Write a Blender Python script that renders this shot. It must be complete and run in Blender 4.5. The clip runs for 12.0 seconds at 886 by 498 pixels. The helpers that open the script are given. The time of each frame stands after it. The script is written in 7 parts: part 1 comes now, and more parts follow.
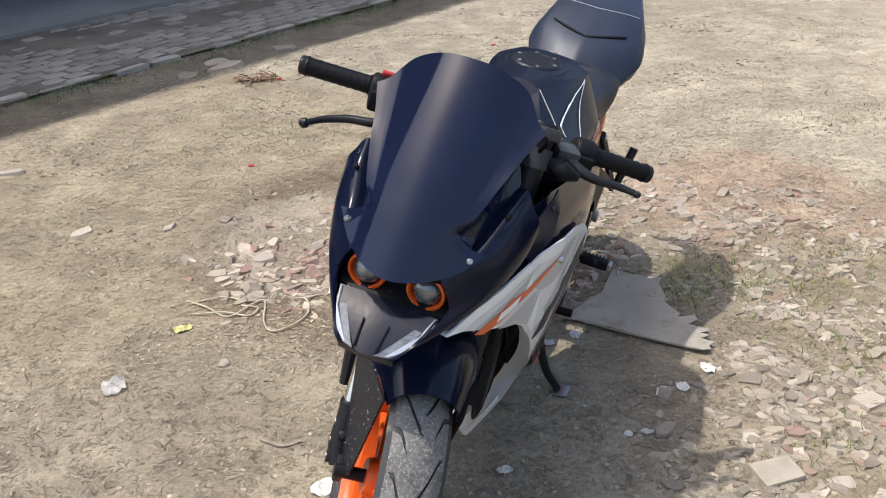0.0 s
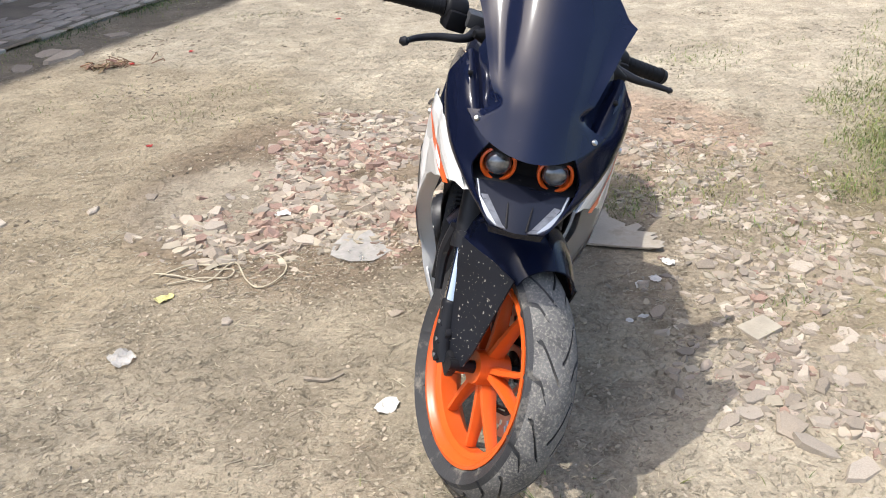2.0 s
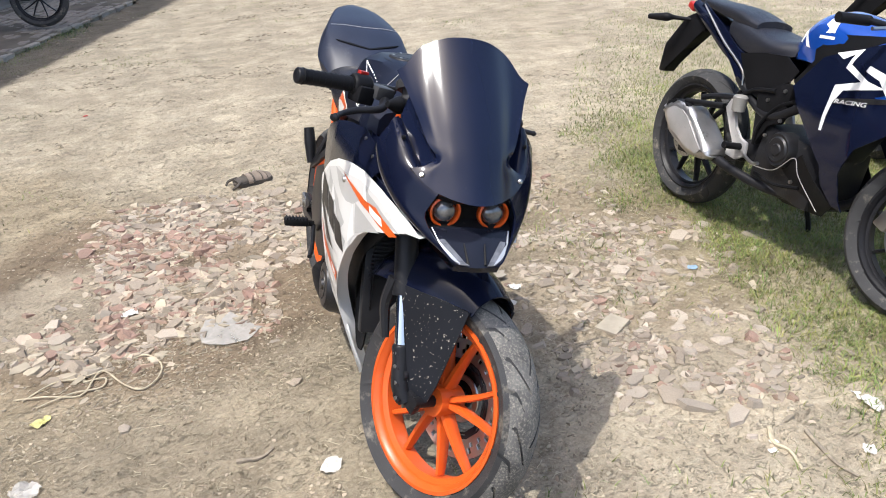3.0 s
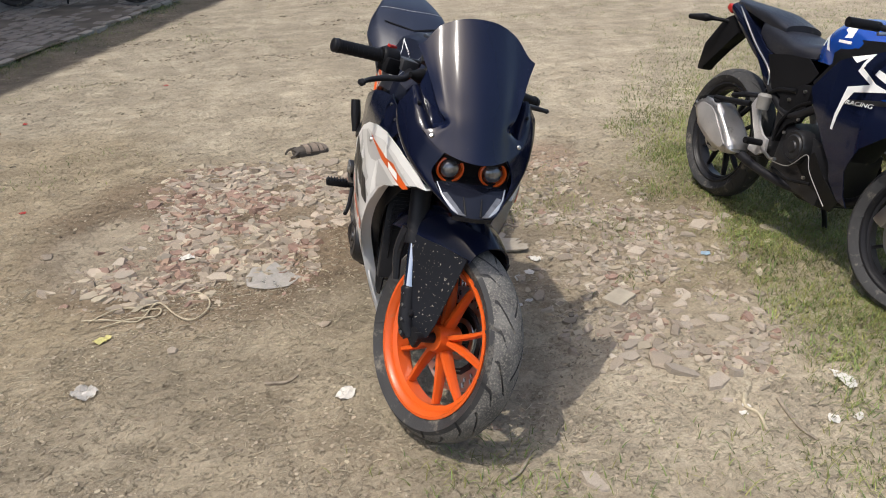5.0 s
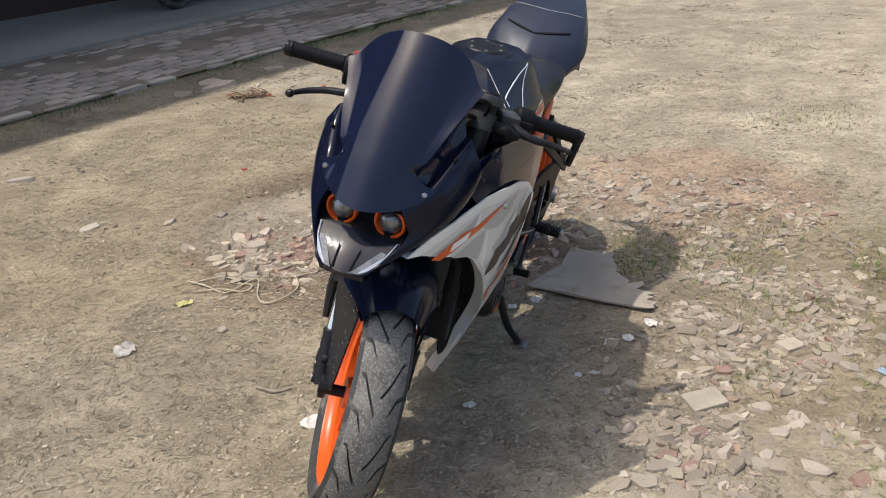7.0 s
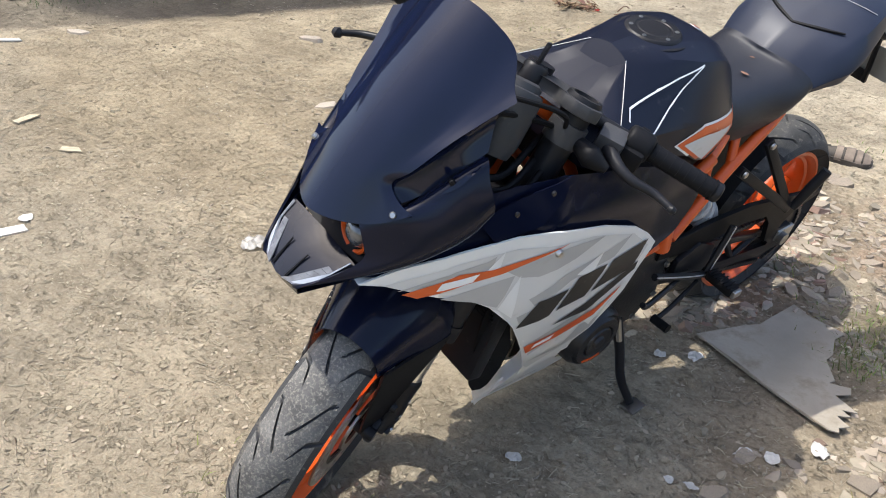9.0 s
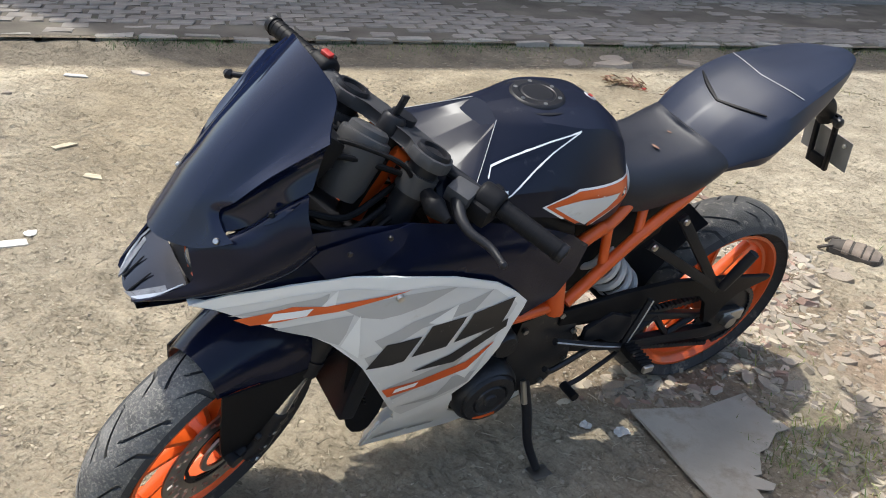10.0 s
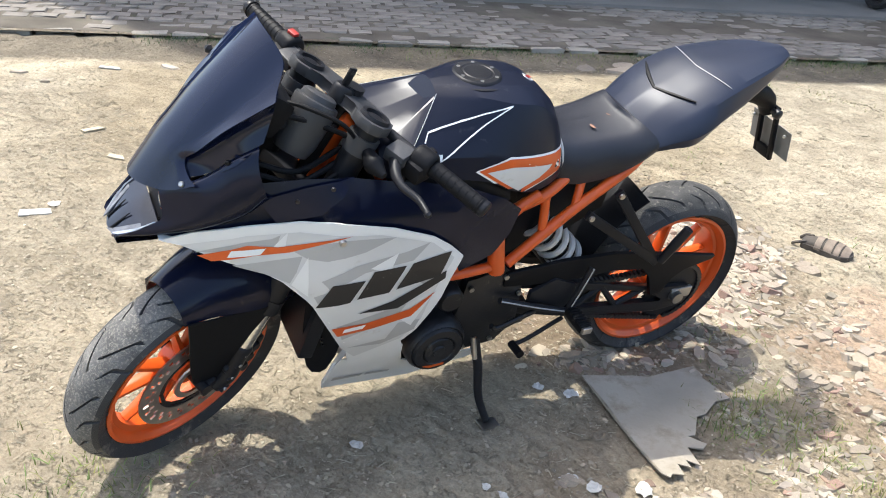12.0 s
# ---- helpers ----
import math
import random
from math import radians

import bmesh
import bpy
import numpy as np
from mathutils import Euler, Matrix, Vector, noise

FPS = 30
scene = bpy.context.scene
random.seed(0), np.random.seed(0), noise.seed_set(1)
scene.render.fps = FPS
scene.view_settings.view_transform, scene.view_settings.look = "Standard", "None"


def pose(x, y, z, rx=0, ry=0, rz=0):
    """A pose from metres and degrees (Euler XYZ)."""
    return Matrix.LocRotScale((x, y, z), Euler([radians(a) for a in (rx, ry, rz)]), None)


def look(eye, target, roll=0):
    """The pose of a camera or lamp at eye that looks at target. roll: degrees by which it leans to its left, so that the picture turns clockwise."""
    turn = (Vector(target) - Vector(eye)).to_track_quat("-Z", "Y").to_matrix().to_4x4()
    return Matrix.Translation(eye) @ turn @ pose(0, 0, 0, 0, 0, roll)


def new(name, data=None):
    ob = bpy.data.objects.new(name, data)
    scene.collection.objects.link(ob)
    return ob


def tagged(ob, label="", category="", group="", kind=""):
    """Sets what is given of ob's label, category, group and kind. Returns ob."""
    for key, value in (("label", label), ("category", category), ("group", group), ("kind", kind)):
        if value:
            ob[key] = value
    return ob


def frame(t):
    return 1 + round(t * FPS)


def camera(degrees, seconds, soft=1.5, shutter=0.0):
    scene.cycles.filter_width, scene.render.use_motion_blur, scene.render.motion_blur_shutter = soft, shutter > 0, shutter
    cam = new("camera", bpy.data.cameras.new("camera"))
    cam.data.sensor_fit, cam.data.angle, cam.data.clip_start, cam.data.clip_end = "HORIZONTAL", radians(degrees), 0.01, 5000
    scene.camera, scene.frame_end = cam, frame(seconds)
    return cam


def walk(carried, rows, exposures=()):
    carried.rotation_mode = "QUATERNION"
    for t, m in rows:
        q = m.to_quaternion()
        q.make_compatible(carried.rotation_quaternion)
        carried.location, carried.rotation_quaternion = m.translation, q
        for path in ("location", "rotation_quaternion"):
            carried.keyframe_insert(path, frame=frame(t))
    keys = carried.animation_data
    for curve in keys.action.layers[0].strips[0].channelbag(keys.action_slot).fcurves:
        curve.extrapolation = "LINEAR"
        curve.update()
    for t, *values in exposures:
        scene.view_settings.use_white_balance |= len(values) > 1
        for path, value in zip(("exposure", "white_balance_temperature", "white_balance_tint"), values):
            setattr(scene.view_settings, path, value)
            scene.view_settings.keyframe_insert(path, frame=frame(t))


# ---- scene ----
cam = camera(54.8, 12.0, soft=1.0)
PATH = [
    (0, (0.269, 0.108, 1.372), (0.051, 1.876, 0.464), -2.2),
    (0.5, (0.344, 0.074, 1.37), (0.198, 1.872, 0.506), -1.6),
    (1, (0.268, 0.034, 1.35), (0.278, 1.83, 0.469), -3.3),
    (1.5, (-0.074, -0.075, 1.316), (0.036, 1.682, 0.366), -3.1),
    (2, (-0.329, -0.089, 1.306), (-0.043, 1.654, 0.369), -1.7),
    (2.5, (-0.575, -0.038, 1.353), (0.005, 1.648, 0.447), -3.5),
    (3, (-0.81, -0.097, 1.365), (0.104, 1.481, 0.545), -3.2),
    (3.2, (-0.928, -0.13, 1.384), (0.087, 1.412, 0.613), -2.3),
    (4.8, (-0.925, -0.452, 1.371), (-0.082, 1.165, 0.548), -1.0),
    (5, (-0.817, -0.412, 1.374), (-0.044, 1.239, 0.551), -1.2),
    (5.5, (-0.562, -0.382, 1.372), (-0.031, 1.371, 0.569), -2.4),
    (6, (-0.206, -0.439, 1.399), (-0.018, 1.396, 0.627), -4.7),
    (6.5, (0.059, -0.403, 1.372), (0.022, 1.442, 0.603), -4.8),
    (6.7, (0.187, -0.339, 1.35), (0.097, 1.493, 0.553), -4.1),
    (8.3, (0.742, 0.194, 1.349), (0.0, 1.75, 0.335), 2.6),
    (8.5, (0.747, 0.285, 1.345), (-0.027, 1.812, 0.311), 3.6),
    (9, (0.817, 0.432, 1.351), (-0.141, 1.843, 0.307), 3.0),
    (9.5, (0.998, 0.612, 1.363), (-0.163, 1.898, 0.363), 1.7),
    (10, (1.173, 0.653, 1.361), (-0.02, 1.968, 0.441), 4.7),
    (10.5, (1.357, 0.507, 1.376), (0.173, 1.856, 0.493), 8.7),
    (11, (1.431, 0.532, 1.374), (0.245, 1.869, 0.476), 9.4),
    (11.5, (1.457, 0.602, 1.374), (0.238, 1.908, 0.476), 7.3),
    (12, (1.475, 0.625, 1.375), (0.206, 1.88, 0.473), 5.2),
]
walk(cam, [(t, look(eye, target, roll)) for t, eye, target, roll in PATH],
     exposures=[(0, 1.02, 6380, 10), (0.5, 1.16, 6380, 10), (1, 1.16, 6380, 10), (1.5, 1.11, 6380, 10), (2, 1.19, 6380, 10), (2.5, 1.14, 6380, 10), (3.2, 1.14, 6380, 10), (4.8, 0.65, 6680, 10), (5, 0.60, 6680, 10),
                (5.5, 0.57, 6680, 10), (6, 0.62, 6680, 10), (6.5, 0.57, 6680, 10), (6.7, 0.62, 6680, 10), (8.3, 1.16, 6460, 9), (8.5, 1.18, 6460, 9), (9, 1.23, 6460, 9), (9.5, 1.18, 6460, 9),
                (10, 1.19, 6440, 7), (10.5, 1.53, 6440, 7), (11, 1.63, 6440, 7), (12, 1.63, 6440, 7)])

# ---- world, sun ----
SUN_TRAVEL = Vector((0.405, 0.07, -1.0)).normalized()
world = bpy.data.worlds.new("sky")
scene.world = world
world.use_nodes = True
wn = world.node_tree.nodes
sky = wn.new("ShaderNodeTexSky")
sky.sky_type = "NISHITA"
sky.sun_disc = False
sky.sun_elevation = math.asin(-SUN_TRAVEL.z)
sky.sun_rotation = math.atan2(-SUN_TRAVEL.x, -SUN_TRAVEL.y)
sky.dust_density = 3.5
wn["Background"].inputs["Strength"].default_value = 0.15
world.node_tree.links.new(sky.outputs["Color"], wn["Background"].inputs["Color"])
sun_data = bpy.data.lights.new("sun", "SUN")
sun_data.energy = 2.0
sun_data.angle = radians(0.6)
sun_data.color = (1.0, 0.972, 0.92)
sun = new("sun", sun_data)
sun.rotation_mode = "QUATERNION"
sun.rotation_quaternion = SUN_TRAVEL.to_track_quat("-Z", "Y")
sun.location = (-8, -2, 20)

# ---- materials ----
def material(name, color, rough=0.5, metal=0.0, vary=0.15, scale=8.0, bump=0.0, bump_scale=60.0, dirt=None, dirt_amount=0.0,
             dirt_scale=5.0, coat=0.0, spec=0.5, per_object=0.0, rough_vary=0.1, per_island=0.0, hue_island=0.0, specks=False):
    """A surface with grain at two scales, an optional second colour of dirt in patches, and bump."""
    m = bpy.data.materials.new(name)
    m.use_nodes = True
    nt = m.node_tree
    n, l = nt.nodes, nt.links
    b = n["Principled BSDF"]
    b.inputs["Metallic"].default_value = metal
    b.inputs["Coat Weight"].default_value = coat
    b.inputs["Specular IOR Level"].default_value = spec
    tc = n.new("ShaderNodeTexCoord")
    big = n.new("ShaderNodeTexNoise")
    big.inputs["Scale"].default_value = scale
    big.inputs["Detail"].default_value = 5
    l.new(tc.outputs["Object"], big.inputs["Vector"])
    ramp = n.new("ShaderNodeValToRGB")
    lo = [max(0.0, c * (1 - vary)) for c in color]
    hi = [min(1.0, c * (1 + vary)) for c in color]
    ramp.color_ramp.elements[0].position, ramp.color_ramp.elements[0].color = 0.32, (*lo, 1)
    ramp.color_ramp.elements[1].position, ramp.color_ramp.elements[1].color = 0.68, (*hi, 1)
    l.new(big.outputs["Fac"], ramp.inputs["Fac"])
    out = ramp.outputs["Color"]
    if per_object:
        info = n.new("ShaderNodeObjectInfo")
        mp = n.new("ShaderNodeMapRange")
        mp.inputs["To Min"].default_value, mp.inputs["To Max"].default_value = 1 - per_object, 1 + per_object
        l.new(info.outputs["Random"], mp.inputs["Value"])
        hs = n.new("ShaderNodeHueSaturation")
        l.new(out, hs.inputs["Color"])
        l.new(mp.outputs["Result"], hs.inputs["Value"])
        out = hs.outputs["Color"]
    if per_island:
        geo = n.new("ShaderNodeNewGeometry")
        hs = n.new("ShaderNodeHueSaturation")
        for sock, mid, amount, seed in (("Value", 1.0, per_island, 1.0), ("Hue", 0.5, hue_island, 7.3)):
            mul = n.new("ShaderNodeMath")
            mul.operation = "MULTIPLY"
            mul.inputs[1].default_value = seed
            fr = n.new("ShaderNodeMath")
            fr.operation = "FRACT"
            mp = n.new("ShaderNodeMapRange")
            mp.inputs["To Min"].default_value, mp.inputs["To Max"].default_value = mid - amount, mid + amount
            l.new(geo.outputs["Random Per Island"], mul.inputs[0])
            l.new(mul.outputs[0], fr.inputs[0])
            l.new(fr.outputs[0], mp.inputs["Value"])
            l.new(mp.outputs["Result"], hs.inputs[sock])
        l.new(out, hs.inputs["Color"])
        out = hs.outputs["Color"]
    if dirt:
        dn = n.new("ShaderNodeTexNoise")
        dn.inputs["Scale"].default_value = dirt_scale
        dn.inputs["Detail"].default_value = 8
        dn.inputs["Roughness"].default_value = 0.7
        l.new(tc.outputs["Object"], dn.inputs["Vector"])
        dr = n.new("ShaderNodeValToRGB")
        dr.color_ramp.elements[0].position = 0.62 - 0.3 * dirt_amount
        dr.color_ramp.elements[1].position = 0.80 - 0.3 * dirt_amount
        if specks:
            dn.inputs["Detail"].default_value = 2
            dr.color_ramp.elements[0].position, dr.color_ramp.elements[1].position = 0.655, 0.675
        l.new(dn.outputs["Fac"], dr.inputs["Fac"])
        mx = n.new("ShaderNodeMix")
        mx.data_type = "RGBA"
        mx.inputs["B"].default_value = (*dirt, 1)
        l.new(dr.outputs["Color"], mx.inputs["Factor"])
        l.new(out, mx.inputs["A"])
        out = mx.outputs["Result"]
    l.new(out, b.inputs["Base Color"])
    fine = n.new("ShaderNodeTexNoise")
    fine.inputs["Scale"].default_value = bump_scale
    fine.inputs["Detail"].default_value = 6
    l.new(tc.outputs["Object"], fine.inputs["Vector"])
    rr = n.new("ShaderNodeMapRange")
    rr.inputs["To Min"].default_value, rr.inputs["To Max"].default_value = max(0.02, rough - rough_vary), min(1.0, rough + rough_vary)
    l.new(big.outputs["Fac"], rr.inputs["Value"])
    l.new(rr.outputs["Result"], b.inputs["Roughness"])
    if bump:
        bp = n.new("ShaderNodeBump")
        bp.inputs["Strength"].default_value = bump
        bp.inputs["Distance"].default_value = 0.004
        l.new(fine.outputs["Fac"], bp.inputs["Height"])
        l.new(bp.outputs["Normal"], b.inputs["Normal"])
    return m


DUST = (0.30, 0.26, 0.20)
NAVY = material("navy_body_paint", (0.0046, 0.0064, 0.0175), 0.15, vary=0.12, rough_vary=0.05, dirt=(0.05, 0.05, 0.055), dirt_amount=0.02, dirt_scale=14, bump=0.02, bump_scale=300, spec=0.22)
TANKMAT = material("satin_navy_tank_paint", (0.0072, 0.0090, 0.0185), 0.34, vary=0.12, rough_vary=0.06, dirt=(0.055, 0.055, 0.06), dirt_amount=0.06, dirt_scale=18, bump=0.02, bump_scale=300, spec=0.22)
# dusty, its base paler than NAVY to paint in the tail's sky sheen
COWL = material("dusty_sheen_navy_paint", (0.017, 0.0215, 0.038), 0.42, spec=0.32, vary=0.12, dirt=(0.065, 0.07, 0.09), dirt_amount=0.10, dirt_scale=7, bump=0.02, bump_scale=300)
SCREEN = material("smoked_screen", (0.005, 0.0075, 0.022), 0.09, vary=0.1, rough_vary=0.03, spec=0.34, dirt=(0.045, 0.045, 0.05), dirt_amount=-0.13, dirt_scale=40)
MATT = material("matt_black_plastic", (0.008, 0.008, 0.009), 0.5, vary=0.2, dirt=(0.12, 0.105, 0.085), dirt_amount=-0.10, dirt_scale=18, bump=0.06, bump_scale=500, spec=0.12)
SEATMAT = material("seat_vinyl", (0.017, 0.018, 0.024), 0.40, vary=0.15, dirt=(0.09, 0.085, 0.08), dirt_amount=0.05, dirt_scale=10, bump=0.25, bump_scale=700, spec=0.35)
WHITE = material("white_fairing_plastic", (0.74, 0.73, 0.70), 0.32, vary=0.03, dirt=(0.45, 0.41, 0.33), dirt_amount=-0.05, dirt_scale=9)
GREY_DECAL = material("grey_decal", (0.40, 0.392, 0.375), 0.35, vary=0.04, dirt=(0.36, 0.33, 0.28), dirt_amount=0.0, dirt_scale=20)
PALE_DECAL = material("pale_grey_decal", (0.60, 0.59, 0.565), 0.35, vary=0.04, dirt=(0.42, 0.38, 0.31), dirt_amount=0.0, dirt_scale=20)
ORANGE_DECAL = material("orange_decal", (0.62, 0.095, 0.012), 0.35, vary=0.08)
BLACK_DECAL = material("black_decal", (0.012, 0.012, 0.013), 0.4, vary=0.1, dirt=(0.5, 0.48, 0.45), dirt_amount=-0.12, dirt_scale=60)
WHITE_DECAL = material("white_decal", (0.8, 0.8, 0.78), 0.4, vary=0.03)
ORANGE = material("orange_paint", (0.62, 0.092, 0.012), 0.35, vary=0.08, dirt=(0.36, 0.15, 0.06), dirt_amount=-0.02, dirt_scale=20)
RUBBER = material("tyre_rubber", (0.030, 0.030, 0.031), 0.75, vary=0.25, dirt=(0.24, 0.215, 0.17), dirt_amount=0.22, dirt_scale=16, bump=0.4, bump_scale=350)
TREAD = material("dusty_tread_rubber", (0.105, 0.101, 0.094), 0.85, vary=0.35, scale=24, dirt=(0.27, 0.25, 0.21), dirt_amount=0.42, dirt_scale=190, bump=0.5, bump_scale=300)
TREAD_DARK = material("dusty_rear_tread", (0.060, 0.058, 0.055), 0.85, vary=0.45, scale=20, dirt=(0.27, 0.245, 0.20), dirt_amount=0.22, dirt_scale=60, bump=0.5, bump_scale=300)
BLACK_METAL = material("black_painted_metal", (0.014, 0.014, 0.016), 0.4, vary=0.2, dirt=(0.13, 0.115, 0.09), dirt_amount=-0.03, dirt_scale=25, bump=0.08, bump_scale=200, spec=0.2)
CASTING = material("grey_black_casting", (0.040, 0.040, 0.042), 0.5, vary=0.2, dirt=(0.13, 0.115, 0.09), dirt_amount=0.02, dirt_scale=25, bump=0.1, bump_scale=220, spec=0.4)
ENGINE = material("engine_casing", (0.015, 0.015, 0.017), 0.42, metal=0.2, vary=0.25, dirt=(0.16, 0.135, 0.10), dirt_amount=0.04, dirt_scale=22, bump=0.15, bump_scale=150)
STEEL = material("dull_steel", (0.45, 0.44, 0.42), 0.36, metal=1.0, vary=0.15, dirt=(0.16, 0.12, 0.09), dirt_amount=0.05, dirt_scale=30)
ALLOY = material("light_alloy", (0.42, 0.41, 0.40), 0.4, metal=0.4, vary=0.15, dirt=(0.2, 0.17, 0.13), dirt_amount=0.05, dirt_scale=30)
CHROME = material("fork_chrome", (0.70, 0.69, 0.67), 0.16, metal=1.0, vary=0.06)
SPRING = material("white_spring_paint", (0.45, 0.44, 0.42), 0.4, vary=0.08, dirt=DUST, dirt_amount=0.1, dirt_scale=40)
LENS = material("lamp_lens", (0.12, 0.125, 0.135), 0.06, metal=0.5, vary=0.5, coat=1.0, scale=60)
DRL = material("clear_lamp_strip", (0.42, 0.44, 0.48), 0.15, vary=0.15, coat=0.6, scale=50)
REFLECTOR = material("pale_lamp_reflector", (0.12, 0.125, 0.14), 0.45, vary=0.3, scale=60, spec=0.2)
BEAK = material("glossy_dark_beak", (0.009, 0.010, 0.016), 0.08, bump=0.06, bump_scale=90, coat=0.1, vary=0.2, dirt=(0.05, 0.05, 0.055), dirt_amount=0.0, dirt_scale=30, spec=0.3)
RED = material("red_plastic", (0.35, 0.02, 0.015), 0.4, vary=0.1)
BLUE = material("blue_metallic_paint", (0.008, 0.065, 0.36), 0.2, metal=0.25, vary=0.1, coat=0.6)
GREEN = material("green_paint", (0.03, 0.25, 0.05), 0.3, vary=0.1, coat=0.4)
EXHAUST = material("silencer_steel", (0.50, 0.485, 0.47), 0.36, metal=0.9, vary=0.2, dirt=(0.14, 0.11, 0.09), dirt_amount=0.1, dirt_scale=18)
CARD = material("cardboard", (0.34, 0.30, 0.24), 0.9, vary=0.2, scale=6, dirt=(0.25, 0.21, 0.155), dirt_amount=0.42, dirt_scale=12, bump=0.4, bump_scale=90)
PLASTIC_FILM = material("dusty_plastic_film", (0.50, 0.475, 0.43), 0.3, vary=0.2, scale=30, dirt=(0.32, 0.28, 0.215), dirt_amount=0.22, dirt_scale=26)
PLASTIC_FILM.node_tree.nodes["Principled BSDF"].inputs["Alpha"].default_value = 0.5
PLATE = material("dull_plate", (0.24, 0.23, 0.21), 0.55, vary=0.15, dirt=(0.3, 0.26, 0.2), dirt_amount=0.1, dirt_scale=20)
SPECKED = material("spattered_black_plastic", (0.008, 0.009, 0.013), 0.5, vary=0.2, dirt=(0.42, 0.38, 0.31), dirt_scale=130, specks=True, bump=0.06, bump_scale=500, spec=0.3)
PAPER = material("white_paper_scrap", (0.54, 0.515, 0.465), 0.8, vary=0.12, scale=40, dirt=(0.36, 0.32, 0.26), dirt_amount=0.05, dirt_scale=50, per_object=0.15)
BLUEFILM = material("blue_plastic_scrap", (0.24, 0.34, 0.42), 0.5, vary=0.15, scale=30)
CORD = material("straw_cord", (0.42, 0.36, 0.25), 0.85, vary=0.2, scale=40)
STRAW = material("dry_straw", (0.38, 0.33, 0.235), 0.9, vary=0.3, scale=30)
TWIG = material("brown_twig", (0.24, 0.20, 0.15), 0.9, vary=0.3, scale=40)
GRASS = material("grass_blade", (0.168, 0.190, 0.062), 0.7, vary=0.4, scale=3, spec=0.2, per_island=0.45, hue_island=0.05)
DEAD_LEAF = material("dead_leaf", (0.20, 0.12, 0.07), 0.85, vary=0.4, scale=25, per_island=0.4, hue_island=0.03)
MOSS = material("verge_grass_blade", (0.055, 0.10, 0.028), 0.7, vary=0.4, scale=4, spec=0.2, per_island=0.35, hue_island=0.03)
LEAF = material("yellow_leaf", (0.46, 0.42, 0.16), 0.6, vary=0.2, scale=40)
BRICK = material("grey_lane_brick", (0.218, 0.192, 0.162), 0.85, vary=0.22, scale=9, dirt=(0.20, 0.15, 0.11), dirt_amount=0.08, dirt_scale=10, bump=0.5, bump_scale=80, per_object=0.22)
KERB = material("kerb_brick", (0.27, 0.245, 0.205), 0.9, vary=0.25, scale=9, dirt=(0.10, 0.12, 0.05), dirt_amount=0.1, dirt_scale=9, bump=0.5, bump_scale=80, per_object=0.18)
STONE = material("rubble_stone", (0.280, 0.235, 0.176), 0.9, vary=0.2, scale=18, dirt=(0.30, 0.25, 0.18), dirt_amount=0.1, dirt_scale=30, bump=0.5, bump_scale=120, per_object=0.2, per_island=0.34, hue_island=0.012)
PALE_STONE = material("pale_concrete_chip", (0.35, 0.302, 0.236), 0.9, vary=0.15, scale=18, dirt=(0.34, 0.29, 0.21), dirt_amount=0.1, dirt_scale=30, bump=0.5, bump_scale=120, per_object=0.22, per_island=0.34, hue_island=0.012)
RED_STONE = material("brick_chip", (0.265, 0.178, 0.132), 0.9, vary=0.25, scale=18, dirt=(0.33, 0.25, 0.18), dirt_amount=0.15, dirt_scale=25, bump=0.5, bump_scale=120, per_object=0.2, per_island=0.28, hue_island=0.012)
CLOD = material("soil_clod", (0.33, 0.28, 0.205), 0.95, vary=0.15, scale=30, per_island=0.18, hue_island=0.01, spec=0.2)
DARK_CLOD = material("dark_soil_clod", (0.245, 0.205, 0.148), 0.95, vary=0.2, scale=30, per_island=0.35, hue_island=0.012, spec=0.2)
CONCRETE = material("lane_concrete", (0.205, 0.19, 0.168), 0.85, vary=0.15, scale=1.2, dirt=(0.19, 0.17, 0.14), dirt_amount=0.15, dirt_scale=2.2, bump=0.4, bump_scale=60)
WALL_PAINT = material("flaking_wall_paint", (0.12, 0.14, 0.175), 0.85, vary=0.15, scale=2, dirt=(0.12, 0.13, 0.14), dirt_amount=0.25, dirt_scale=3, bump=0.3, bump_scale=30)
FLAKED = material("flaking_whitewash", (0.26, 0.26, 0.26), 0.85, vary=0.3, scale=5, dirt=(0.07, 0.06, 0.05), dirt_amount=0.35, dirt_scale=9, bump=0.4, bump_scale=30)
WALL_BLUE = material("blue_wall_paint", (0.022, 0.055, 0.15), 0.7, vary=0.2, scale=3, dirt=(0.04, 0.06, 0.10), dirt_amount=0.15, dirt_scale=4)
WALL_BROWN = material("brown_plinth_paint", (0.035, 0.018, 0.016), 0.8, vary=0.2, scale=3, dirt=(0.03, 0.025, 0.025), dirt_amount=0.2, dirt_scale=4)
SANDAL = material("brown_sandal_leather", (0.21, 0.165, 0.125), 0.8, vary=0.25, scale=30, bump=0.3, bump_scale=150)
SANDAL_DARK = material("dark_sandal_strap", (0.06, 0.05, 0.04), 0.8, vary=0.25, scale=30)


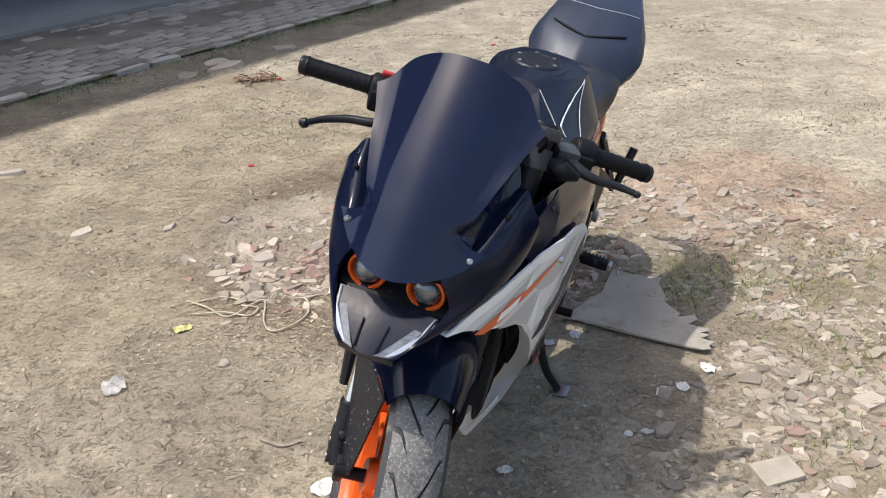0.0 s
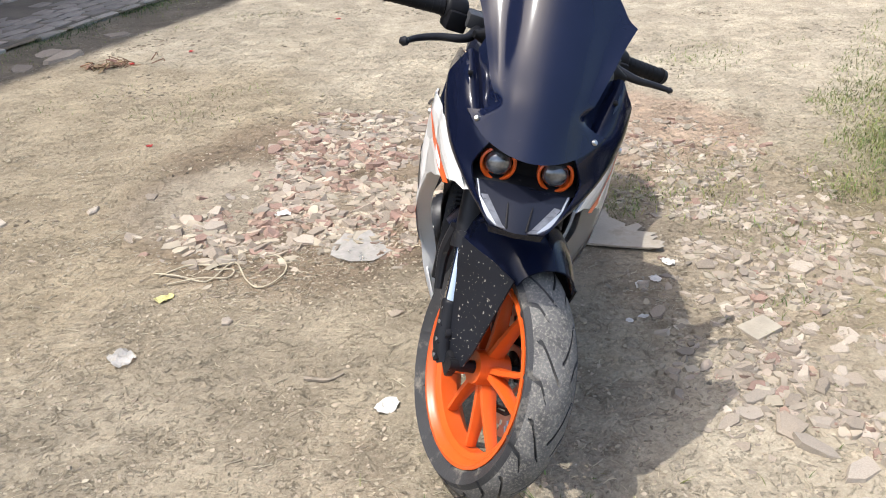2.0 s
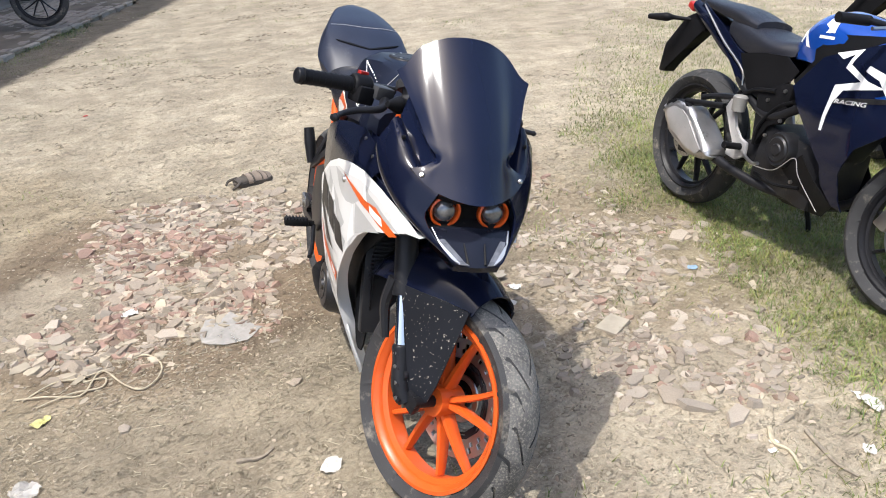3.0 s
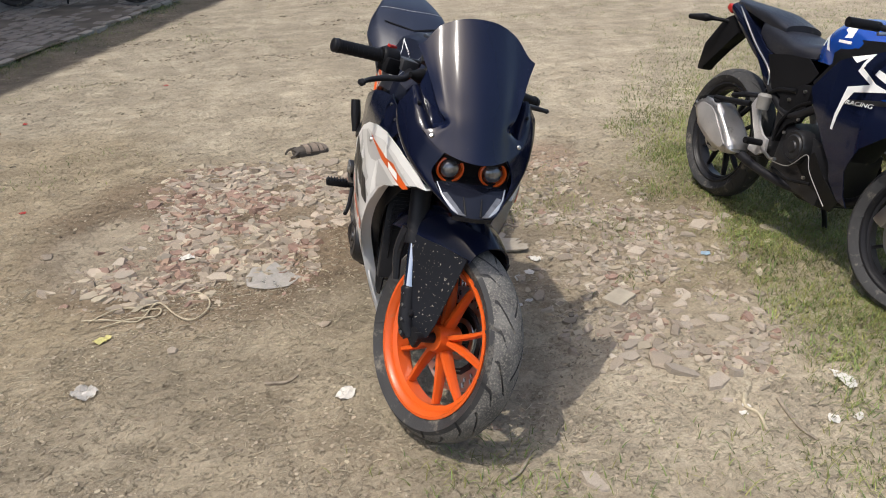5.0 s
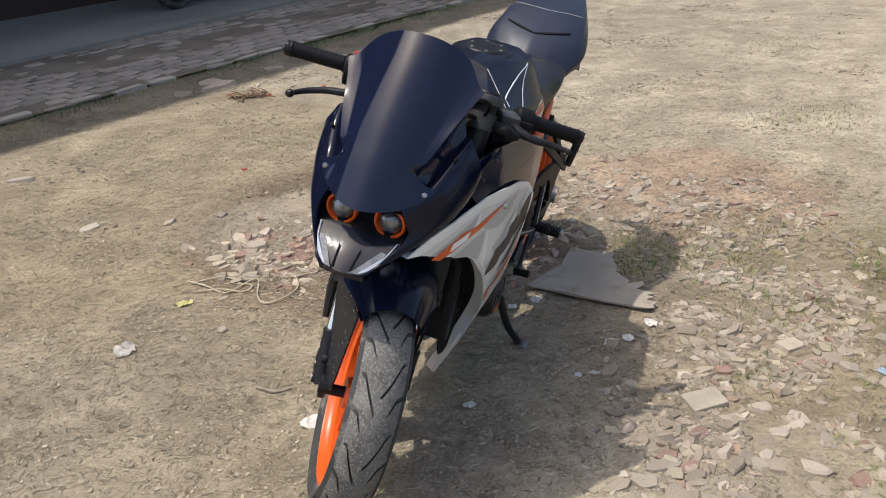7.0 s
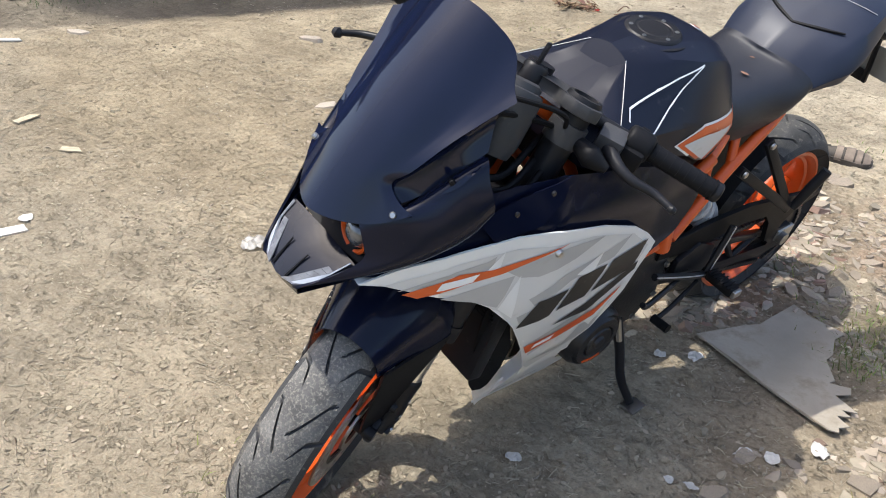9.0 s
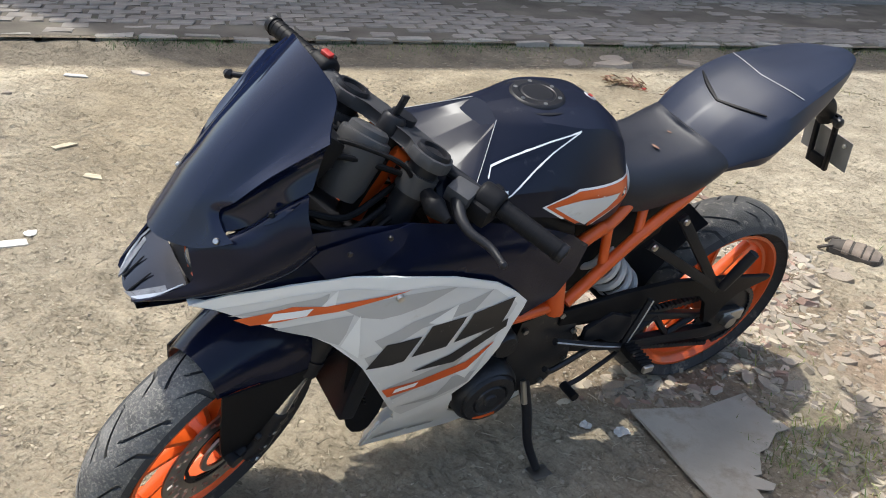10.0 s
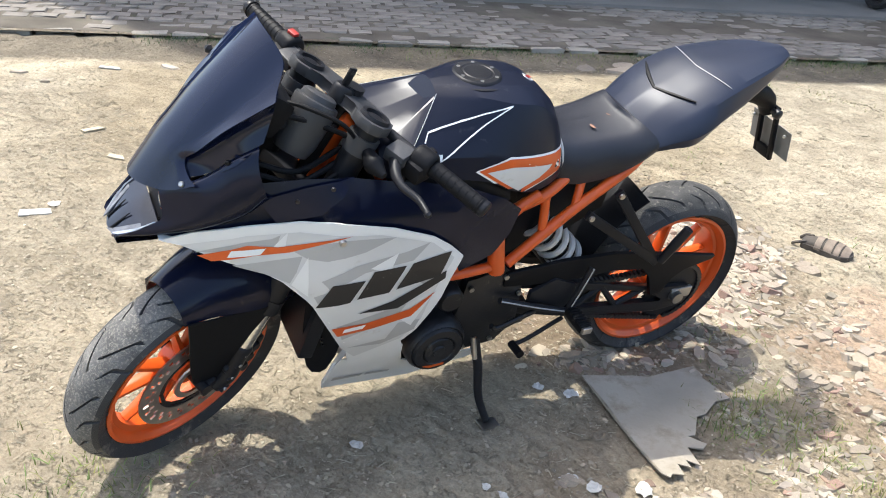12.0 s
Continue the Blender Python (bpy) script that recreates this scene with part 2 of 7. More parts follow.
def ground_material():
    """Trodden dry sandy soil with damper dark patches, brick dust, straw flecks and cracks."""
    m = bpy.data.materials.new("sandy_soil")
    m.use_nodes = True
    n, l = m.node_tree.nodes, m.node_tree.links
    b = n["Principled BSDF"]
    b.inputs["Roughness"].default_value = 0.95
    b.inputs["Specular IOR Level"].default_value = 0.2
    tc = n.new("ShaderNodeTexCoord")

    def noise_tex(scale, detail=6, rough=0.6, dist=0.0):
        t = n.new("ShaderNodeTexNoise")
        t.inputs["Scale"].default_value = scale
        t.inputs["Detail"].default_value = detail
        t.inputs["Roughness"].default_value = rough
        t.inputs["Distortion"].default_value = dist
        l.new(tc.outputs["Object"], t.inputs["Vector"])
        return t.outputs["Fac"]

    def ramp(fac, a, b_, ca=(0, 0, 0, 1), cb=(1, 1, 1, 1)):
        r = n.new("ShaderNodeValToRGB")
        r.color_ramp.elements[0].position, r.color_ramp.elements[0].color = a, ca
        r.color_ramp.elements[1].position, r.color_ramp.elements[1].color = b_, cb
        l.new(fac, r.inputs["Fac"])
        return r.outputs["Color"]

    def mix(fac, a, b_, kind="MIX"):
        x = n.new("ShaderNodeMix")
        x.data_type, x.blend_type = "RGBA", kind
        for sock, v in (("Factor", fac), ("A", a), ("B", b_)):
            if isinstance(v, (int, float)):
                x.inputs[sock].default_value = v
            elif isinstance(v, tuple):
                x.inputs[sock].default_value = v
            else:
                l.new(v, x.inputs[sock])
        return x.outputs["Result"]

    base = ramp(noise_tex(0.55, 4), 0.35, 0.65, (0.385, 0.333, 0.248, 1), (0.53, 0.468, 0.358, 1))
    col = base
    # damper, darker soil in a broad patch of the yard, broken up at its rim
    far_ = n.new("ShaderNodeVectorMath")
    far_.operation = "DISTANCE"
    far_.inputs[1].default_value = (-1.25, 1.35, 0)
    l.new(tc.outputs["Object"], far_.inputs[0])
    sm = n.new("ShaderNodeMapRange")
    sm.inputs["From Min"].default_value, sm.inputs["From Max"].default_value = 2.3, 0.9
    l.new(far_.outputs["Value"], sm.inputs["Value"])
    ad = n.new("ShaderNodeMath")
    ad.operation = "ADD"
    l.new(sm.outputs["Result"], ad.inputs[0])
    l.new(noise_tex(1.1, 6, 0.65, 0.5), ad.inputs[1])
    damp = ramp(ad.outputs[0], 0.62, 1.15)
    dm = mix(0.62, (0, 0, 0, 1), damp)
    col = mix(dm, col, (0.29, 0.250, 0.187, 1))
    dust = ramp(noise_tex(0.8, 7, 0.7, 0.6), 0.55, 0.72)
    du = mix(0.5, (0, 0, 0, 1), dust)
    col = mix(du, col, (0.55, 0.495, 0.395, 1))
    # bleached soil further back in the yard
    sx = n.new("ShaderNodeSeparateXYZ")
    l.new(tc.outputs["Object"], sx.inputs[0])
    sm4 = n.new("ShaderNodeMapRange")
    sm4.inputs["From Min"].default_value, sm4.inputs["From Max"].default_value = 3.4, 6.5
    l.new(sx.outputs["Y"], sm4.inputs["Value"])
    col = mix(mix(0.6, (0, 0, 0, 1), sm4.outputs["Result"]), col, (0.43, 0.38, 0.298, 1))
    # browner trodden soil towards the lane
    far4 = n.new("ShaderNodeVectorMath")
    far4.operation = "DISTANCE"
    far4.inputs[1].default_value = (-1.7, 3.5, 0)
    l.new(tc.outputs["Object"], far4.inputs[0])
    sm6 = n.new("ShaderNodeMapRange")
    sm6.inputs["From Min"].default_value, sm6.inputs["From Max"].default_value = 2.1, 0.7
    l.new(far4.outputs["Value"], sm6.inputs["Value"])
    ad6 = n.new("ShaderNodeMath")
    ad6.operation = "ADD"
    l.new(sm6.outputs["Result"], ad6.inputs[0])
    l.new(noise_tex(1.4, 7, 0.7, 0.5), ad6.inputs[1])
    col = mix(mix(0.7, (0, 0, 0, 1), ramp(ad6.outputs[0], 0.65, 1.25)), col, (0.345, 0.285, 0.195, 1))
    # loose pale sand before the stones
    far3 = n.new("ShaderNodeVectorMath")
    far3.operation = "DISTANCE"
    far3.inputs[1].default_value = (0.58, 1.12, 0)
    l.new(tc.outputs["Object"], far3.inputs[0])
    sm5 = n.new("ShaderNodeMapRange")
    sm5.inputs["From Min"].default_value, sm5.inputs["From Max"].default_value = 0.65, 0.15
    l.new(far3.outputs["Value"], sm5.inputs["Value"])
    ad5 = n.new("ShaderNodeMath")
    ad5.operation = "ADD"
    l.new(sm5.outputs["Result"], ad5.inputs[0])
    l.new(noise_tex(3.0, 7, 0.7, 0.5), ad5.inputs[1])
    col = mix(mix(0.6, (0, 0, 0, 1), ramp(ad5.outputs[0], 0.70, 1.25)), col, (0.47, 0.412, 0.318, 1))
    # muddy soil along the lane's edge, darkened further to paint in the building's shade
    dt = n.new("ShaderNodeVectorMath")
    dt.operation = "DOT_PRODUCT"
    dt.inputs[1].default_value = (0.848, -0.53, 0)
    l.new(tc.outputs["Object"], dt.inputs[0])
    sm3 = n.new("ShaderNodeMapRange")
    sm3.inputs["From Min"].default_value, sm3.inputs["From Max"].default_value = -3.95, -4.45
    l.new(dt.outputs["Value"], sm3.inputs["Value"])
    ad3 = n.new("ShaderNodeMath")
    ad3.operation = "ADD"
    l.new(sm3.outputs["Result"], ad3.inputs[0])
    l.new(noise_tex(2.2, 7, 0.7, 0.4), ad3.inputs[1])
    shaded_mud = mix(0.8, (0, 0, 0, 1), ramp(ad3.outputs[0], 0.75, 1.25))
    col = mix(shaded_mud, col, (0.17, 0.145, 0.112, 1))
    # brick dust trodden into the soil beyond the rubble
    far2 = n.new("ShaderNodeVectorMath")
    far2.operation = "DISTANCE"
    far2.inputs[1].default_value = (1.05, 3.25, 0)
    l.new(tc.outputs["Object"], far2.inputs[0])
    sm2 = n.new("ShaderNodeMapRange")
    sm2.inputs["From Min"].default_value, sm2.inputs["From Max"].default_value = 0.75, 0.1
    l.new(far2.outputs["Value"], sm2.inputs["Value"])
    ad2 = n.new("ShaderNodeMath")
    ad2.operation = "ADD"
    l.new(sm2.outputs["Result"], ad2.inputs[0])
    l.new(noise_tex(4.0, 7, 0.7, 0.5), ad2.inputs[1])
    brickdust = mix(0.48, (0, 0, 0, 1), ramp(ad2.outputs[0], 0.80, 1.4))
    col = mix(brickdust, col, (0.40, 0.26, 0.19, 1))
    # browner soil between the stones, at the left darkened to paint in the gaps' shade, pale grit at the rim of the
    # rubble, dull earth under the grass
    for centre, lo, hi, amount, tone in (((-.20, 2.95, 0), 1.0, .45, .80, (0.205, 0.155, 0.108, 1)), ((1.12, 2.25, 0), .95, .35, .62, (0.28, 0.225, 0.160, 1)), ((-.60, 2.90, 0), .55, .0, .55, (0.48, 0.43, 0.34, 1)),
                                         ((3.1, 1.6, 0), 2.3, 0.9, .55, (0.25, 0.225, 0.14, 1))):
        fr = n.new("ShaderNodeVectorMath")
        fr.operation = "DISTANCE"
        fr.inputs[1].default_value = centre
        l.new(tc.outputs["Object"], fr.inputs[0])
        mr = n.new("ShaderNodeMapRange")
        mr.inputs["From Min"].default_value, mr.inputs["From Max"].default_value = lo, hi
        l.new(fr.outputs["Value"], mr.inputs["Value"])
        su = n.new("ShaderNodeMath")
        su.operation = "ADD"
        l.new(mr.outputs["Result"], su.inputs[0])
        l.new(noise_tex(2.6, 7, 0.7, 0.5), su.inputs[1])
        col = mix(mix(amount, (0, 0, 0, 1), ramp(su.outputs[0], 0.70, 1.15)), col, tone)
    mid = ramp(noise_tex(5.0, 8, 0.7), 0.3, 0.7, (0.66, 0.65, 0.628, 1), (0.975, 0.975, 0.965, 1))
    col = mix(1.0, col, mid, "MULTIPLY")
    grain = ramp(noise_tex(70.0, 6, 0.8), 0.32, 0.68, (0.66, 0.64, 0.61, 1), (1.24, 1.24, 1.23, 1))
    col = mix(0.85, col, grain, "MULTIPLY")
    # long faint scrapes
    mp2 = n.new("ShaderNodeMapping")
    mp2.inputs["Scale"].default_value = (3.2, 13, 3)
    mp2.inputs["Rotation"].default_value = (0, 0, 0.35)
    l.new(tc.outputs["Object"], mp2.inputs["Vector"])
    sk = n.new("ShaderNodeTexNoise")
    sk.inputs["Scale"].default_value = 1.0
    sk.inputs["Detail"].default_value = 7
    sk.inputs["Roughness"].default_value = 0.7
    sk.inputs["Distortion"].default_value = 0.8
    l.new(mp2.outputs["Vector"], sk.inputs["Vector"])
    col = mix(1.0, col, ramp(sk.outputs["Fac"], 0.34, 0.66, (0.91, 0.90, 0.89, 1), (1.06, 1.06, 1.06, 1)), "MULTIPLY")
    # paler dusty patches, and dark crumbs in clusters
    col = mix(1.0, col, ramp(noise_tex(2.6, 9, 0.72, 0.4), 0.44, 0.60, (0.94, 0.93, 0.92, 1), (1.22, 1.21, 1.19, 1)), "MULTIPLY")
    crumb = mix(1.0, ramp(noise_tex(52.0, 3, 0.6), 0.575, 0.625), ramp(noise_tex(3.3, 6, 0.65), 0.48, 0.60), "MULTIPLY")
    col = mix(mix(0.5, (0, 0, 0, 1), crumb), col, (0.165, 0.138, 0.10, 1))
    # straw flecks and small chips: stretched noise thresholded
    mp = n.new("ShaderNodeMapping")
    mp.inputs["Scale"].default_value = (26, 90, 26)
    mp.inputs["Rotation"].default_value = (0, 0, 0.5)
    l.new(tc.outputs["Object"], mp.inputs["Vector"])
    st = n.new("ShaderNodeTexNoise")
    st.inputs["Scale"].default_value = 1.0
    st.inputs["Detail"].default_value = 3
    st.inputs["Distortion"].default_value = 1.2
    l.new(mp.outputs["Vector"], st.inputs["Vector"])
    fleck = ramp(st.outputs["Fac"], 0.66, 0.72)
    gate = ramp(noise_tex(1.7, 3), 0.45, 0.62)
    both = mix(1.0, fleck, gate, "MULTIPLY")
    col = mix(mix(0.5, (0, 0, 0, 1), both), col, (0.17, 0.143, 0.105, 1))
    # short wandering cracks and trodden fibres
    cr = n.new("ShaderNodeMath")
    cr.operation = "SUBTRACT"
    cr.inputs[1].default_value = 0.5
    l.new(noise_tex(15.0, 5, 0.62, 1.6), cr.inputs[0])
    ab = n.new("ShaderNodeMath")
    ab.operation = "ABSOLUTE"
    l.new(cr.outputs[0], ab.inputs[0])
    line = ramp(ab.outputs[0], 0.006, 0.016, (1, 1, 1, 1), (0, 0, 0, 1))
    broken = ramp(noise_tex(24.0, 3, 0.6), 0.44, 0.52)
    crack = mix(1.0, line, broken, "MULTIPLY")
    crack = mix(1.0, crack, ramp(noise_tex(2.3, 4), 0.32, 0.48), "MULTIPLY")
    col = mix(mix(0.38, (0, 0, 0, 1), crack), col, (0.13, 0.108, 0.078, 1))
    pale = ramp(noise_tex(38.0, 2, 0.5), 0.75, 0.80)
    col = mix(pale, col, (0.56, 0.495, 0.38, 1))
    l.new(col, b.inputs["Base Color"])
    h = n.new("ShaderNodeMath")
    h.operation = "ADD"
    l.new(mix(0.3, mix(0.5, noise_tex(34.0, 9, 0.8, 0.4), noise_tex(11.0, 8, 0.72, 0.6)), noise_tex(95.0, 5, 0.75)), h.inputs[0])
    h2 = n.new("ShaderNodeMath")
    h2.operation = "MULTIPLY"
    h2.inputs[1].default_value = -0.35
    l.new(mix(1.0, both, crack, "ADD"), h2.inputs[0])
    l.new(h2.outputs[0], h.inputs[1])
    bp = n.new("ShaderNodeBump")
    bp.inputs["Strength"].default_value = 1.0
    bp.inputs["Distance"].default_value = 0.019
    l.new(h.outputs[0], bp.inputs["Height"])
    l.new(bp.outputs["Normal"], b.inputs["Normal"])
    return m


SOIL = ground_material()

# ---- building helpers ----
def part(name, bm, mat, parent=None, label="", smooth=40.0):
    """Links a bmesh as one mesh object, under a thing or a part if one is given."""
    me = bpy.data.meshes.new(name)
    bmesh.ops.recalc_face_normals(bm, faces=bm.faces)
    bm.to_mesh(me)
    bm.free()
    me.materials.append(mat)
    if smooth:
        me.polygons.foreach_set("use_smooth", [True] * len(me.polygons))
        me.set_sharp_from_angle(angle=radians(smooth))
    ob = new(name, me)
    if parent:
        ob.parent = parent
    if label:
        ob["label"] = label
    return ob


def empty(name, m, label, category, group=""):
    ob = new(name)
    ob.empty_display_size = 0.1
    ob.matrix_basis = m
    return tagged(ob, label, category, group)


def spline(pts, n):
    """n + 1 points along a Catmull-Rom curve through pts, evenly in parameter."""
    p = [np.array(q, float) for q in pts]
    if len(p) == 2:
        return [p[0] + (p[1] - p[0]) * i / n for i in range(n + 1)]
    p = [2 * p[0] - p[1]] + p + [2 * p[-1] - p[-2]]
    segs = len(p) - 3
    out = []
    for i in range(n + 1):
        u = i / n * segs
        k = min(int(u), segs - 1)
        f = u - k
        a, b, c, d = p[k:k + 4]
        out.append(0.5 * (2 * b + (c - a) * f + (2 * a - 5 * b + 4 * c - d) * f * f + (3 * b - a - 3 * c + d) * f ** 3))
    return out


def grid(rows, bm=None, close=False):
    """Quads between rows of points; close joins each row's end to its start."""
    bm = bm or bmesh.new()
    vs = [[bm.verts.new(tuple(q)) for q in r] for r in rows]
    m = len(rows[0])
    for i in range(len(rows) - 1):
        for j in range(m if close else m - 1):
            k = (j + 1) % m
            bm.faces.new((vs[i][j], vs[i][k], vs[i + 1][k], vs[i + 1][j]))
    return bm, vs


def loft(rings, caps=True):
    bm, vs = grid(rings, close=True)
    if caps:
        bm.faces.new(vs[0])
        bm.faces.new(vs[-1])
    return bm


def tube(pts, r, sides=10, steps=None, bm=None, closed=False):
    """A round bar along a smooth curve; r is one radius or one for each given point."""
    steps = steps or (1 if len(pts) == 2 else 6 * (len(pts) - 1))
    c = spline(pts, steps)
    rs = [r] * len(c) if isinstance(r, (int, float)) else list(np.interp(np.linspace(0, len(r) - 1, len(c)), range(len(r)), r))
    up = np.array((0.0, 0.0, 1.0))
    rings = []
    for i, q in enumerate(c):
        d = c[min(i + 1, len(c) - 1)] - c[max(i - 1, 0)]
        d = d / (np.linalg.norm(d) + 1e-9)
        if i == 0 and abs(d @ up) > 0.9:
            up = np.array((1.0, 0.0, 0.0))
        a = up - d * (up @ d)
        a /= np.linalg.norm(a) + 1e-9
        up = a
        b = np.cross(d, a)
        rings.append([q + rs[i] * (math.cos(t) * a + math.sin(t) * b) for t in np.linspace(0, 2 * math.pi, sides, endpoint=False)])
    bm, vs = grid(rings, bm, close=True)
    bm.faces.new(vs[0])
    bm.faces.new(vs[-1])
    return bm


def revolve(profile, centre=(0, 0, 0), n=48, bm=None, closed=False, axis="Y"):
    """Turns a profile of (radius, height along the axis) round the axis through centre."""
    bm = bm or bmesh.new()
    rows = []
    for t in np.linspace(0, 2 * math.pi, n, endpoint=False):
        row = []
        for r, y in profile:
            a, b = r * math.cos(t), r * math.sin(t)
            q = {"Y": (a, y, b), "X": (y, a, b), "Z": (a, b, y)}[axis]
            row.append((centre[0] + q[0], centre[1] + q[1], centre[2] + q[2]))
        rows.append(row)
    rows.append(rows[0])
    m = len(profile)
    vs = [[bm.verts.new(q) for q in r] for r in rows[:-1]]
    vs.append(vs[0])
    for i in range(n):
        for j in range(m if closed else m - 1):
            k = (j + 1) % m
            bm.faces.new((vs[i][j], vs[i][k], vs[i + 1][k], vs[i + 1][j]))
    if not closed:
        for j in (0, m - 1):
            if profile[j][0] > 1e-6:
                bm.faces.new([vs[i][j] for i in range(n)])
    bmesh.ops.remove_doubles(bm, verts=bm.verts, dist=1e-6)
    return bm


def box(c, size, rot=(0, 0, 0), bevel=0.004, bm=None, taper=1.0):
    """A bevelled block; taper narrows its top."""
    own = bmesh.new()
    bmesh.ops.create_cube(own, size=1.0)
    for v in own.verts:
        if v.co.z > 0:
            v.co.x *= taper
            v.co.y *= taper
    bmesh.ops.scale(own, vec=size, verts=own.verts)
    if bevel:
        bmesh.ops.bevel(own, geom=own.edges[:], offset=bevel, segments=2, affect="EDGES", profile=0.6)
    own.transform(pose(*c, *rot))
    if bm is None:
        return own
    return join(bm, own)


def join(a, b):
    """Adds the bmesh b to a."""
    me = bpy.data.meshes.new("joined")
    b.to_mesh(me)
    b.free()
    a.from_mesh(me)
    bpy.data.meshes.remove(me)
    return a


def plate(outline, place, thick, bevel=0.0):
    """A slab with a 2D outline; place(u, v, w) gives the point, w from 0 to thick."""
    bm = bmesh.new()
    lo = [bm.verts.new(place(u, v, 0.0)) for u, v in outline]
    hi = [bm.verts.new(place(u, v, thick)) for u, v in outline]
    bm.faces.new(lo)
    bm.faces.new(hi)
    k = len(outline)
    for i in range(k):
        bm.faces.new((lo[i], lo[(i + 1) % k], hi[(i + 1) % k], hi[i]))
    if bevel:
        bmesh.ops.bevel(bm, geom=bm.edges[:], offset=bevel, segments=2, affect="EDGES", profile=0.6)
    return bm


def sheet(outline, step, lift, thick=0.0):
    """A thin shell over a 2D outline cut into a net of that step; lift(u, v) gives the point. thick moves its back along the normal."""
    bm = bmesh.new()
    f = bm.faces.new([bm.verts.new((u, v, 0)) for u, v in outline])
    bm.normal_update()
    bmesh.ops.triangulate(bm, faces=[f])
    us, vs = [p[0] for p in outline], [p[1] for p in outline]
    for axis, lo, hi in ((0, min(us), max(us)), (1, min(vs), max(vs))):
        x = math.floor(lo / step) * step + step
        while x < hi:
            co, no = [0, 0, 0], [0, 0, 0]
            co[axis], no[axis] = x, 1
            bmesh.ops.bisect_plane(bm, geom=bm.verts[:] + bm.edges[:] + bm.faces[:], plane_co=co, plane_no=no)
            x += step
    bmesh.ops.remove_doubles(bm, verts=bm.verts, dist=1e-5)
    for v in bm.verts:
        v.co = lift(v.co.x, v.co.y)
    if thick:
        bmesh.ops.recalc_face_normals(bm, faces=bm.faces)
        shell(bm, thick)
    return bm


def shell(bm, thick, core=(0.85, 0, 0.55)):
    """Gives an open sheet a back, that far behind its faces towards the core, and a rim."""
    bm.normal_update()
    if sum(v.normal.dot(v.co - Vector(core)) for v in bm.verts) < 0:
        bmesh.ops.reverse_faces(bm, faces=bm.faces[:])
        bm.normal_update()
    back = {v: v.co - v.normal * thick for v in bm.verts}
    faces, border = bm.faces[:], [e for e in bm.edges if len(e.link_faces) == 1]
    twin = {v: bm.verts.new(c) for v, c in back.items()}
    for f in faces:
        bm.faces.new([twin[v] for v in reversed(f.verts)])
    for e in border:
        a, b = e.verts
        bm.faces.new((b, a, twin[a], twin[b]))
    return bm


def chaikin(pts, times=1, cut=0.25):
    """Rounds the corners of an open line, keeping its ends."""
    for _ in range(times):
        out = [pts[0]]
        for a, b in zip(pts, pts[1:]):
            a, b = np.array(a, float), np.array(b, float)
            out += [a * (1 - cut) + b * cut, a * cut + b * (1 - cut)]
        pts = out + [pts[-1]]
    return pts


def straight_line(pts, n):
    """n + 1 points along the broken line through pts."""
    p = [np.array(q, float) for q in pts]
    out = []
    for i in range(n + 1):
        u = i / n * (len(p) - 1)
        k = min(int(u), len(p) - 2)
        out.append(p[k] + (p[k + 1] - p[k]) * (u - k))
    return out


def body(stations, n=24, rounds=1, cap=True, cut=0.25, faceted=False):
    """A mirrored body lofted along x: stations are (x, [(y, z) or (y, z, shift in x), from the ridge down to the lower edge])."""
    prof = [chaikin([(x + (q[2] if len(q) > 2 else 0), q[0], q[1]) for q in half], rounds, cut) for x, half in stations]
    m = len(prof[0])
    if faceted:
        n = (len(stations) - 1) * 4
    cols = [(straight_line if faceted else spline)([p[j] for p in prof], n) for j in range(m)]
    rings = []
    for i in range(n + 1):
        half = [cols[j][i] for j in range(m)]
        other = [np.array((q[0], -q[1], q[2])) for q in half[:0:-1]]
        rings.append(other + half)
    bm, vs = grid(rings, close=True)
    if cap:
        bm.faces.new(vs[0])
        bm.faces.new(vs[-1])
    return bm


def flat_bar(a, b, wide, thick, bevel=.004):
    """A flat bevelled bar from a to b, its broad side facing sideways."""
    a, b = Vector(a), Vector(b)
    d = b - a
    bm = box((0, 0, 0), (d.length + wide * .8, thick, wide), (0, 0, 0), bevel)
    x = d.normalized()
    y = Vector((0, 1, 0))
    y = (y - x * y.dot(x)).normalized()
    m = Matrix((x, y, x.cross(y))).transposed().to_4x4()
    m.translation = (a + b) / 2
    bm.transform(m)
    return bm


def interp(table, x):
    return float(np.interp(x, [a for a, _ in table], [b for _, b in table]))

# ---- ground, lane, building ----
LANE = Vector((0.53, 0.848, 0)).normalized()      # along the lane
ACROSS = Vector((0.848, -0.53, 0)).normalized()   # from the building towards the yard
KERB_AT = -4.72                                   # along ACROSS
WALL_AT = -8.29


def lane(u, v, z=0.0):
    """u metres along the lane, v on the ACROSS axis."""
    return LANE * u + ACROSS * v + Vector((0, 0, z))


def height(x, y):
    h = 0.016 * (noise.noise((x * 0.55, y * 0.55, 3.1)) + 0.4 * noise.noise((x * 1.7, y * 1.7, 8.2)))
    h += 0.0035 * noise.noise((x * 6.5, y * 6.5, 1.7))
    near = min(1.0, max(0.0, (math.hypot(x - 0.15, (y - 1.95) * 0.8) - 0.5) / 1.2))
    v = x * ACROSS.x + y * ACROSS.y
    dip = -0.035 * math.exp(-((v - KERB_AT - 0.35) / 0.3) ** 2)
    under = -0.03 if v < KERB_AT - 0.02 else 0.0
    return h * (0.22 + 0.78 * near) + dip + under


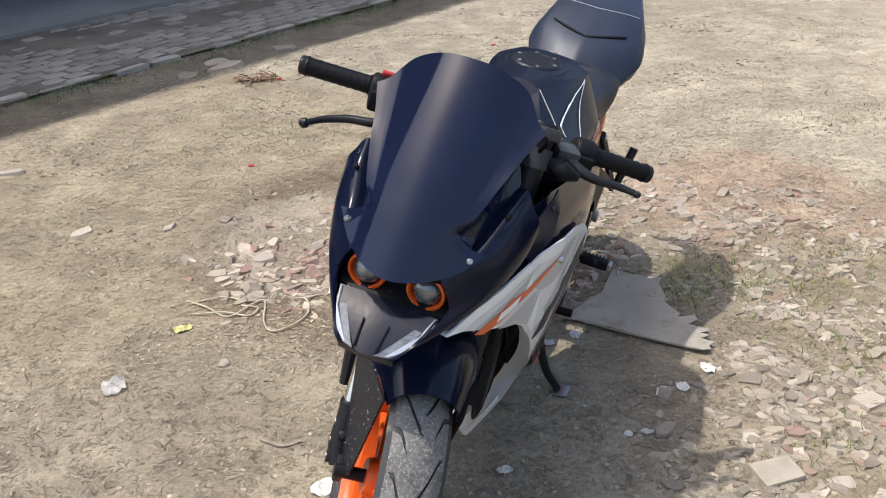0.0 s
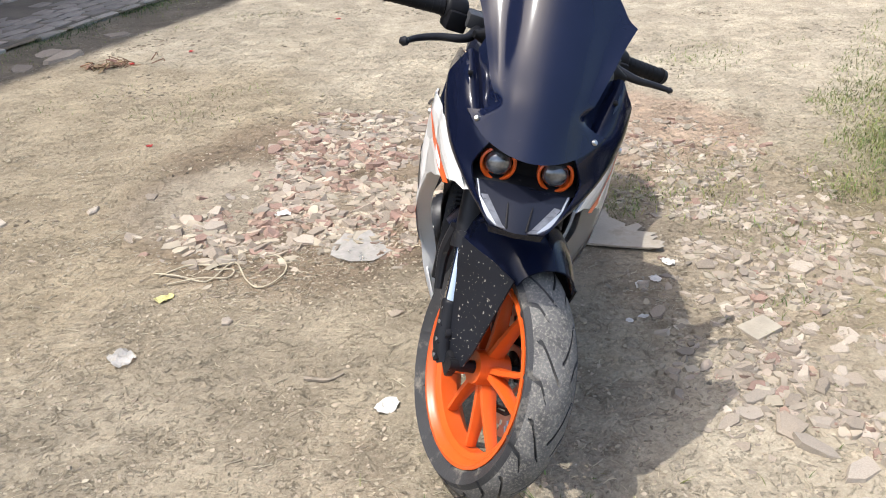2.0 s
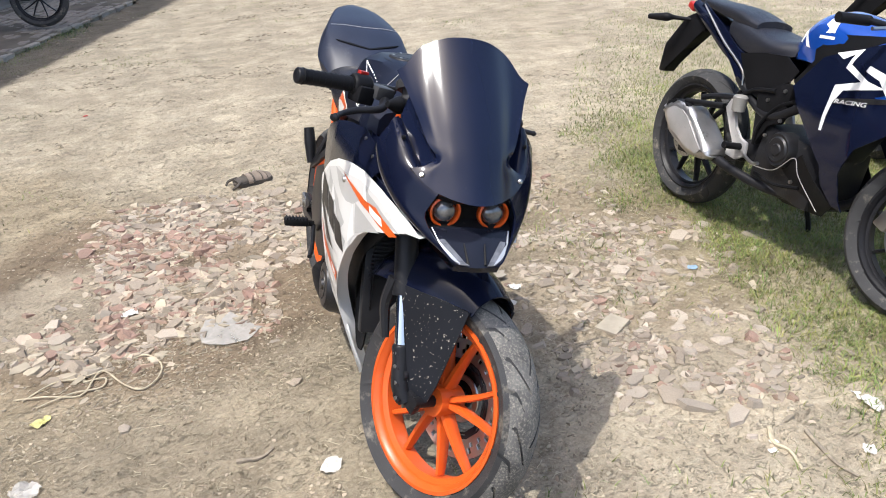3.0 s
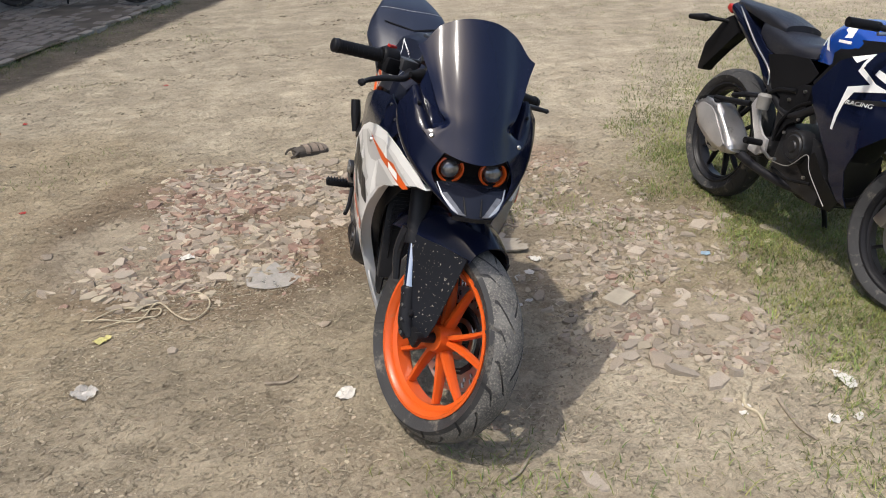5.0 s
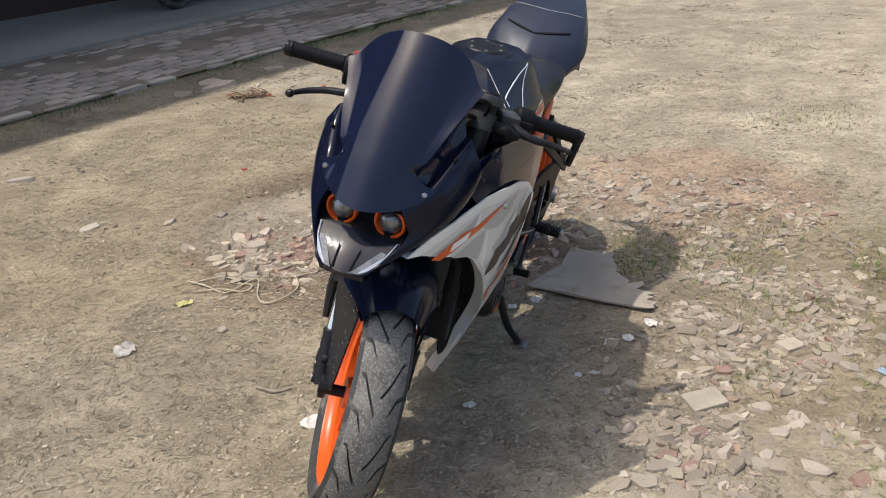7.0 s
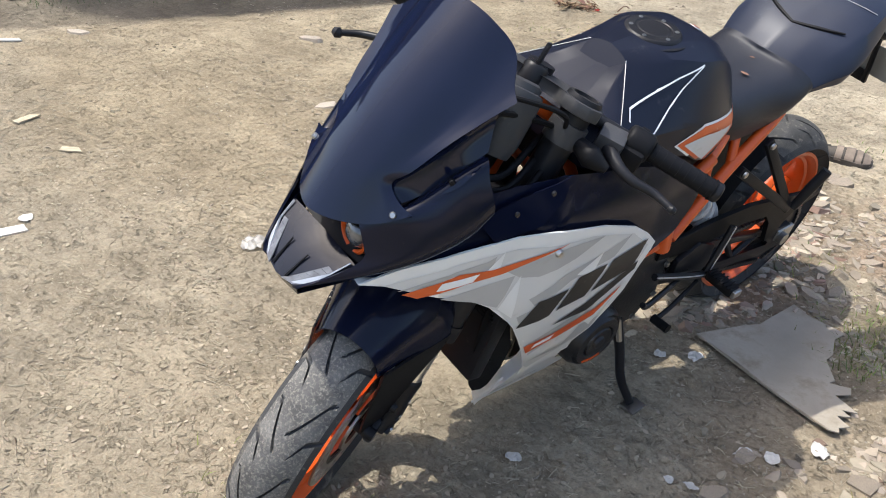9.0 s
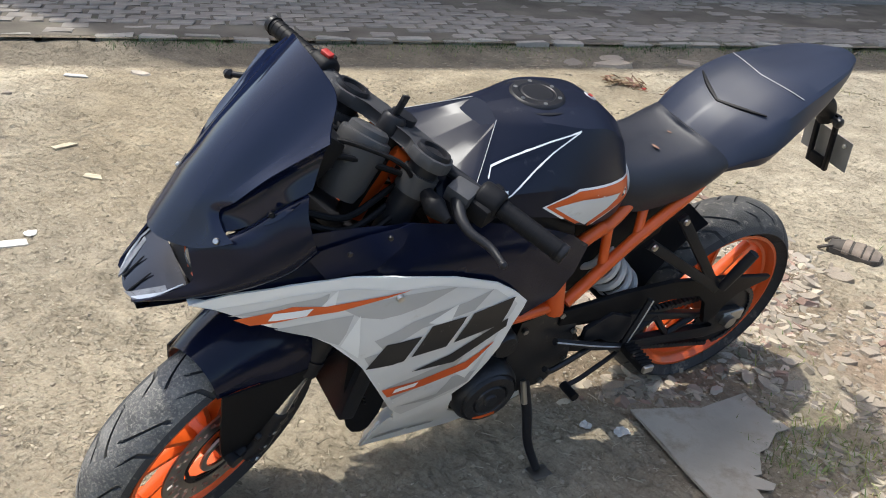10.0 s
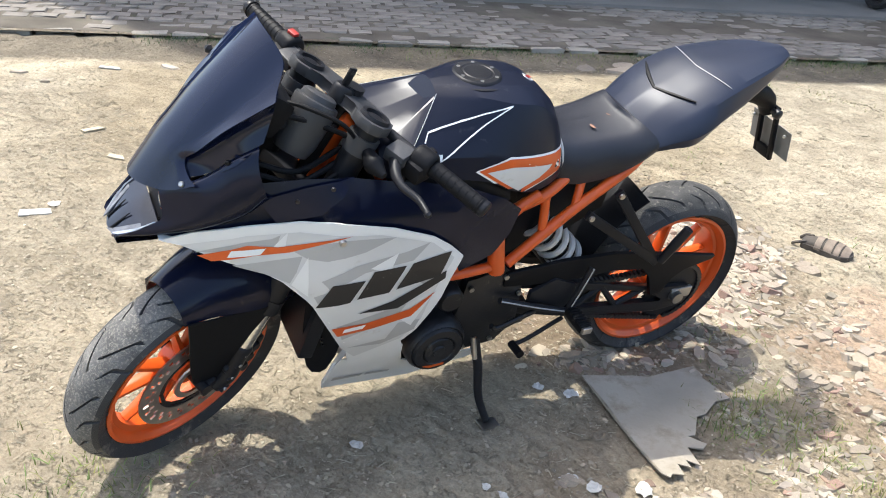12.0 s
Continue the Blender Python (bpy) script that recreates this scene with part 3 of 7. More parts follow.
def clods(x, y):
    """Small trodden lumps and scrapes of the soil, denser in patches."""
    fade = max(0.0, min(1.0, (2.15 - abs(x + 0.05)) * 3)) * max(0.0, min(1.0, (4.0 - y) * 3)) * max(0.0, min(1.0, (y - 0.3) * 3))
    if not fade:
        return 0.0
    amount = fade * min(1.0, max(0.15, 0.55 + 1.3 * noise.noise((x * 1.1, y * 1.1, 12.0))))
    a = noise.noise((x * 16 + 0.6 * y * 16, y * 30, 4.0))
    b = noise.noise((x * 50, y * 72, 9.0))
    c = 1.0 - abs(noise.noise((x * 9 - y * 6, y * 21, 2.0))) * 4.0
    return amount * (0.0105 * max(-0.4, a) + 0.0058 * b + 0.007 * max(0.0, c))


def spread(lo, hi, fine, first, ratio, count):
    """Coordinates in even fine steps from lo to hi, and growing steps beyond both ends."""
    grow = np.cumsum(first * ratio ** np.arange(count))
    return np.concatenate(((lo - grow)[::-1], np.arange(lo, hi, fine), hi + grow))


def build_ground():
    xs, ys = spread(-1.8, 1.7, 0.0085, 0.012, 1.072, 116), spread(0.6, 3.6, 0.0085, 0.012, 1.065, 126)
    rows = []
    for y in ys:
        for x in xs:
            x, y = float(x), float(y)
            rows.append((x, y, height(x, y) + clods(x, y)))
    nx, ny = len(xs), len(ys)
    q = np.arange(nx * ny).reshape(ny, nx)
    faces = np.stack((q[:-1, :-1], q[:-1, 1:], q[1:, 1:], q[1:, :-1]), axis=-1).reshape(-1, 4)
    me = bpy.data.meshes.new("ground")
    me.from_pydata(rows, [], faces.tolist())
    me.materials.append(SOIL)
    me.polygons.foreach_set("use_smooth", [True] * len(me.polygons))
    return tagged(new("ground", me), "trodden sandy soil with straw flecks and damp patches", "ground", kind="structure")


ground = build_ground()

# smooth concrete strip before the shops, and the bed under the bricks
slab = plate([(-9, WALL_AT), (60, WALL_AT), (60, -6.25), (-9, -6.25)], lambda u, v, w: lane(u, v, w - 0.10), 0.135)
tagged(part("pavement", slab, CONCRETE), "worn grey concrete strip along the shop fronts", "pavement", kind="structure")
LANE_SOIL = material("dark_lane_soil", (0.125, 0.108, 0.086), 0.95, vary=0.3, scale=3, dirt=(0.07, 0.085, 0.04), dirt_amount=0.15, dirt_scale=4, bump=0.5, bump_scale=70, spec=0.2)
bed = sheet([(-4.5, -6.25), (60, -6.25), (60, KERB_AT), (-4.5, KERB_AT)], 0.5, lambda u, v: lane(u, v, 0.008))
lane_bed = tagged(part("road", bed, LANE_SOIL), "sunken brick lane with earthy joints, in the shade", "road", kind="structure")

# the building that shades the lane
building = empty("building", Matrix.Identity(4), "tall plastered shop building with flaking blue and brown paint", "building")


def wall_block(u0, u1, v0, v1, z0, z1):
    return plate([(u0, v0), (u1, v0), (u1, v1), (u0, v1)], lambda u, v, w: lane(u, v, z0 + w), z1 - z0)


U0 = Vector((-8.41, 2.11, 0)).dot(LANE)
part("wall", wall_block(U0, U0 + 60, WALL_AT - 9, WALL_AT, 0, 13.45), WALL_PAINT, building)
part("plinth", wall_block(U0, 5.70, WALL_AT + 0.002, WALL_AT + 0.03, 0.03, 0.44), WALL_BROWN, building, "dark brown painted plinth")
part("painted_band", wall_block(U0, 5.64, WALL_AT + 0.002, WALL_AT + 0.02, 0.44, 2.6), WALL_BLUE, building, "blue painted wall band")
part("door_jamb", wall_block(5.73, 5.92, WALL_AT + 0.002, WALL_AT + 0.05, 0.02, 2.6), FLAKED, building, "flaking whitewashed jamb")
part("drain_pipe", tube([lane(5.70, WALL_AT + 0.06, 0.04), lane(5.70, WALL_AT + 0.06, 2.74)], 0.022, 10), CONCRETE, building, "thin upright pipe")
shutter = part("shutter", wall_block(6.6, 10.6, WALL_AT + 0.004, WALL_AT + 0.03, 0.12, 2.6), WALL_BLUE, building, "blue roller shutter with ribs")
for i in range(16):
    part("slat", wall_block(6.6, 10.6, WALL_AT + 0.03, WALL_AT + 0.055, 0.16 + i * 0.15, 0.25 + i * 0.15), WALL_BLUE, shutter)
# an unseen slab, added over the shop fronts to keep the wall in deep shade
part("canopy", wall_block(U0, U0 + 60, WALL_AT + 0.002, WALL_AT + 1.9, 2.75, 2.95), CONCRETE, building, "unseen plain concrete slab added to shade the wall")

# ---- the sports motorcycle on its side stand ----
# its own axes: x forward, y to its left, z up in its leaning plane, origin under the rear wheel
BIKE = pose(0.272, 2.618, 0, 0, 0, -105.8) @ pose(0, 0, 0, -12.0, 0, 0)
RAKE, STEER = radians(24), radians(26)
PIVOT = Vector((1.004, 0, 0.876))
AXIS = Vector((-math.sin(RAKE), 0, math.cos(RAKE)))
TURNED = Matrix.Translation(PIVOT) @ Matrix.Rotation(STEER, 4, AXIS) @ Matrix.Translation(-PIVOT)
bike = empty("sports_motorcycle", BIKE, "navy, white and orange faired sports motorcycle leaning on its side stand", "motorcycle")
FRONT = (1.334, 0, 0.275)
REAR = (0.0, 0, 0.266)


def turned(bm):
    bm.transform(TURNED)
    return bm


def tyre(centre, r, half, rim, grooves=22):
    """A worn road tyre: round tread with hooked grooves sweeping to the shoulders, flat sides, a bead at the rim."""
    k, fine = 26, 20
    prof = [(r - 0.55 * half * (abs(-1 + 2 * i / k) ** 2.3), (-1 + 2 * i / k) * half) for i in range(k + 1)]
    prof = [(rim, -half * 0.62), (rim + 0.012, -half * 0.80), (rim + 0.03, -half * 0.96)] + prof + [(rim + 0.03, half * 0.96), (rim + 0.012, half * 0.80), (rim, half * 0.62)]
    n = grooves * fine
    bm = bmesh.new()
    vs, deep = [], set()
    for i in range(n):
        row = []
        for j, (rr, y) in enumerate(prof):
            s = y / half
            bend = 1.9 * min(abs(s), 0.62) ** 1.3 + 0.55 * max(0.0, abs(s) - 0.62)
            t = 2 * math.pi * (i / n + bend / grooves)
            lane_no = (i // fine) % 2
            lo, hi = ((0.40, 0.94) if lane_no else (0.07, 0.70))
            at = fine // 2 if s > 0 else 0
            cut = lo < abs(s) < hi and (i - at) % fine in (0, 1)
            if cut:
                rr -= 0.0048
            v = bm.verts.new((centre[0] + rr * math.cos(t), centre[1] + y, centre[2] + rr * math.sin(t)))
            if cut:
                deep.add(v)
            row.append(v)
        vs.append(row)
    vs.append(vs[0])
    for i in range(n):
        for j in range(len(prof) - 1):
            q = (vs[i][j], vs[i][j + 1], vs[i + 1][j + 1], vs[i + 1][j])
            f = bm.faces.new(q)
            f.material_index = 1 if sum(v in deep for v in q) > 1 or j < 5 or j > len(prof) - 7 else 0
    return bm


def rim(centre, r, half, hub):
    """A cast wheel rim with a deep well, and its hub."""
    lip = [(r + 0.002, half), (r - 0.006, half + 0.001), (r - 0.009, half - 0.004), (r - 0.015, half - 0.008), (r - 0.018, half - 0.018), (r - 0.026, half - 0.021), (r - 0.031, 0.45 * half)]
    well = [(r + 0.002, -half), (r + 0.002, -half + 0.006), (r - 0.010, -half + 0.016), (r - 0.016, -0.5 * half), (r - 0.016, 0.5 * half), (r - 0.010, half - 0.016), (r + 0.002, half - 0.006)]
    bm = revolve(well + lip + [(a, -b) for a, b in lip[:0:-1]], centre, 84, closed=True)
    join(bm, revolve([(0.014, -hub), (hub * 0.95, -hub), (hub * 1.05, -hub * 0.6), (hub * 1.05, hub * 0.6), (hub * 0.95, hub), (0.014, hub)], centre, 28, closed=True))
    return bm


def spoke(centre, r, hub, t0, t1):
    """One cast spoke from the hub at angle t0 to the rim at t1."""
    rings = []
    for f in (0.0, 0.35, 0.7, 1.0):
        t = t0 + (t1 - t0) * f
        q = hub * 0.9 + (r - 0.034 - hub * 0.9) * f
        w, d = 0.0088 - 0.0022 * f, 0.018 - 0.007 * f
        c, s, y = np.array((math.cos(t), 0, math.sin(t))), np.array((-math.sin(t), 0, math.cos(t))), np.array((0, 1.0, 0))
        m = np.array(centre) + c * q
        rings.append([m + s * w * 0.6 + y * d, m + s * w + y * d * 0.3, m + s * w - y * d * 0.3, m + s * w * 0.6 - y * d,
                      m - s * w * 0.6 - y * d, m - s * w - y * d * 0.3, m - s * w + y * d * 0.3, m - s * w * 0.6 + y * d])
    return loft(rings)


def spokes(wheel, centre, r, hub, phase, turn=None, mat=ORANGE):
    """Five forked pairs of spokes."""
    for i in range(5):
        for side in (-1, 1):
            a = phase + 2 * math.pi * i / 5
            bm = spoke(centre, r, hub, a + side * 0.17, a + side * 0.27)
            part("spoke", turn(bm) if turn else bm, mat, wheel)


def disc(centre, r0, r1, y, holes=24):
    """A drilled brake disc: the holes are real gaps between short sectors."""
    bm = bmesh.new()
    n = holes * 3
    rads = [r0, r0 + 0.28 * (r1 - r0), r0 + 0.5 * (r1 - r0), r0 + 0.78 * (r1 - r0), r1]
    for i in range(n):
        for j in range(4):
            if j in (1, 2) and (i + (j == 2)) % 3 == 0:
                continue
            a0, a1 = 2 * math.pi * i / n, 2 * math.pi * (i + 1) / n
            q = [(rads[j], a0), (rads[j + 1], a0), (rads[j + 1], a1), (rads[j], a1)]
            bm.faces.new([bm.verts.new((centre[0] + a * math.cos(t), y, centre[2] + a * math.sin(t))) for a, t in q])
    bmesh.ops.remove_doubles(bm, verts=bm.verts, dist=1e-5)
    shell(bm, 0.004)
    return bm


# front wheel
fw = part("front_wheel", turned(rim(FRONT, 0.203, 0.043, 0.036)), ORANGE, bike, "orange cast front wheel")
spokes(fw, FRONT, 0.203, 0.036, 0.35, turned)
part("tyre", turned(tyre(FRONT, 0.264, 0.056, 0.2)), TREAD, fw, "dust-coated front tyre").data.materials.append(RUBBER)
part("brake_disc", turned(disc(FRONT, 0.090, 0.138, 0.052)), STEEL, fw, "drilled steel brake disc")
part("brake_disc", turned(disc(FRONT, 0.078, 0.094, 0.050, 5)), BLACK_METAL, fw, "black disc carrier")
part("sensor_ring", turned(revolve([(0.042, 0.053), (0.055, 0.053), (0.055, 0.058), (0.042, 0.058)], FRONT, 40, closed=True)), STEEL, fw)
part("axle", turned(revolve([(0.0, -0.094), (0.013, -0.094), (0.013, 0.094), (0.0, 0.094)], FRONT, 16)), BLACK_METAL, fw)

# fork
for s in (-1, 1):
    leg = part("fork_leg", turned(tube([(1.200, s * 0.093, 0.487), (1.020, s * 0.093, 0.915)], 0.027, 18)), BLACK_METAL, bike, "black upper fork tube")
    part("stanchion", turned(tube([(1.277, s * 0.093, 0.297), (1.190, s * 0.093, 0.498)], 0.0165, 18)), CHROME, leg, "chromed fork slider")
    part("fork_seal", turned(tube([(1.206, s * 0.093, 0.474), (1.192, s * 0.093, 0.505)], 0.030, 18)), BLACK_METAL, leg)
    foot = tube([(1.243, s * 0.093, 0.372), (1.246, s * 0.093, 0.365), (1.258, s * 0.093, 0.338), (1.280, s * 0.092, 0.287), (1.306, s * 0.085, 0.258)], [0.017, 0.021, 0.019, 0.021, 0.017], 16)
    join(foot, box((1.322, s * 0.083, 0.268), (0.044, 0.018, 0.036), (0, 20, 0), 0.006))
    for fx, fz in ((1.251, .355), (1.264, .328), (1.280, .296), (1.296, .266)):
        join(foot, box((fx, s * 0.104, fz), (0.024, 0.014, 0.011), (0, 24, 0), 0.003))
        part("bolt", turned(revolve([(0, .1125), (.0045, .1125), (.0055, .1105), (.0055, .10), (0, .10)] if s > 0 else [(0, -.1125), (.0045, -.1125), (.0055, -.1105), (.0055, -.10), (0, -.10)], (fx, 0, fz), 10)), STEEL, leg)
    join(foot, revolve([(0, .100), (.009, .100), (.011, .096), (.011, .09), (0, .09)], (1.284, 0, .315), 10) if s > 0 else revolve([(0, -.100), (.009, -.100), (.011, -.096), (.011, -.09), (0, -.09)], (1.284, 0, .315), 10))
    part("axle_clamp", turned(foot), BLACK_METAL, leg, "dusty black axle clamp")
    part("fork_cap", turned(revolve([(0, .004), (.013, .004), (.015, .001), (.021, .001), (.022, .008), (.029, .008), (.032, .0), (.032, -.02)], (0, 0, 0), 28, axis="Z")), BLACK_METAL, leg, "ringed black fork cap").matrix_basis = \
        TURNED @ Matrix.Translation((1.019, s * 0.093, 0.917)) @ Matrix.Rotation(-RAKE, 4, "Y") @ TURNED.inverted()
caliper = turned(box((1.228, 0.068, 0.318), (0.105, 0.05, 0.05), (0, 62, 0), 0.010))
for cz in (-.028, .0, .028):
    join(caliper, turned(revolve([(0, .102), (.010, .102), (.013, .097), (.013, .085), (0, .085)], (1.228 - cz * .45, 0, .318 + cz), 12)))
part("brake_caliper", caliper, BLACK_METAL, bike, "black front brake caliper")
part("brake_hose", turned(tube([(1.235, 0.075, 0.30), (1.185, 0.085, 0.40), (1.16, 0.07, 0.5), (1.09, 0.05, 0.66)], 0.006, 8)), BLACK_METAL, bike)

# front fender: a hood over the tyre with side plates down to the axle
fender_rows = []
for x, half in ((1.392, [(0, .562), (.030, .557), (.056, .537), (.064, .512)]), (1.33, [(0, .590), (.040, .580), (.072, .553), (.080, .516)]),
                (1.25, [(0, .606), (.050, .594), (.092, .555), (.106, .508)]), (1.18, [(0, .606), (.05, .592), (.098, .545), (.114, .496)]),
                (1.11, [(0, .575), (.05, .562), (.088, .530), (.104, .480)]), (1.06, [(0, .52), (.045, .512), (.07, .49), (.078, .46)])):
    half = chaikin([(x - 0.10 * (0.56 - z) * (x > 1.36), y, z) for y, z in half], 1)
    fender_rows.append([(q[0], -q[1], q[2]) for q in half[:0:-1]] + [tuple(q) for q in half])
cols = [spline([r[j] for r in fender_rows], 16) for j in range(len(fender_rows[0]))]
bm, _ = grid([[cols[j][i] for j in range(len(cols))] for i in range(17)])
bmesh.ops.recalc_face_normals(bm, faces=bm.faces)
shell(bm, 0.004)
fender = part("front_fender", turned(bm), NAVY, bike, "navy front fender")
for s in (-1, 1):
    rear = [(1.204, .503), (1.242, .43), (1.274, .350), (1.294, .290)]
    outl = [(1.384, .519), (1.30, .514)] + rear + [(1.325, .268), (1.352, .285), (1.362, .33)]
    bm = sheet(outl, 0.03, lambda x, z: (x, s * (0.070 + 0.044 * min(1, max(0, (1.39 - x) / 0.17)) - 0.008 * max(0, (0.5 - z) / 0.2)), z), 0.004)
    part("fender_plate", turned(bm), MATT if s > 0 else SPECKED, fender, "dark side plate flecked with dried spatter")
stay = turned(tube([(1.180, -0.113, 0.505), (1.178, -0.116, 0.44), (1.206, -0.112, 0.37)], [0.016, 0.013, 0.009], 8))
part("fender_stay", stay, BLACK_METAL, fender)

# ---- rear wheel, swingarm, drive ----
rw = part("rear_wheel", rim(REAR, 0.219, 0.060, 0.042), ORANGE, bike, "orange cast rear wheel")
spokes(rw, REAR, 0.219, 0.042, 0.1)
part("tyre", tyre(REAR, 0.285, 0.078, 0.216, grooves=24), TREAD_DARK, rw, "broad dusty rear tyre").data.materials.append(RUBBER)
part("brake_disc", disc(REAR, 0.06, 0.105, -0.078, 20), STEEL, rw)
teeth = 44
prof2 = []
for i in range(teeth * 2):
    a = math.pi * i / teeth
    prof2.append(((0.098 if i % 2 else 0.089) * math.cos(a), (0.098 if i % 2 else 0.089) * math.sin(a)))
part("sprocket", plate(prof2, lambda u, v, w: (REAR[0] + u, 0.098 + w, REAR[2] + v), 0.006), BLACK_METAL, rw, "dark toothed sprocket")
part("axle", revolve([(0, -0.13), (0.012, -0.13), (0.012, 0.125), (0.018, 0.125), (0.018, 0.14), (0, 0.14)], REAR, 12), STEEL, rw, "bright axle nut")
for s in (-1, 1):
    low_beam = [(.62, .36), (.585, .33), (.344, .262), (.05, .212), (-.05, .22), (-.065, .262), (-.045, .29), (.09, .305), (.095, .285), (.04, .262), (.04, .245), (.344, .288), (.59, .36)]
    sw = part("swingarm", plate(low_beam, lambda u, v, w: (u, s * (.100 + w), v), .020, .005), BLACK_METAL, bike, "black cast swingarm")
    top_beam = [(.62, .435), (.47, .408), (.28, .357), (.09, .308), (.09, .292), (.28, .335), (.47, .385), (.62, .405)]
    part("upper_rail", plate(top_beam, lambda u, v, w: (u, s * (.098 + w), v), .018, .004), BLACK_METAL, sw)
    for a, b in (((.56, .41), (.50, .325)), ((.50, .325), (.42, .38)), ((.42, .38), (.35, .285)), ((.35, .285), (.27, .345)), ((.27, .345), (.20, .262)), ((.20, .262), (.12, .305))):
        part("rib", tube([(a[0], s * .110, a[1]), (b[0], s * .110, b[1])], .009, 6), BLACK_METAL, sw)
    part("axle_block", box((-0.02, s * 0.118, 0.27), (0.075, 0.014, 0.035), (0, 0, 0), 0.004), STEEL, sw)
part("swingarm_bridge", tube([(0.42, -0.1, 0.43), (0.42, 0.1, 0.43)], 0.03, 12), BLACK_METAL, bike)
guard = plate([(.60, .470), (.43, .478), (.284, .473), (.10, .440), (-.078, .404), (-.07, .392), (.02, .376), (.055, .350), (.07, .300), (.11, .295), (.135, .370), (.17, .405), (.27, .420), (.45, .412), (.60, .428)],
              lambda u, v, w: (u, .122 + w, v), .012, .003)
part("chain_guard", guard, MATT, bike, "black plastic chain guard")
bm = bmesh.new()
top, low = spline([(0.58, .405), (0.3, .36), (0.02, .360)], 40), spline([(0.58, .335), (0.3, .245), (0.02, .172)], 40)
arc_pts = [np.array((REAR[0] + 0.094 * math.cos(a), REAR[2] + 0.094 * math.sin(a))) for a in np.linspace(math.radians(100), math.radians(262), 20)]
for q in list(top) + arc_pts + list(low):
    join(bm, revolve([(0.0, 0.094), (0.008, 0.094), (0.008, 0.110), (0.0, 0.110)], (q[0], 0, q[1]), 6))
part("chain", bm, ENGINE, bike, "oily drive chain")
# mudguard hugging the rear tyre
hug = grid([[((.338 + .010 * math.cos(y * 30)) * math.cos(a), y, .30 + (.338 + .010 * math.cos(y * 30)) * math.sin(a)) for y in np.linspace(-.078, .078, 7)] for a in np.linspace(.12, 1.0, 12)])[0]
bmesh.ops.recalc_face_normals(hug, faces=hug.faces)
shell(hug, 0.004)
part("rear_mudguard", hug, MATT, bike, "black inner mudguard over the rear tyre", smooth=60)
# shock absorber
a, b = np.array((0.548, 0.070, 0.600)), np.array((0.385, 0.070, 0.435))
shock = part("shock_absorber", tube([tuple(a + (a - b) * 0.15), tuple(b - (a - b) * 0.2)], 0.017, 12), BLACK_METAL, bike, "rear shock absorber")
d = (b - a) / np.linalg.norm(b - a)
e1 = np.cross(d, (0, 1.0, 0))
e1 /= np.linalg.norm(e1)
e2 = np.cross(d, e1)
coil = [tuple(a + (b - a) * i / 96 + 0.040 * (math.cos(i * 2 * math.pi / 16) * e1 + math.sin(i * 2 * math.pi / 16) * e2)) for i in range(97)]
part("spring", tube(coil, 0.0085, 8, 192), SPRING, shock, "pale coil spring")

part("inner_fender", body([(.60, [(0, .70), (.07, .70), (.095, .66), (.095, .50)]), (.46, [(0, .72), (.07, .71), (.092, .66), (.088, .53)]), (.33, [(0, .72), (.06, .71), (.080, .68), (.075, .585)])], 10, 1), MATT, bike, "black inner rear fender")

# ---- orange trellis frame ----
frame_ob = part("trellis_frame", tube([(0.664, 0, 0.63), (0.664, 0, 0.60)], 0.012, 8), ORANGE, bike, "orange tubular trellis frame")
for s in (-1, 1):
    for pts, r in (([(0.672, .146, .610), (0.650, .152, .505)], 0.020), ([(0.80, .150, .512), (0.73, .152, .515), (0.655, .150, .520)], 0.0125),
                   ([(0.755, .140, .525), (0.70, .148, .590), (0.640, .145, .665), (0.58, .140, .700)], 0.0132), ([(0.625, .150, .520), (0.46, .124, .630), (0.32, .105, .712), (0.26, .080, .745)], 0.0132),
                   ([(0.64, .135, .660), (0.54, .115, .680), (0.45, .080, .715)], 0.013), ([(0.535, .130, .580), (0.54, .112, .685)], 0.0105),
                   ([(0.455, .122, .628), (0.425, .080, .725)], 0.0105), ([(0.35, .108, .695), (0.375, .080, .735)], 0.0105), ([(0.67, .135, .60), (0.80, .12, .70), (0.95, .07, .82), (1.02, 0.04, .87)], 0.014),
                   ([(0.75, .135, .53), (0.90, .12, .66), (1.08, .06, .70)], 0.013), ([(0.90, .115, .66), (0.98, .06, .83)], 0.011)):
        part("frame_tube", tube([(x, s * y, z) for x, y, z in pts], r, 12), ORANGE, frame_ob)

# ---- engine ----
eng = part("engine", box((0.70, 0, 0.33), (0.34, 0.21, 0.24), (0, 8, 0), 0.03), ENGINE, bike, "dark dusty engine block")
part("cylinder", box((0.86, 0, 0.47), (0.16, 0.17, 0.26), (0, 20, 0), 0.02), ENGINE, eng)
for s in (-1, 1):
    part("side_casing", revolve([(0.0, 0.176), (0.014, 0.176), (0.016, 0.170), (0.036, 0.172), (0.039, 0.166), (0.043, 0.171), (0.060, 0.169), (0.064, 0.160), (0.068, 0.163), (0.076, 0.150), (0.078, 0.13), (0.078, 0.09), (0.0, 0.09)], (0.764, 0, 0.295), 48), ENGINE, eng,
         "round black engine cover").matrix_basis = Matrix.Diagonal((1, s, 1, 1))
    part("side_casing", revolve([(0.0, 0.16), (0.026, 0.16), (0.032, 0.152), (0.034, 0.10), (0.0, 0.10)], (0.752, 0, 0.436), 28), ENGINE, eng).matrix_basis = Matrix.Diagonal((1, s, 1, 1))
part("crankcase_cover", plate([(0.70, .46), (0.60, .48), (0.54, .42), (0.53, .30), (0.58, .24), (0.68, .23), (0.72, .30)], lambda u, v, w: (u, 0.105 + w, v), 0.022, 0.008), ENGINE, eng)
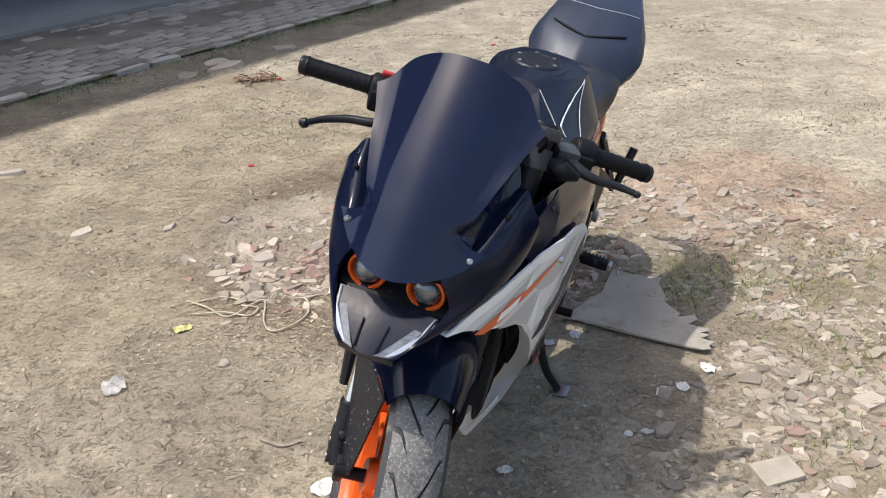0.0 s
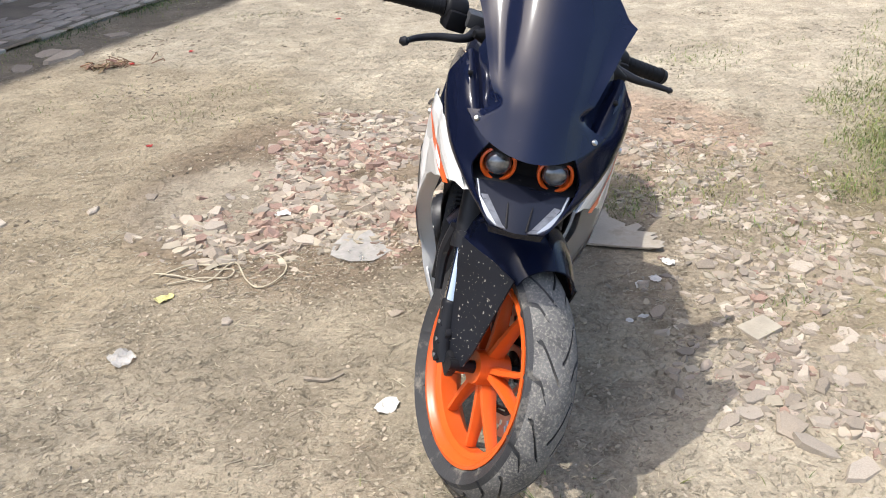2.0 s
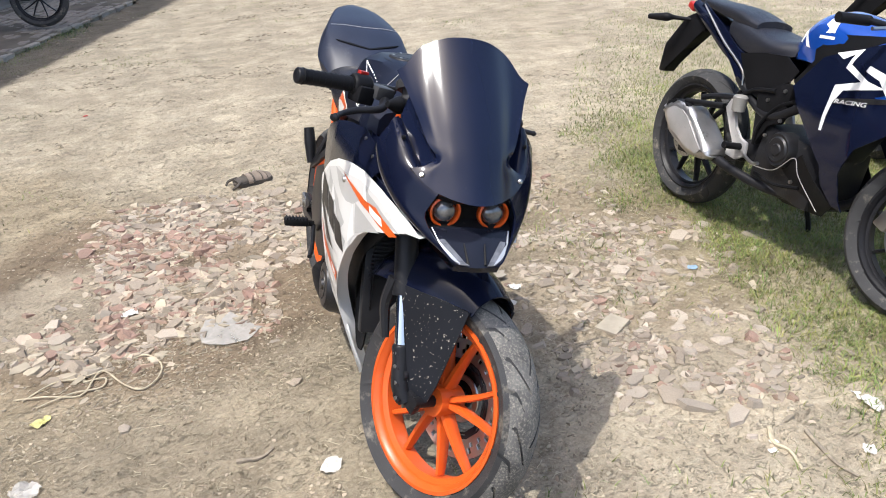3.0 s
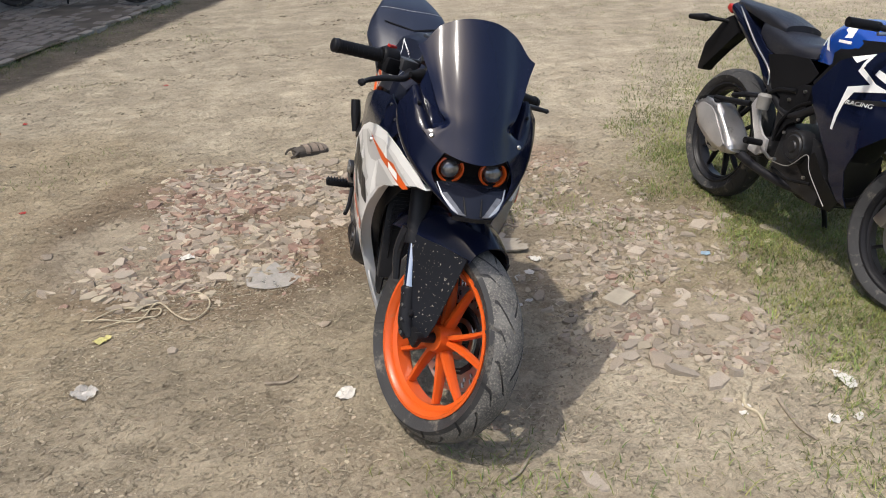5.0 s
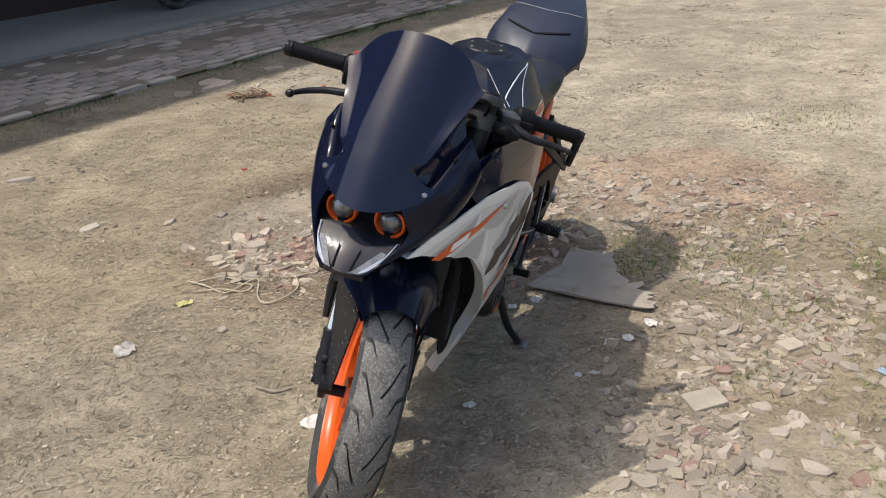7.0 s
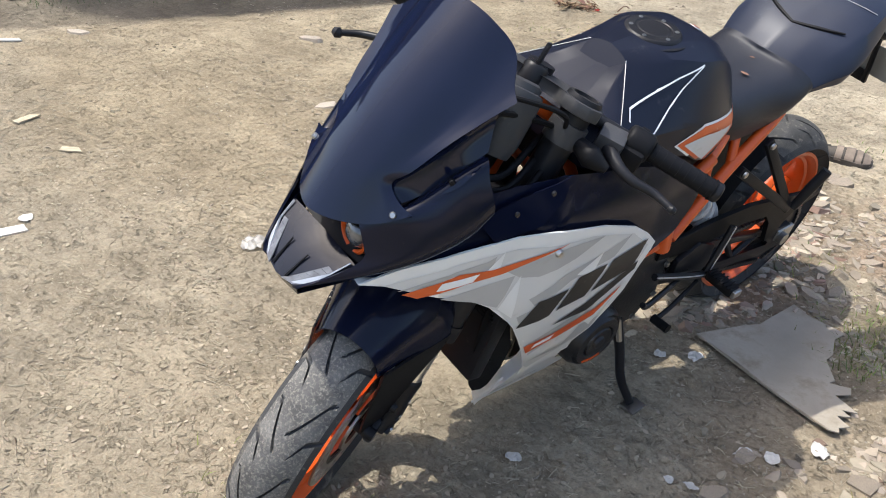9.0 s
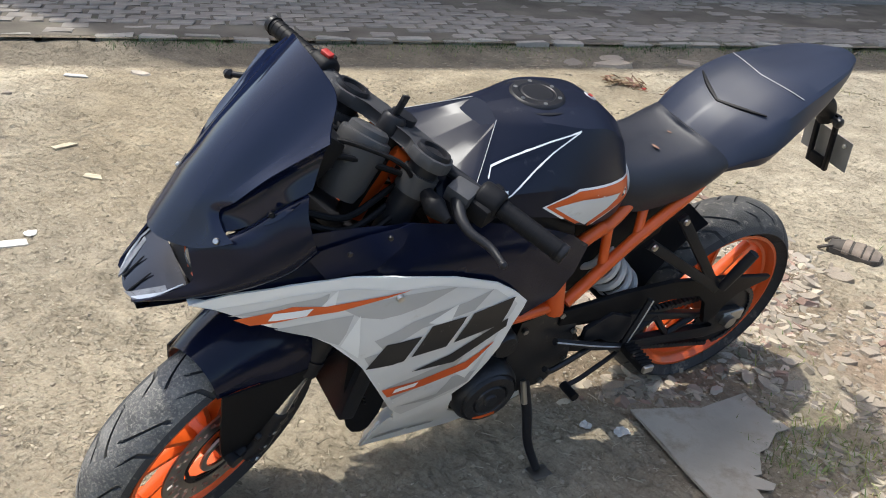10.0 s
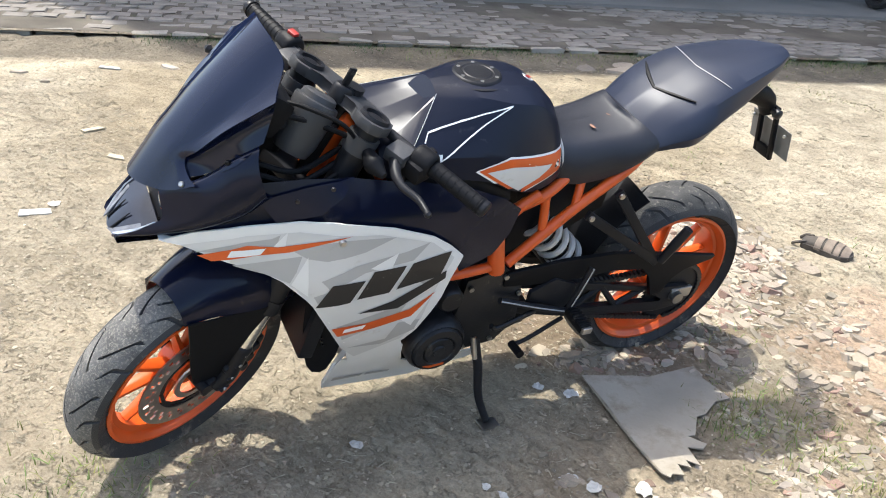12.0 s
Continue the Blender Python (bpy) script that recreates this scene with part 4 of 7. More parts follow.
for x, z in ((0.69, .44), (0.60, .46), (0.55, .40), (0.55, .31), (0.60, .26), (0.675, .25), (0.715, .31)):
    part("bolt", revolve([(0, 0.13), (0.007, 0.13), (0.007, 0.137), (0, 0.137)], (x, 0, z), 6), STEEL, eng)
bar = plate([(0.80, .252), (0.78, .245), (0.745, .248), (0.745, .253), (0.78, .251)], lambda u, v, w: (u, 0.170 + w, v), 0.003)
part("cover_stripe", bar, ORANGE_DECAL, eng, "orange stripe on the cover")
rad = part("radiator", box((1.045, 0, 0.46), (0.035, 0.26, 0.30), (0, -14, 0), 0.006), BLACK_METAL, bike, "black radiator")
for i in range(22):
    part("fin", box((1.068 + 0.0027 * i - 0.03, 0, 0.335 + 0.0115 * i), (0.004, 0.24, 0.004), (0, -14, 0), 0), BLACK_METAL, rad)
part("exhaust_header", tube([(0.93, 0.02, 0.44), (0.985, 0.02, 0.32), (0.93, 0.02, 0.20), (0.75, 0.02, 0.16), (0.60, -0.04, 0.17)], 0.02, 12), EXHAUST, bike)
part("silencer", loft([[(x, -0.06 + w * math.cos(t), 0.185 + h * math.sin(t)) for t in np.linspace(0, 2 * math.pi, 20, endpoint=False)]
                       for x, w, h in ((0.66, .05, .03), (0.63, .085, .05), (0.50, .09, .055), (0.42, .085, .05), (0.40, .06, .035))]), MATT, bike, "underslung black silencer")

# ---- side stand, pegs, levers ----
stand = part("side_stand", tube([(0.635, 0.115, 0.262), (0.625, 0.150, 0.185), (0.625, 0.185, 0.112), (0.612, 0.226, 0.058)], [0.014, 0.012, 0.011, 0.010], 10), BLACK_METAL, bike, "black side stand")
part("stand_foot", box((0.608, 0.234, 0.053), (0.05, 0.045, 0.008), (12, 0, 0), 0.003), STEEL, stand, "worn metal stand foot")
part("stand_bracket", box((0.635, 0.11, 0.275), (0.05, 0.03, 0.06), (0, 0, 0), 0.006), BLACK_METAL, stand)
part("stand_spring", tube([(0.645, 0.128, 0.27), (0.640, 0.150, 0.215)], 0.007, 8), STEEL, stand)
for s in (-1, 1):
    hang = part("foot_peg_hanger", plate([(0.52, .40), (0.455, .43), (0.385, .40), (0.375, .33), (0.41, .315), (0.46, .36), (0.52, .36)], lambda u, v, w: (u, s * (0.128 + w), v), 0.014, 0.004), BLACK_METAL, bike, "cast foot peg hanger")
    peg = tube([(0.400, s * 0.150, 0.335), (0.402, s * 0.175, 0.338)], 0.010, 8)
    join(peg, box((0.405, s * 0.205, 0.342), (0.034, 0.075, 0.022), (0, 0, 0), 0.006))
    peg_ob = part("foot_peg", peg, MATT, bike, "ribbed rubber foot peg")
    for i in range(7):
        part("peg_rib", box((0.405, s * (0.175 + 0.010 * i), 0.354), (0.032, 0.004, 0.006), (0, 0, 0), 0.001), MATT, peg_ob)
    if s > 0:
        part("peg_end", box((0.405, 0.246, 0.343), (0.028, 0.010, 0.018), (0, 0, 0), 0.003), STEEL, hang)
    out = 1.0 if s > 0 else 0.78
    if s < 0:
        part("heel_guard", plate([(.56, .50), (.36, .52), (.25, .48), (.215, .37), (.28, .27), (.45, .25), (.58, .30)], lambda u, v, w: (u, -.126 - w, v), .008, .003), BLACK_METAL, bike, "black heel guard plate")
    for a_, b_ in (((.338, .128, .659), (.190, .172, .467)), ((.410, .132, .608), (.190, .172, .467))):
        pb = part("pillion_bracket", flat_bar((a_[0], s * a_[1] * out, a_[2]), (b_[0], s * b_[1] * out, b_[2]), .024, .013), BLACK_METAL, bike, "black pillion peg bracket")
        part("bolt", revolve([(0, 0), (.008, 0), (.007, .005), (0, .005)], (a_[0], s * (a_[1] * out + (.008 if s > 0 else .012)), a_[2]), 10), STEEL, pb)
    part("pillion_peg", tube([(.178, s * .180 * out, .468), (.160, s * .190 * out, .53), (.146, s * .198 * out, .578)], [.011, .013, .012] if s > 0 else [.014, .019, .017], 10), BLACK_METAL, bike, "folded pillion peg")
for pts in ([(.615, .152, .405), (.50, .156, .362), (.405, .158, .330)], [(.405, .158, .330), (.380, .154, .40), (.362, .150, .455)]):
    edge = part("hanger_rail", tube(pts, .0085, 8), BLACK_METAL, bike, "black foot rest rail")
    part("worn_edge", tube([(x, y + .007, z + .003) for x, y, z in pts], .002, 6), ALLOY, edge, "bare worn metal edge")
lev = part("gear_lever", tube([(0.50, 0.150, 0.345), (0.60, 0.158, 0.318), (0.625, 0.158, 0.33)], 0.007, 8), ENGINE, bike, "worn gear lever")
part("gear_rod", tube([(0.405, 0.150, 0.300), (0.50, 0.160, 0.262), (0.545, 0.162, 0.250)], 0.006, 8), BLACK_METAL, lev)
part("lever_rubber", tube([(0.545, 0.155, 0.248), (0.545, 0.200, 0.252)], 0.011, 10), MATT, lev)
part("brake_pedal", tube([(0.40, -0.15, 0.33), (0.50, -0.165, 0.30), (0.56, -0.18, 0.29)], 0.007, 8), BLACK_METAL, bike)

# ---- bodywork ----
FLANK_X = [(.45, .17), (.55, .19), (.784, .207), (1.06, .205), (1.25, .16), (1.38, .105), (1.45, .08)]
FLANK_Z = [(.05, .30), (.1, .38), (.17, .49), (.25, .66), (.3, .75), (.4, .9), (.5, .97), (.6, 1), (.75, .97), (.85, .9)]


def flank(x, z):
    """Half width of the fairing's side at (x, z)."""
    return interp(FLANK_X, x) * interp(FLANK_Z, z)


WHITE_OUT = [(1.378, .679), (1.323, .705), (1.239, .729), (1.14, .741), (1.069, .738), (.951, .711), (.86, .677), (.816, .647), (.784, .617), (.800, .559), (.812, .500), (.826, .455), (.850, .400), (.874, .360), (.860, .322),
             (.920, .318), (.990, .306), (1.003, .352), (1.025, .418), (1.066, .484), (1.111, .544), (1.164, .599), (1.227, .640), (1.286, .664), (1.333, .674)]
BELLY_OUT = [(.990, .310), (.920, .322), (.856, .325), (.850, .29), (.836, .245), (.80, .214), (.74, .200), (.66, .196), (.60, .187), (.585, .170), (.62, .150), (.786, .134), (.90, .145), (1.016, .160), (1.024, .20), (1.019, .293)]
ARCH = [(1.378, .679), (1.286, .664), (1.227, .640), (1.164, .599), (1.111, .544), (1.066, .484), (1.025, .418), (1.003, .352), (1.019, .293), (1.022, .20), (1.016, .160)]
FIELD = [(1.344, .675), (1.233, .709), (1.138, .719), (.976, .700), (.862, .664), (.806, .618), (.820, .575), (.838, .51), (.846, .438), (.880, .375), (.980, .330), (1.016, .371), (1.060, .455), (1.101, .530), (1.141, .583), (1.2, .626), (1.27, .647)]
SHARDS = [[(1.323, .662), (1.24, .694), (1.189, .703), (1.173, .712), (1.18, .683), (1.222, .686), (1.286, .667)], [(1.257, .64), (1.131, .663), (1.14, .623), (1.151, .597), (1.199, .621)],
          [(1.156, .68), (1.053, .698), (.946, .691), (1.008, .664), (1.084, .65), (1.12, .656)], [(1.091, .601), (1.024, .633), (.918, .651), (.868, .667), (.9, .626), (1.003, .612), (1.071, .576)],
          [(1.102, .558), (1.042, .587), (1.046, .557), (1.086, .527)], [(1.045, .463), (.99, .477), (.893, .503), (.91, .462), (.97, .436), (1.026, .415)],
          [(1.009, .378), (.921, .387), (.901, .44), (.849, .44), (.856, .406), (.927, .367)], [(.901, .585), (.817, .621), (.829, .579), (.864, .553)]]
FLASHES = [[(1.186, .684), (1.16, .719), (1.164, .681)], [(1.148, .593), (1.12, .661), (1.113, .56)], [(.913, .464), (.838, .514), (.868, .423)], [(.993, .621), (.936, .651), (.949, .605)], [(1.301, .657), (1.255, .678), (1.261, .645)]]
BLOCKS = [[(1.096, .528), (1.068, .590), (1.000, .592), (1.026, .535)], [(1.012, .541), (.984, .612), (.914, .616), (.942, .546)], [(.928, .552), (.900, .619), (.815, .637), (.832, .572)]]
SWOOSH = [(1.004, .497), (.929, .519), (.818, .585), (.816, .562), (.914, .493)]
RED_TAIL = [(1.056, .460), (.978, .460), (.885, .482), (.832, .526), (.875, .457), (.962, .437), (1.038, .430)]
STRIPE = [(1.316, .656), (1.231, .688), (1.177, .685), (1.038, .709), (1.079, .697), (1.156, .673), (1.221, .664), (1.292, .646)]


def decal(outline, s, mat, parent, proud=0.0012, step=0.03, label=""):
    bm = sheet(outline, step, lambda x, z: (x, s * (flank(x, z) + proud), z))
    return part("decal", bm, mat, parent, label, smooth=180)


for s in (1, -1):
    panel = part("side_fairing", sheet(WHITE_OUT, 0.03, lambda x, z: (x, s * flank(x, z), z), 0.004), WHITE, bike, "scuffed white side fairing with grey, orange and black graphics", smooth=60)
    belly = part("belly_pan", sheet(BELLY_OUT, 0.03, lambda x, z: (x, s * (flank(x, z) - 0.0065 - 0.03 * max(0.0, z - 0.29)), z), 0.004), WHITE, bike, "white belly pan under the side fairing", smooth=60)
    lip = spline([(x, s * flank(x, z), z) for x, z in ARCH], 60)
    rows = [[(q[0] - 0.012 * k * (q[2] < 0.62), q[1] - s * 0.020 * k, q[2] + 0.004 * k * (q[2] > 0.5)) for k in (0, 0.5, 1.0, 1.6)] for q in lip]
    bm, _ = grid(rows)
    part("arch_lip", bm, WHITE, panel, smooth=60)
    decal(FIELD, s, PALE_DECAL, panel, 0.0008)
    for o in SHARDS:
        decal(o, s, GREY_DECAL, panel, 0.0014)
    for o in FLASHES:
        decal(o, s, WHITE, panel, 0.0018)
    for o in BLOCKS:
        decal(o, s, BLACK_DECAL, panel, 0.0024)
    decal(SWOOSH, s, BLACK_DECAL, panel, 0.0024)
    decal(RED_TAIL, s, ORANGE_DECAL, panel, 0.0024)
    decal(STRIPE, s, ORANGE_DECAL, panel, 0.0024)
    decal([(1.266, .6585), (1.259, .6745), (1.198, .6825), (1.208, .6675)], s, WHITE_DECAL, panel, 0.003)
    decal([(1.030, .440), (1.026, .452), (.978, .456), (.984, .444)], s, WHITE_DECAL, panel, 0.003)
    for o in ([(1.000, .212), (.925, .208), (.928, .194), (1.003, .198)], [(.915, .206), (.85, .196), (.853, .184), (.918, .194)]):
        decal(o, s, GREY_DECAL, belly, -0.004)
    part("bolt", revolve([(0, 0.2), (0.008, 0.2), (0.006, 0.207), (0, 0.207)], (1.058, 0, .694), 10), STEEL, panel, "worn fairing bolt").matrix_basis = Matrix.Diagonal((1, s, 1, 1))
    # navy panel between the white flank and the tank
    upper = [(1.385, .690), (1.33, .722), (1.26, .762), (1.20, .798), (1.12, .806), (1.04, .808), (.96, .795), (.88, .785), (.78, .765), (.70, .735), (.650, .700), (.665, .640), (.70, .590), (.775, .560), (.80, .61),
             (.86, .655), (.95, .69), (1.07, .715), (1.14, .717), (1.239, .705), (1.323, .682)]
    part("upper_fairing", sheet(upper, 0.03, lambda x, z: (x, s * (flank(x, z) * 0.955 - 0.004 - 0.35 * max(0, z - 0.73)), z), 0.004), NAVY, bike, "navy panel above the side fairing", smooth=60)
    flap = [(1.21, .775), (1.12, .800), (1.035, .816), (1.055, .785), (1.10, .752), (1.18, .738)]
    fl = part("fairing_flap", sheet(flap, 0.03, lambda x, z: (x, s * (flank(x, z) * 0.985 - 0.32 * max(0, z - 0.73) + 0.004), z), 0.004), NAVY, bike, smooth=60)
    for x, z in ((1.141, .775), (1.075, .797)):
        y = flank(x, z) * 0.985 - 0.32 * max(0, z - 0.73) + 0.004
        part("bolt", revolve([(0, y - 0.002), (0.005, y - 0.002), (0.004, y + 0.002), (0, y + 0.002)], (x, 0, z), 10), ENGINE, fl).matrix_basis = Matrix.Diagonal((1, s, 1, 1))
    # inner duct behind the wheel arch
    duct = [(1.065, .53), (1.018, .44), (.995, .36), (1.005, .30), (1.022, .256), (1.036, .244), (1.054, .247), (1.068, .270), (1.080, .32), (1.086, .39), (1.085, .47)]
    part("inner_duct", sheet(duct, 0.04, lambda x, z: (x, s * (0.112 + 0.25 * max(0, 1.05 - x)), z), 0.004), MATT, bike, "black inner fairing duct")
    inner = [(1.36, .675), (1.20, .62), (1.08, .52), (1.0, .40), (.97, .30), (.80, .28), (.80, .55), (.86, .65), (1.0, .70), (1.2, .70)]
    part("inner_panel", sheet(inner, 0.06, lambda x, z: (x, s * (flank(x, z) * 0.72), z), 0.003), MATT, bike, "black inner panel")

# nose: side shells, lamp recess, lamps, beak
for s in (1, -1):
    rows = [[(1.362, .058, .775), (1.326, .092, .796), (1.288, .096, .810), (1.244, .108, .846), (1.206, .120, .874)],
            [(1.371, .074, .776), (1.331, .110, .796), (1.294, .121, .821), (1.252, .134, .860), (1.211, .142, .885)],
            [(1.370, .092, .745), (1.325, .128, .766), (1.285, .150, .797), (1.247, .158, .835), (1.216, .158, .862)],
            [(1.373, .098, .722), (1.325, .136, .744), (1.280, .158, .770), (1.240, .171, .800), (1.214, .173, .838)],
            [(1.410, .080, .690), (1.350, .123, .718), (1.290, .153, .746), (1.235, .169, .776), (1.206, .175, .812)],
            [(1.450, .052, .660), (1.380, .098, .688), (1.310, .136, .718), (1.240, .158, .752), (1.198, .165, .790)],
            [(1.446, .030, .650), (1.370, .075, .676), (1.300, .112, .706), (1.230, .138, .742), (1.185, .148, .780)]]
    rows = [[(x, s * y, z) for x, y, z in r] for r in rows]
    rr = [spline(r, 16) for r in rows]
    cc = [spline([r[j] for r in rr], 16) for j in range(17)]
    bm, _ = grid(cc)
    bmesh.ops.recalc_face_normals(bm, faces=bm.faces)
    shell(bm, 0.004)
    part("nose_side", bm, NAVY, bike, "navy nose cowl side", smooth=60)
rows = [[(1.400 - 4.0 * y * y, y * 0.78, .768), (1.350 - 1.2 * y * y, y, .745), (1.345 - 1.0 * y * y, y, .715), (1.372 - 1.0 * y * y, y, .700)] for y in np.linspace(-0.095, 0.095, 11)]
bm, _ = grid(rows)
part("lamp_recess", bm, MATT, bike, "black headlamp recess", smooth=60)
for s in (1, -1):
    c = (1.350, s * 0.052, 0.732)
    lamp = part("headlamp", revolve([(0.0, 0.018), (0.009, 0.017), (0.018, 0.013), (0.024, 0.005), (0.026, -0.02), (0, -0.02)], c, 32, axis="X"), LENS, bike, "projector headlamp")
    part("lamp_ring", revolve([(0.026, -0.01), (0.027, 0.009), (0.029, 0.012), (0.0325, 0.010), (0.0335, 0.0), (0.033, -0.01)], c, 40, closed=True, axis="X"), ORANGE, lamp, "orange lamp ring")
beak_top = [[(1.375, y * 1.0, .704 + 0.004 * (1 - abs(y) / 0.086)) for y in np.linspace(-.086, .086, 9)],
            [(1.400, y * 0.93, .690 + 0.006 * (1 - abs(y) / 0.086)) for y in np.linspace(-.086, .086, 9)],
            [(1.430, y * 0.75, .668 + 0.006 * (1 - abs(y) / 0.086)) for y in np.linspace(-.086, .086, 9)],
            [(1.447 + 0.008 * (1 - abs(y) / 0.086), y * 0.56, .652) for y in np.linspace(-.086, .086, 9)],
            [(1.444 + 0.006 * (1 - abs(y) / 0.086), y * 0.54, .640) for y in np.linspace(-.086, .086, 9)],
            [(1.38, y * 0.8, .655) for y in np.linspace(-.086, .086, 9)], [(1.33, y * 0.95, .672) for y in np.linspace(-.086, .086, 9)]]
bm, _ = grid(beak_top)
beak = part("nose_beak", bm, BEAK, bike, "glossy dark beak under the headlamps", smooth=50)
for s in (1, -1):
    part("beak_rib", tube([(1.415, s * 0.022, .688), (1.449, s * 0.018, .656)], [0.0012, 0.003], 6), MATT, beak)
    strip = grid([[(1.380, s * .0835, .7062), (1.408, s * .0745, .6880), (1.430, s * .0620, .6715), (1.449, s * .0440, .6560)], [(1.381, s * .0815, .7066), (1.410, s * .0722, .6888), (1.4325, s * .0520, .6724), (1.451, s * .034, .6575)]])[0]
    bmesh.ops.recalc_face_normals(strip, faces=strip.faces)
    shell(strip, 0.003)
    part("running_light", strip, DRL, beak, "clear running light strip")

    def on_beak(x, y):
        z = np.interp(x, (1.375, 1.400, 1.430, 1.452), (.704, .690, .668, .652))
        return (x, s * y, z + 0.0075 * (1 - y / 0.066) + 0.0012)

    for k in range(6):
        fin = []
        for u in (k / 6, (k + 0.95) / 6):
            a, b = .0715 - .0275 * u, .0715 - .012 - .0415 * u
            fin.append([on_beak(1.402 + .046 * u + .010 * v * u, a + (b - a) * v) for v in np.linspace(0, 1, 4)])
        bm, _ = grid(fin)
        bmesh.ops.recalc_face_normals(bm, faces=bm.faces)
        shell(bm, 0.0025)
        part("light_reflector", bm, REFLECTOR, beak, "pale striped reflector")
    for y, z in ((.098, .799),):
        b = part("screen_bolt", revolve([(0, -0.004), (0.0055, -0.004), (0.0055, 0.001), (0.004, 0.003), (0, 0.003)], (0, 0, 0), 14, axis="Z"), STEEL, bike, "bright screen bolt")
        b.matrix_basis = Matrix.Translation((1.337, s * 0.106, 0.800)) @ Vector((0.62, s * 0.52, 0.6)).to_track_quat("Z", "Y").to_matrix().to_4x4()

# windscreen: a tall face that ends in a crease, a hollow wall below the crease, a tab at each screen bolt
FACE = [[(1.412, 0, .766), (1.398, .042, .768), (1.368, .080, .775), (1.345, .104, .788), (1.3175, .126, .807)],
        [(1.388, 0, .802), (1.375, .044, .802), (1.350, .078, .804), (1.339, .091, .809), (1.325, .100, .815)],
        [(1.362, 0, .840), (1.352, .044, .838), (1.340, .064, .836), (1.333, .072, .835), (1.324, .078, .834)],
        [(1.338, 0, .872), (1.327, .046, .869), (1.314, .074, .862), (1.310, .084, .860), (1.306, .094, .858)],
        [(1.300, 0, .920), (1.290, .050, .915), (1.272, .085, .905), (1.268, .099, .904), (1.267, .113, .904)],
        [(1.242, 0, .988), (1.233, .050, .982), (1.214, .095, .967), (1.218, .116, .952), (1.223, .130, .943)],
        [(1.180, 0, 1.055), (1.174, .050, 1.048), (1.163, .097, 1.023), (1.181, .128, .987), (1.189, .147, .975)]]
WALL_MID = [(1.3165, .124, .804), (1.323, .097, .812), (1.316, .077, .824), (1.293, .084, .846), (1.254, .098, .882), (1.212, .106, .912), (1.180, .112, .934)]
WALL_FOOT = [(1.316, .121, .802), (1.320, .098, .806), (1.298, .098, .810), (1.272, .106, .824), (1.242, .116, .850), (1.222, .124, .868), (1.200, .128, .884)]
full = [[(x, -y, z) for x, y, z in r[:0:-1]] + r for r in FACE]
rr = [spline(r, 36) for r in full]
face = [spline([r[j] for r in rr], 40) for j in range(37)]
crease_line, mid_line, foot_line = (spline(list(q), 40) for q in ([r[-1] for r in FACE], WALL_MID, WALL_FOOT))
walls = [spline([crease_line[k], mid_line[k], foot_line[k]], 8) for k in range(41)]
right = [[walls[k][j] for k in range(41)] for j in range(1, 9)]
left = [[Vector((q[0], -q[1], q[2])) for q in c] for c in right]
cc = left[::-1] + face + right
bm, _ = grid(cc)
bmesh.ops.recalc_face_normals(bm, faces=bm.faces)
shell(bm, 0.003)
part("windscreen", bm, SCREEN, bike, "tall smoked windscreen with creased lower flanks", smooth=38)

# tank
TANK = [(.826, [(0, .922), (.022, .918), (.042, .909), (.148, .832, .095), (.157, .798, .100)]), (.745, [(0, .930), (.045, .926), (.078, .914), (.153, .826), (.160, .768)]),
        (.674, [(0, .930), (.055, .926), (.100, .906), (.158, .800), (.156, .735)]), (.61, [(0, .921), (.055, .917), (.098, .895), (.150, .785), (.142, .712)]),
        (.555, [(0, .890), (.052, .886), (.088, .862), (.134, .770), (.126, .712)]), (.520, [(0, .838), (.045, .834), (.074, .812), (.112, .755), (.106, .715)]),
        (.500, [(0, .790), (.035, .787), (.060, .775), (.090, .745), (.088, .718)])]
TANK_FRONT = [(.965, [(0, .846), (.055, .844), (.104, .832), (.118, .815), (.120, .780)]), (.905, [(0, .866), (.045, .868), (.080, .866), (.136, .830, .045), (.144, .790, .045)]),
              (.826, [(0, .896), (.020, .899), (.0415, .9085), (.1475, .8315, .095), (.1565, .780, .100)])]
tank = part("fuel_tank", body(TANK, 40, 1, cut=0.07), TANKMAT, bike, "faceted navy fuel tank", smooth=22)
part("tank_front", body(TANK_FRONT, 20, 1, cut=0.05, faceted=True), TANKMAT, tank, "sunken front facets of the tank", smooth=14)
part("tank_skirt", body([(.93, [(0, .80), (.10, .80), (.140, .795), (.150, .75), (.12, .70)]), (.80, [(0, .80), (.11, .80), (.148, .80), (.158, .735), (.13, .68)]), (.66, [(0, .73), (.11, .73), (.138, .725), (.150, .70), (.12, .66)])], 12, 1), MATT, tank, "matt black knee panel under the tank")
cap = part("filler_cap", revolve([(0, .018), (.028, .018), (.031, .015), (.034, .015), (.036, .018), (.048, .017), (.052, .012), (.054, .0), (.066, -.004)], (0, 0, 0), 48, axis="Z"), BLACK_METAL, tank, "black round filler cap")
cap.matrix_basis = Matrix.Translation((.716, 0, .924)) @ pose(0, 0, 0, 0, 1, 0) @ Matrix.Diagonal((1, 1, .42, 1))
for i in range(6):
    a = i * math.pi / 3 + 0.3
    part("cap_bolt", revolve([(0, .016), (.0045, .016), (.004, .020), (0, .020)], (.042 * math.cos(a), .042 * math.sin(a), 0), 8, axis="Z"), STEEL, cap)

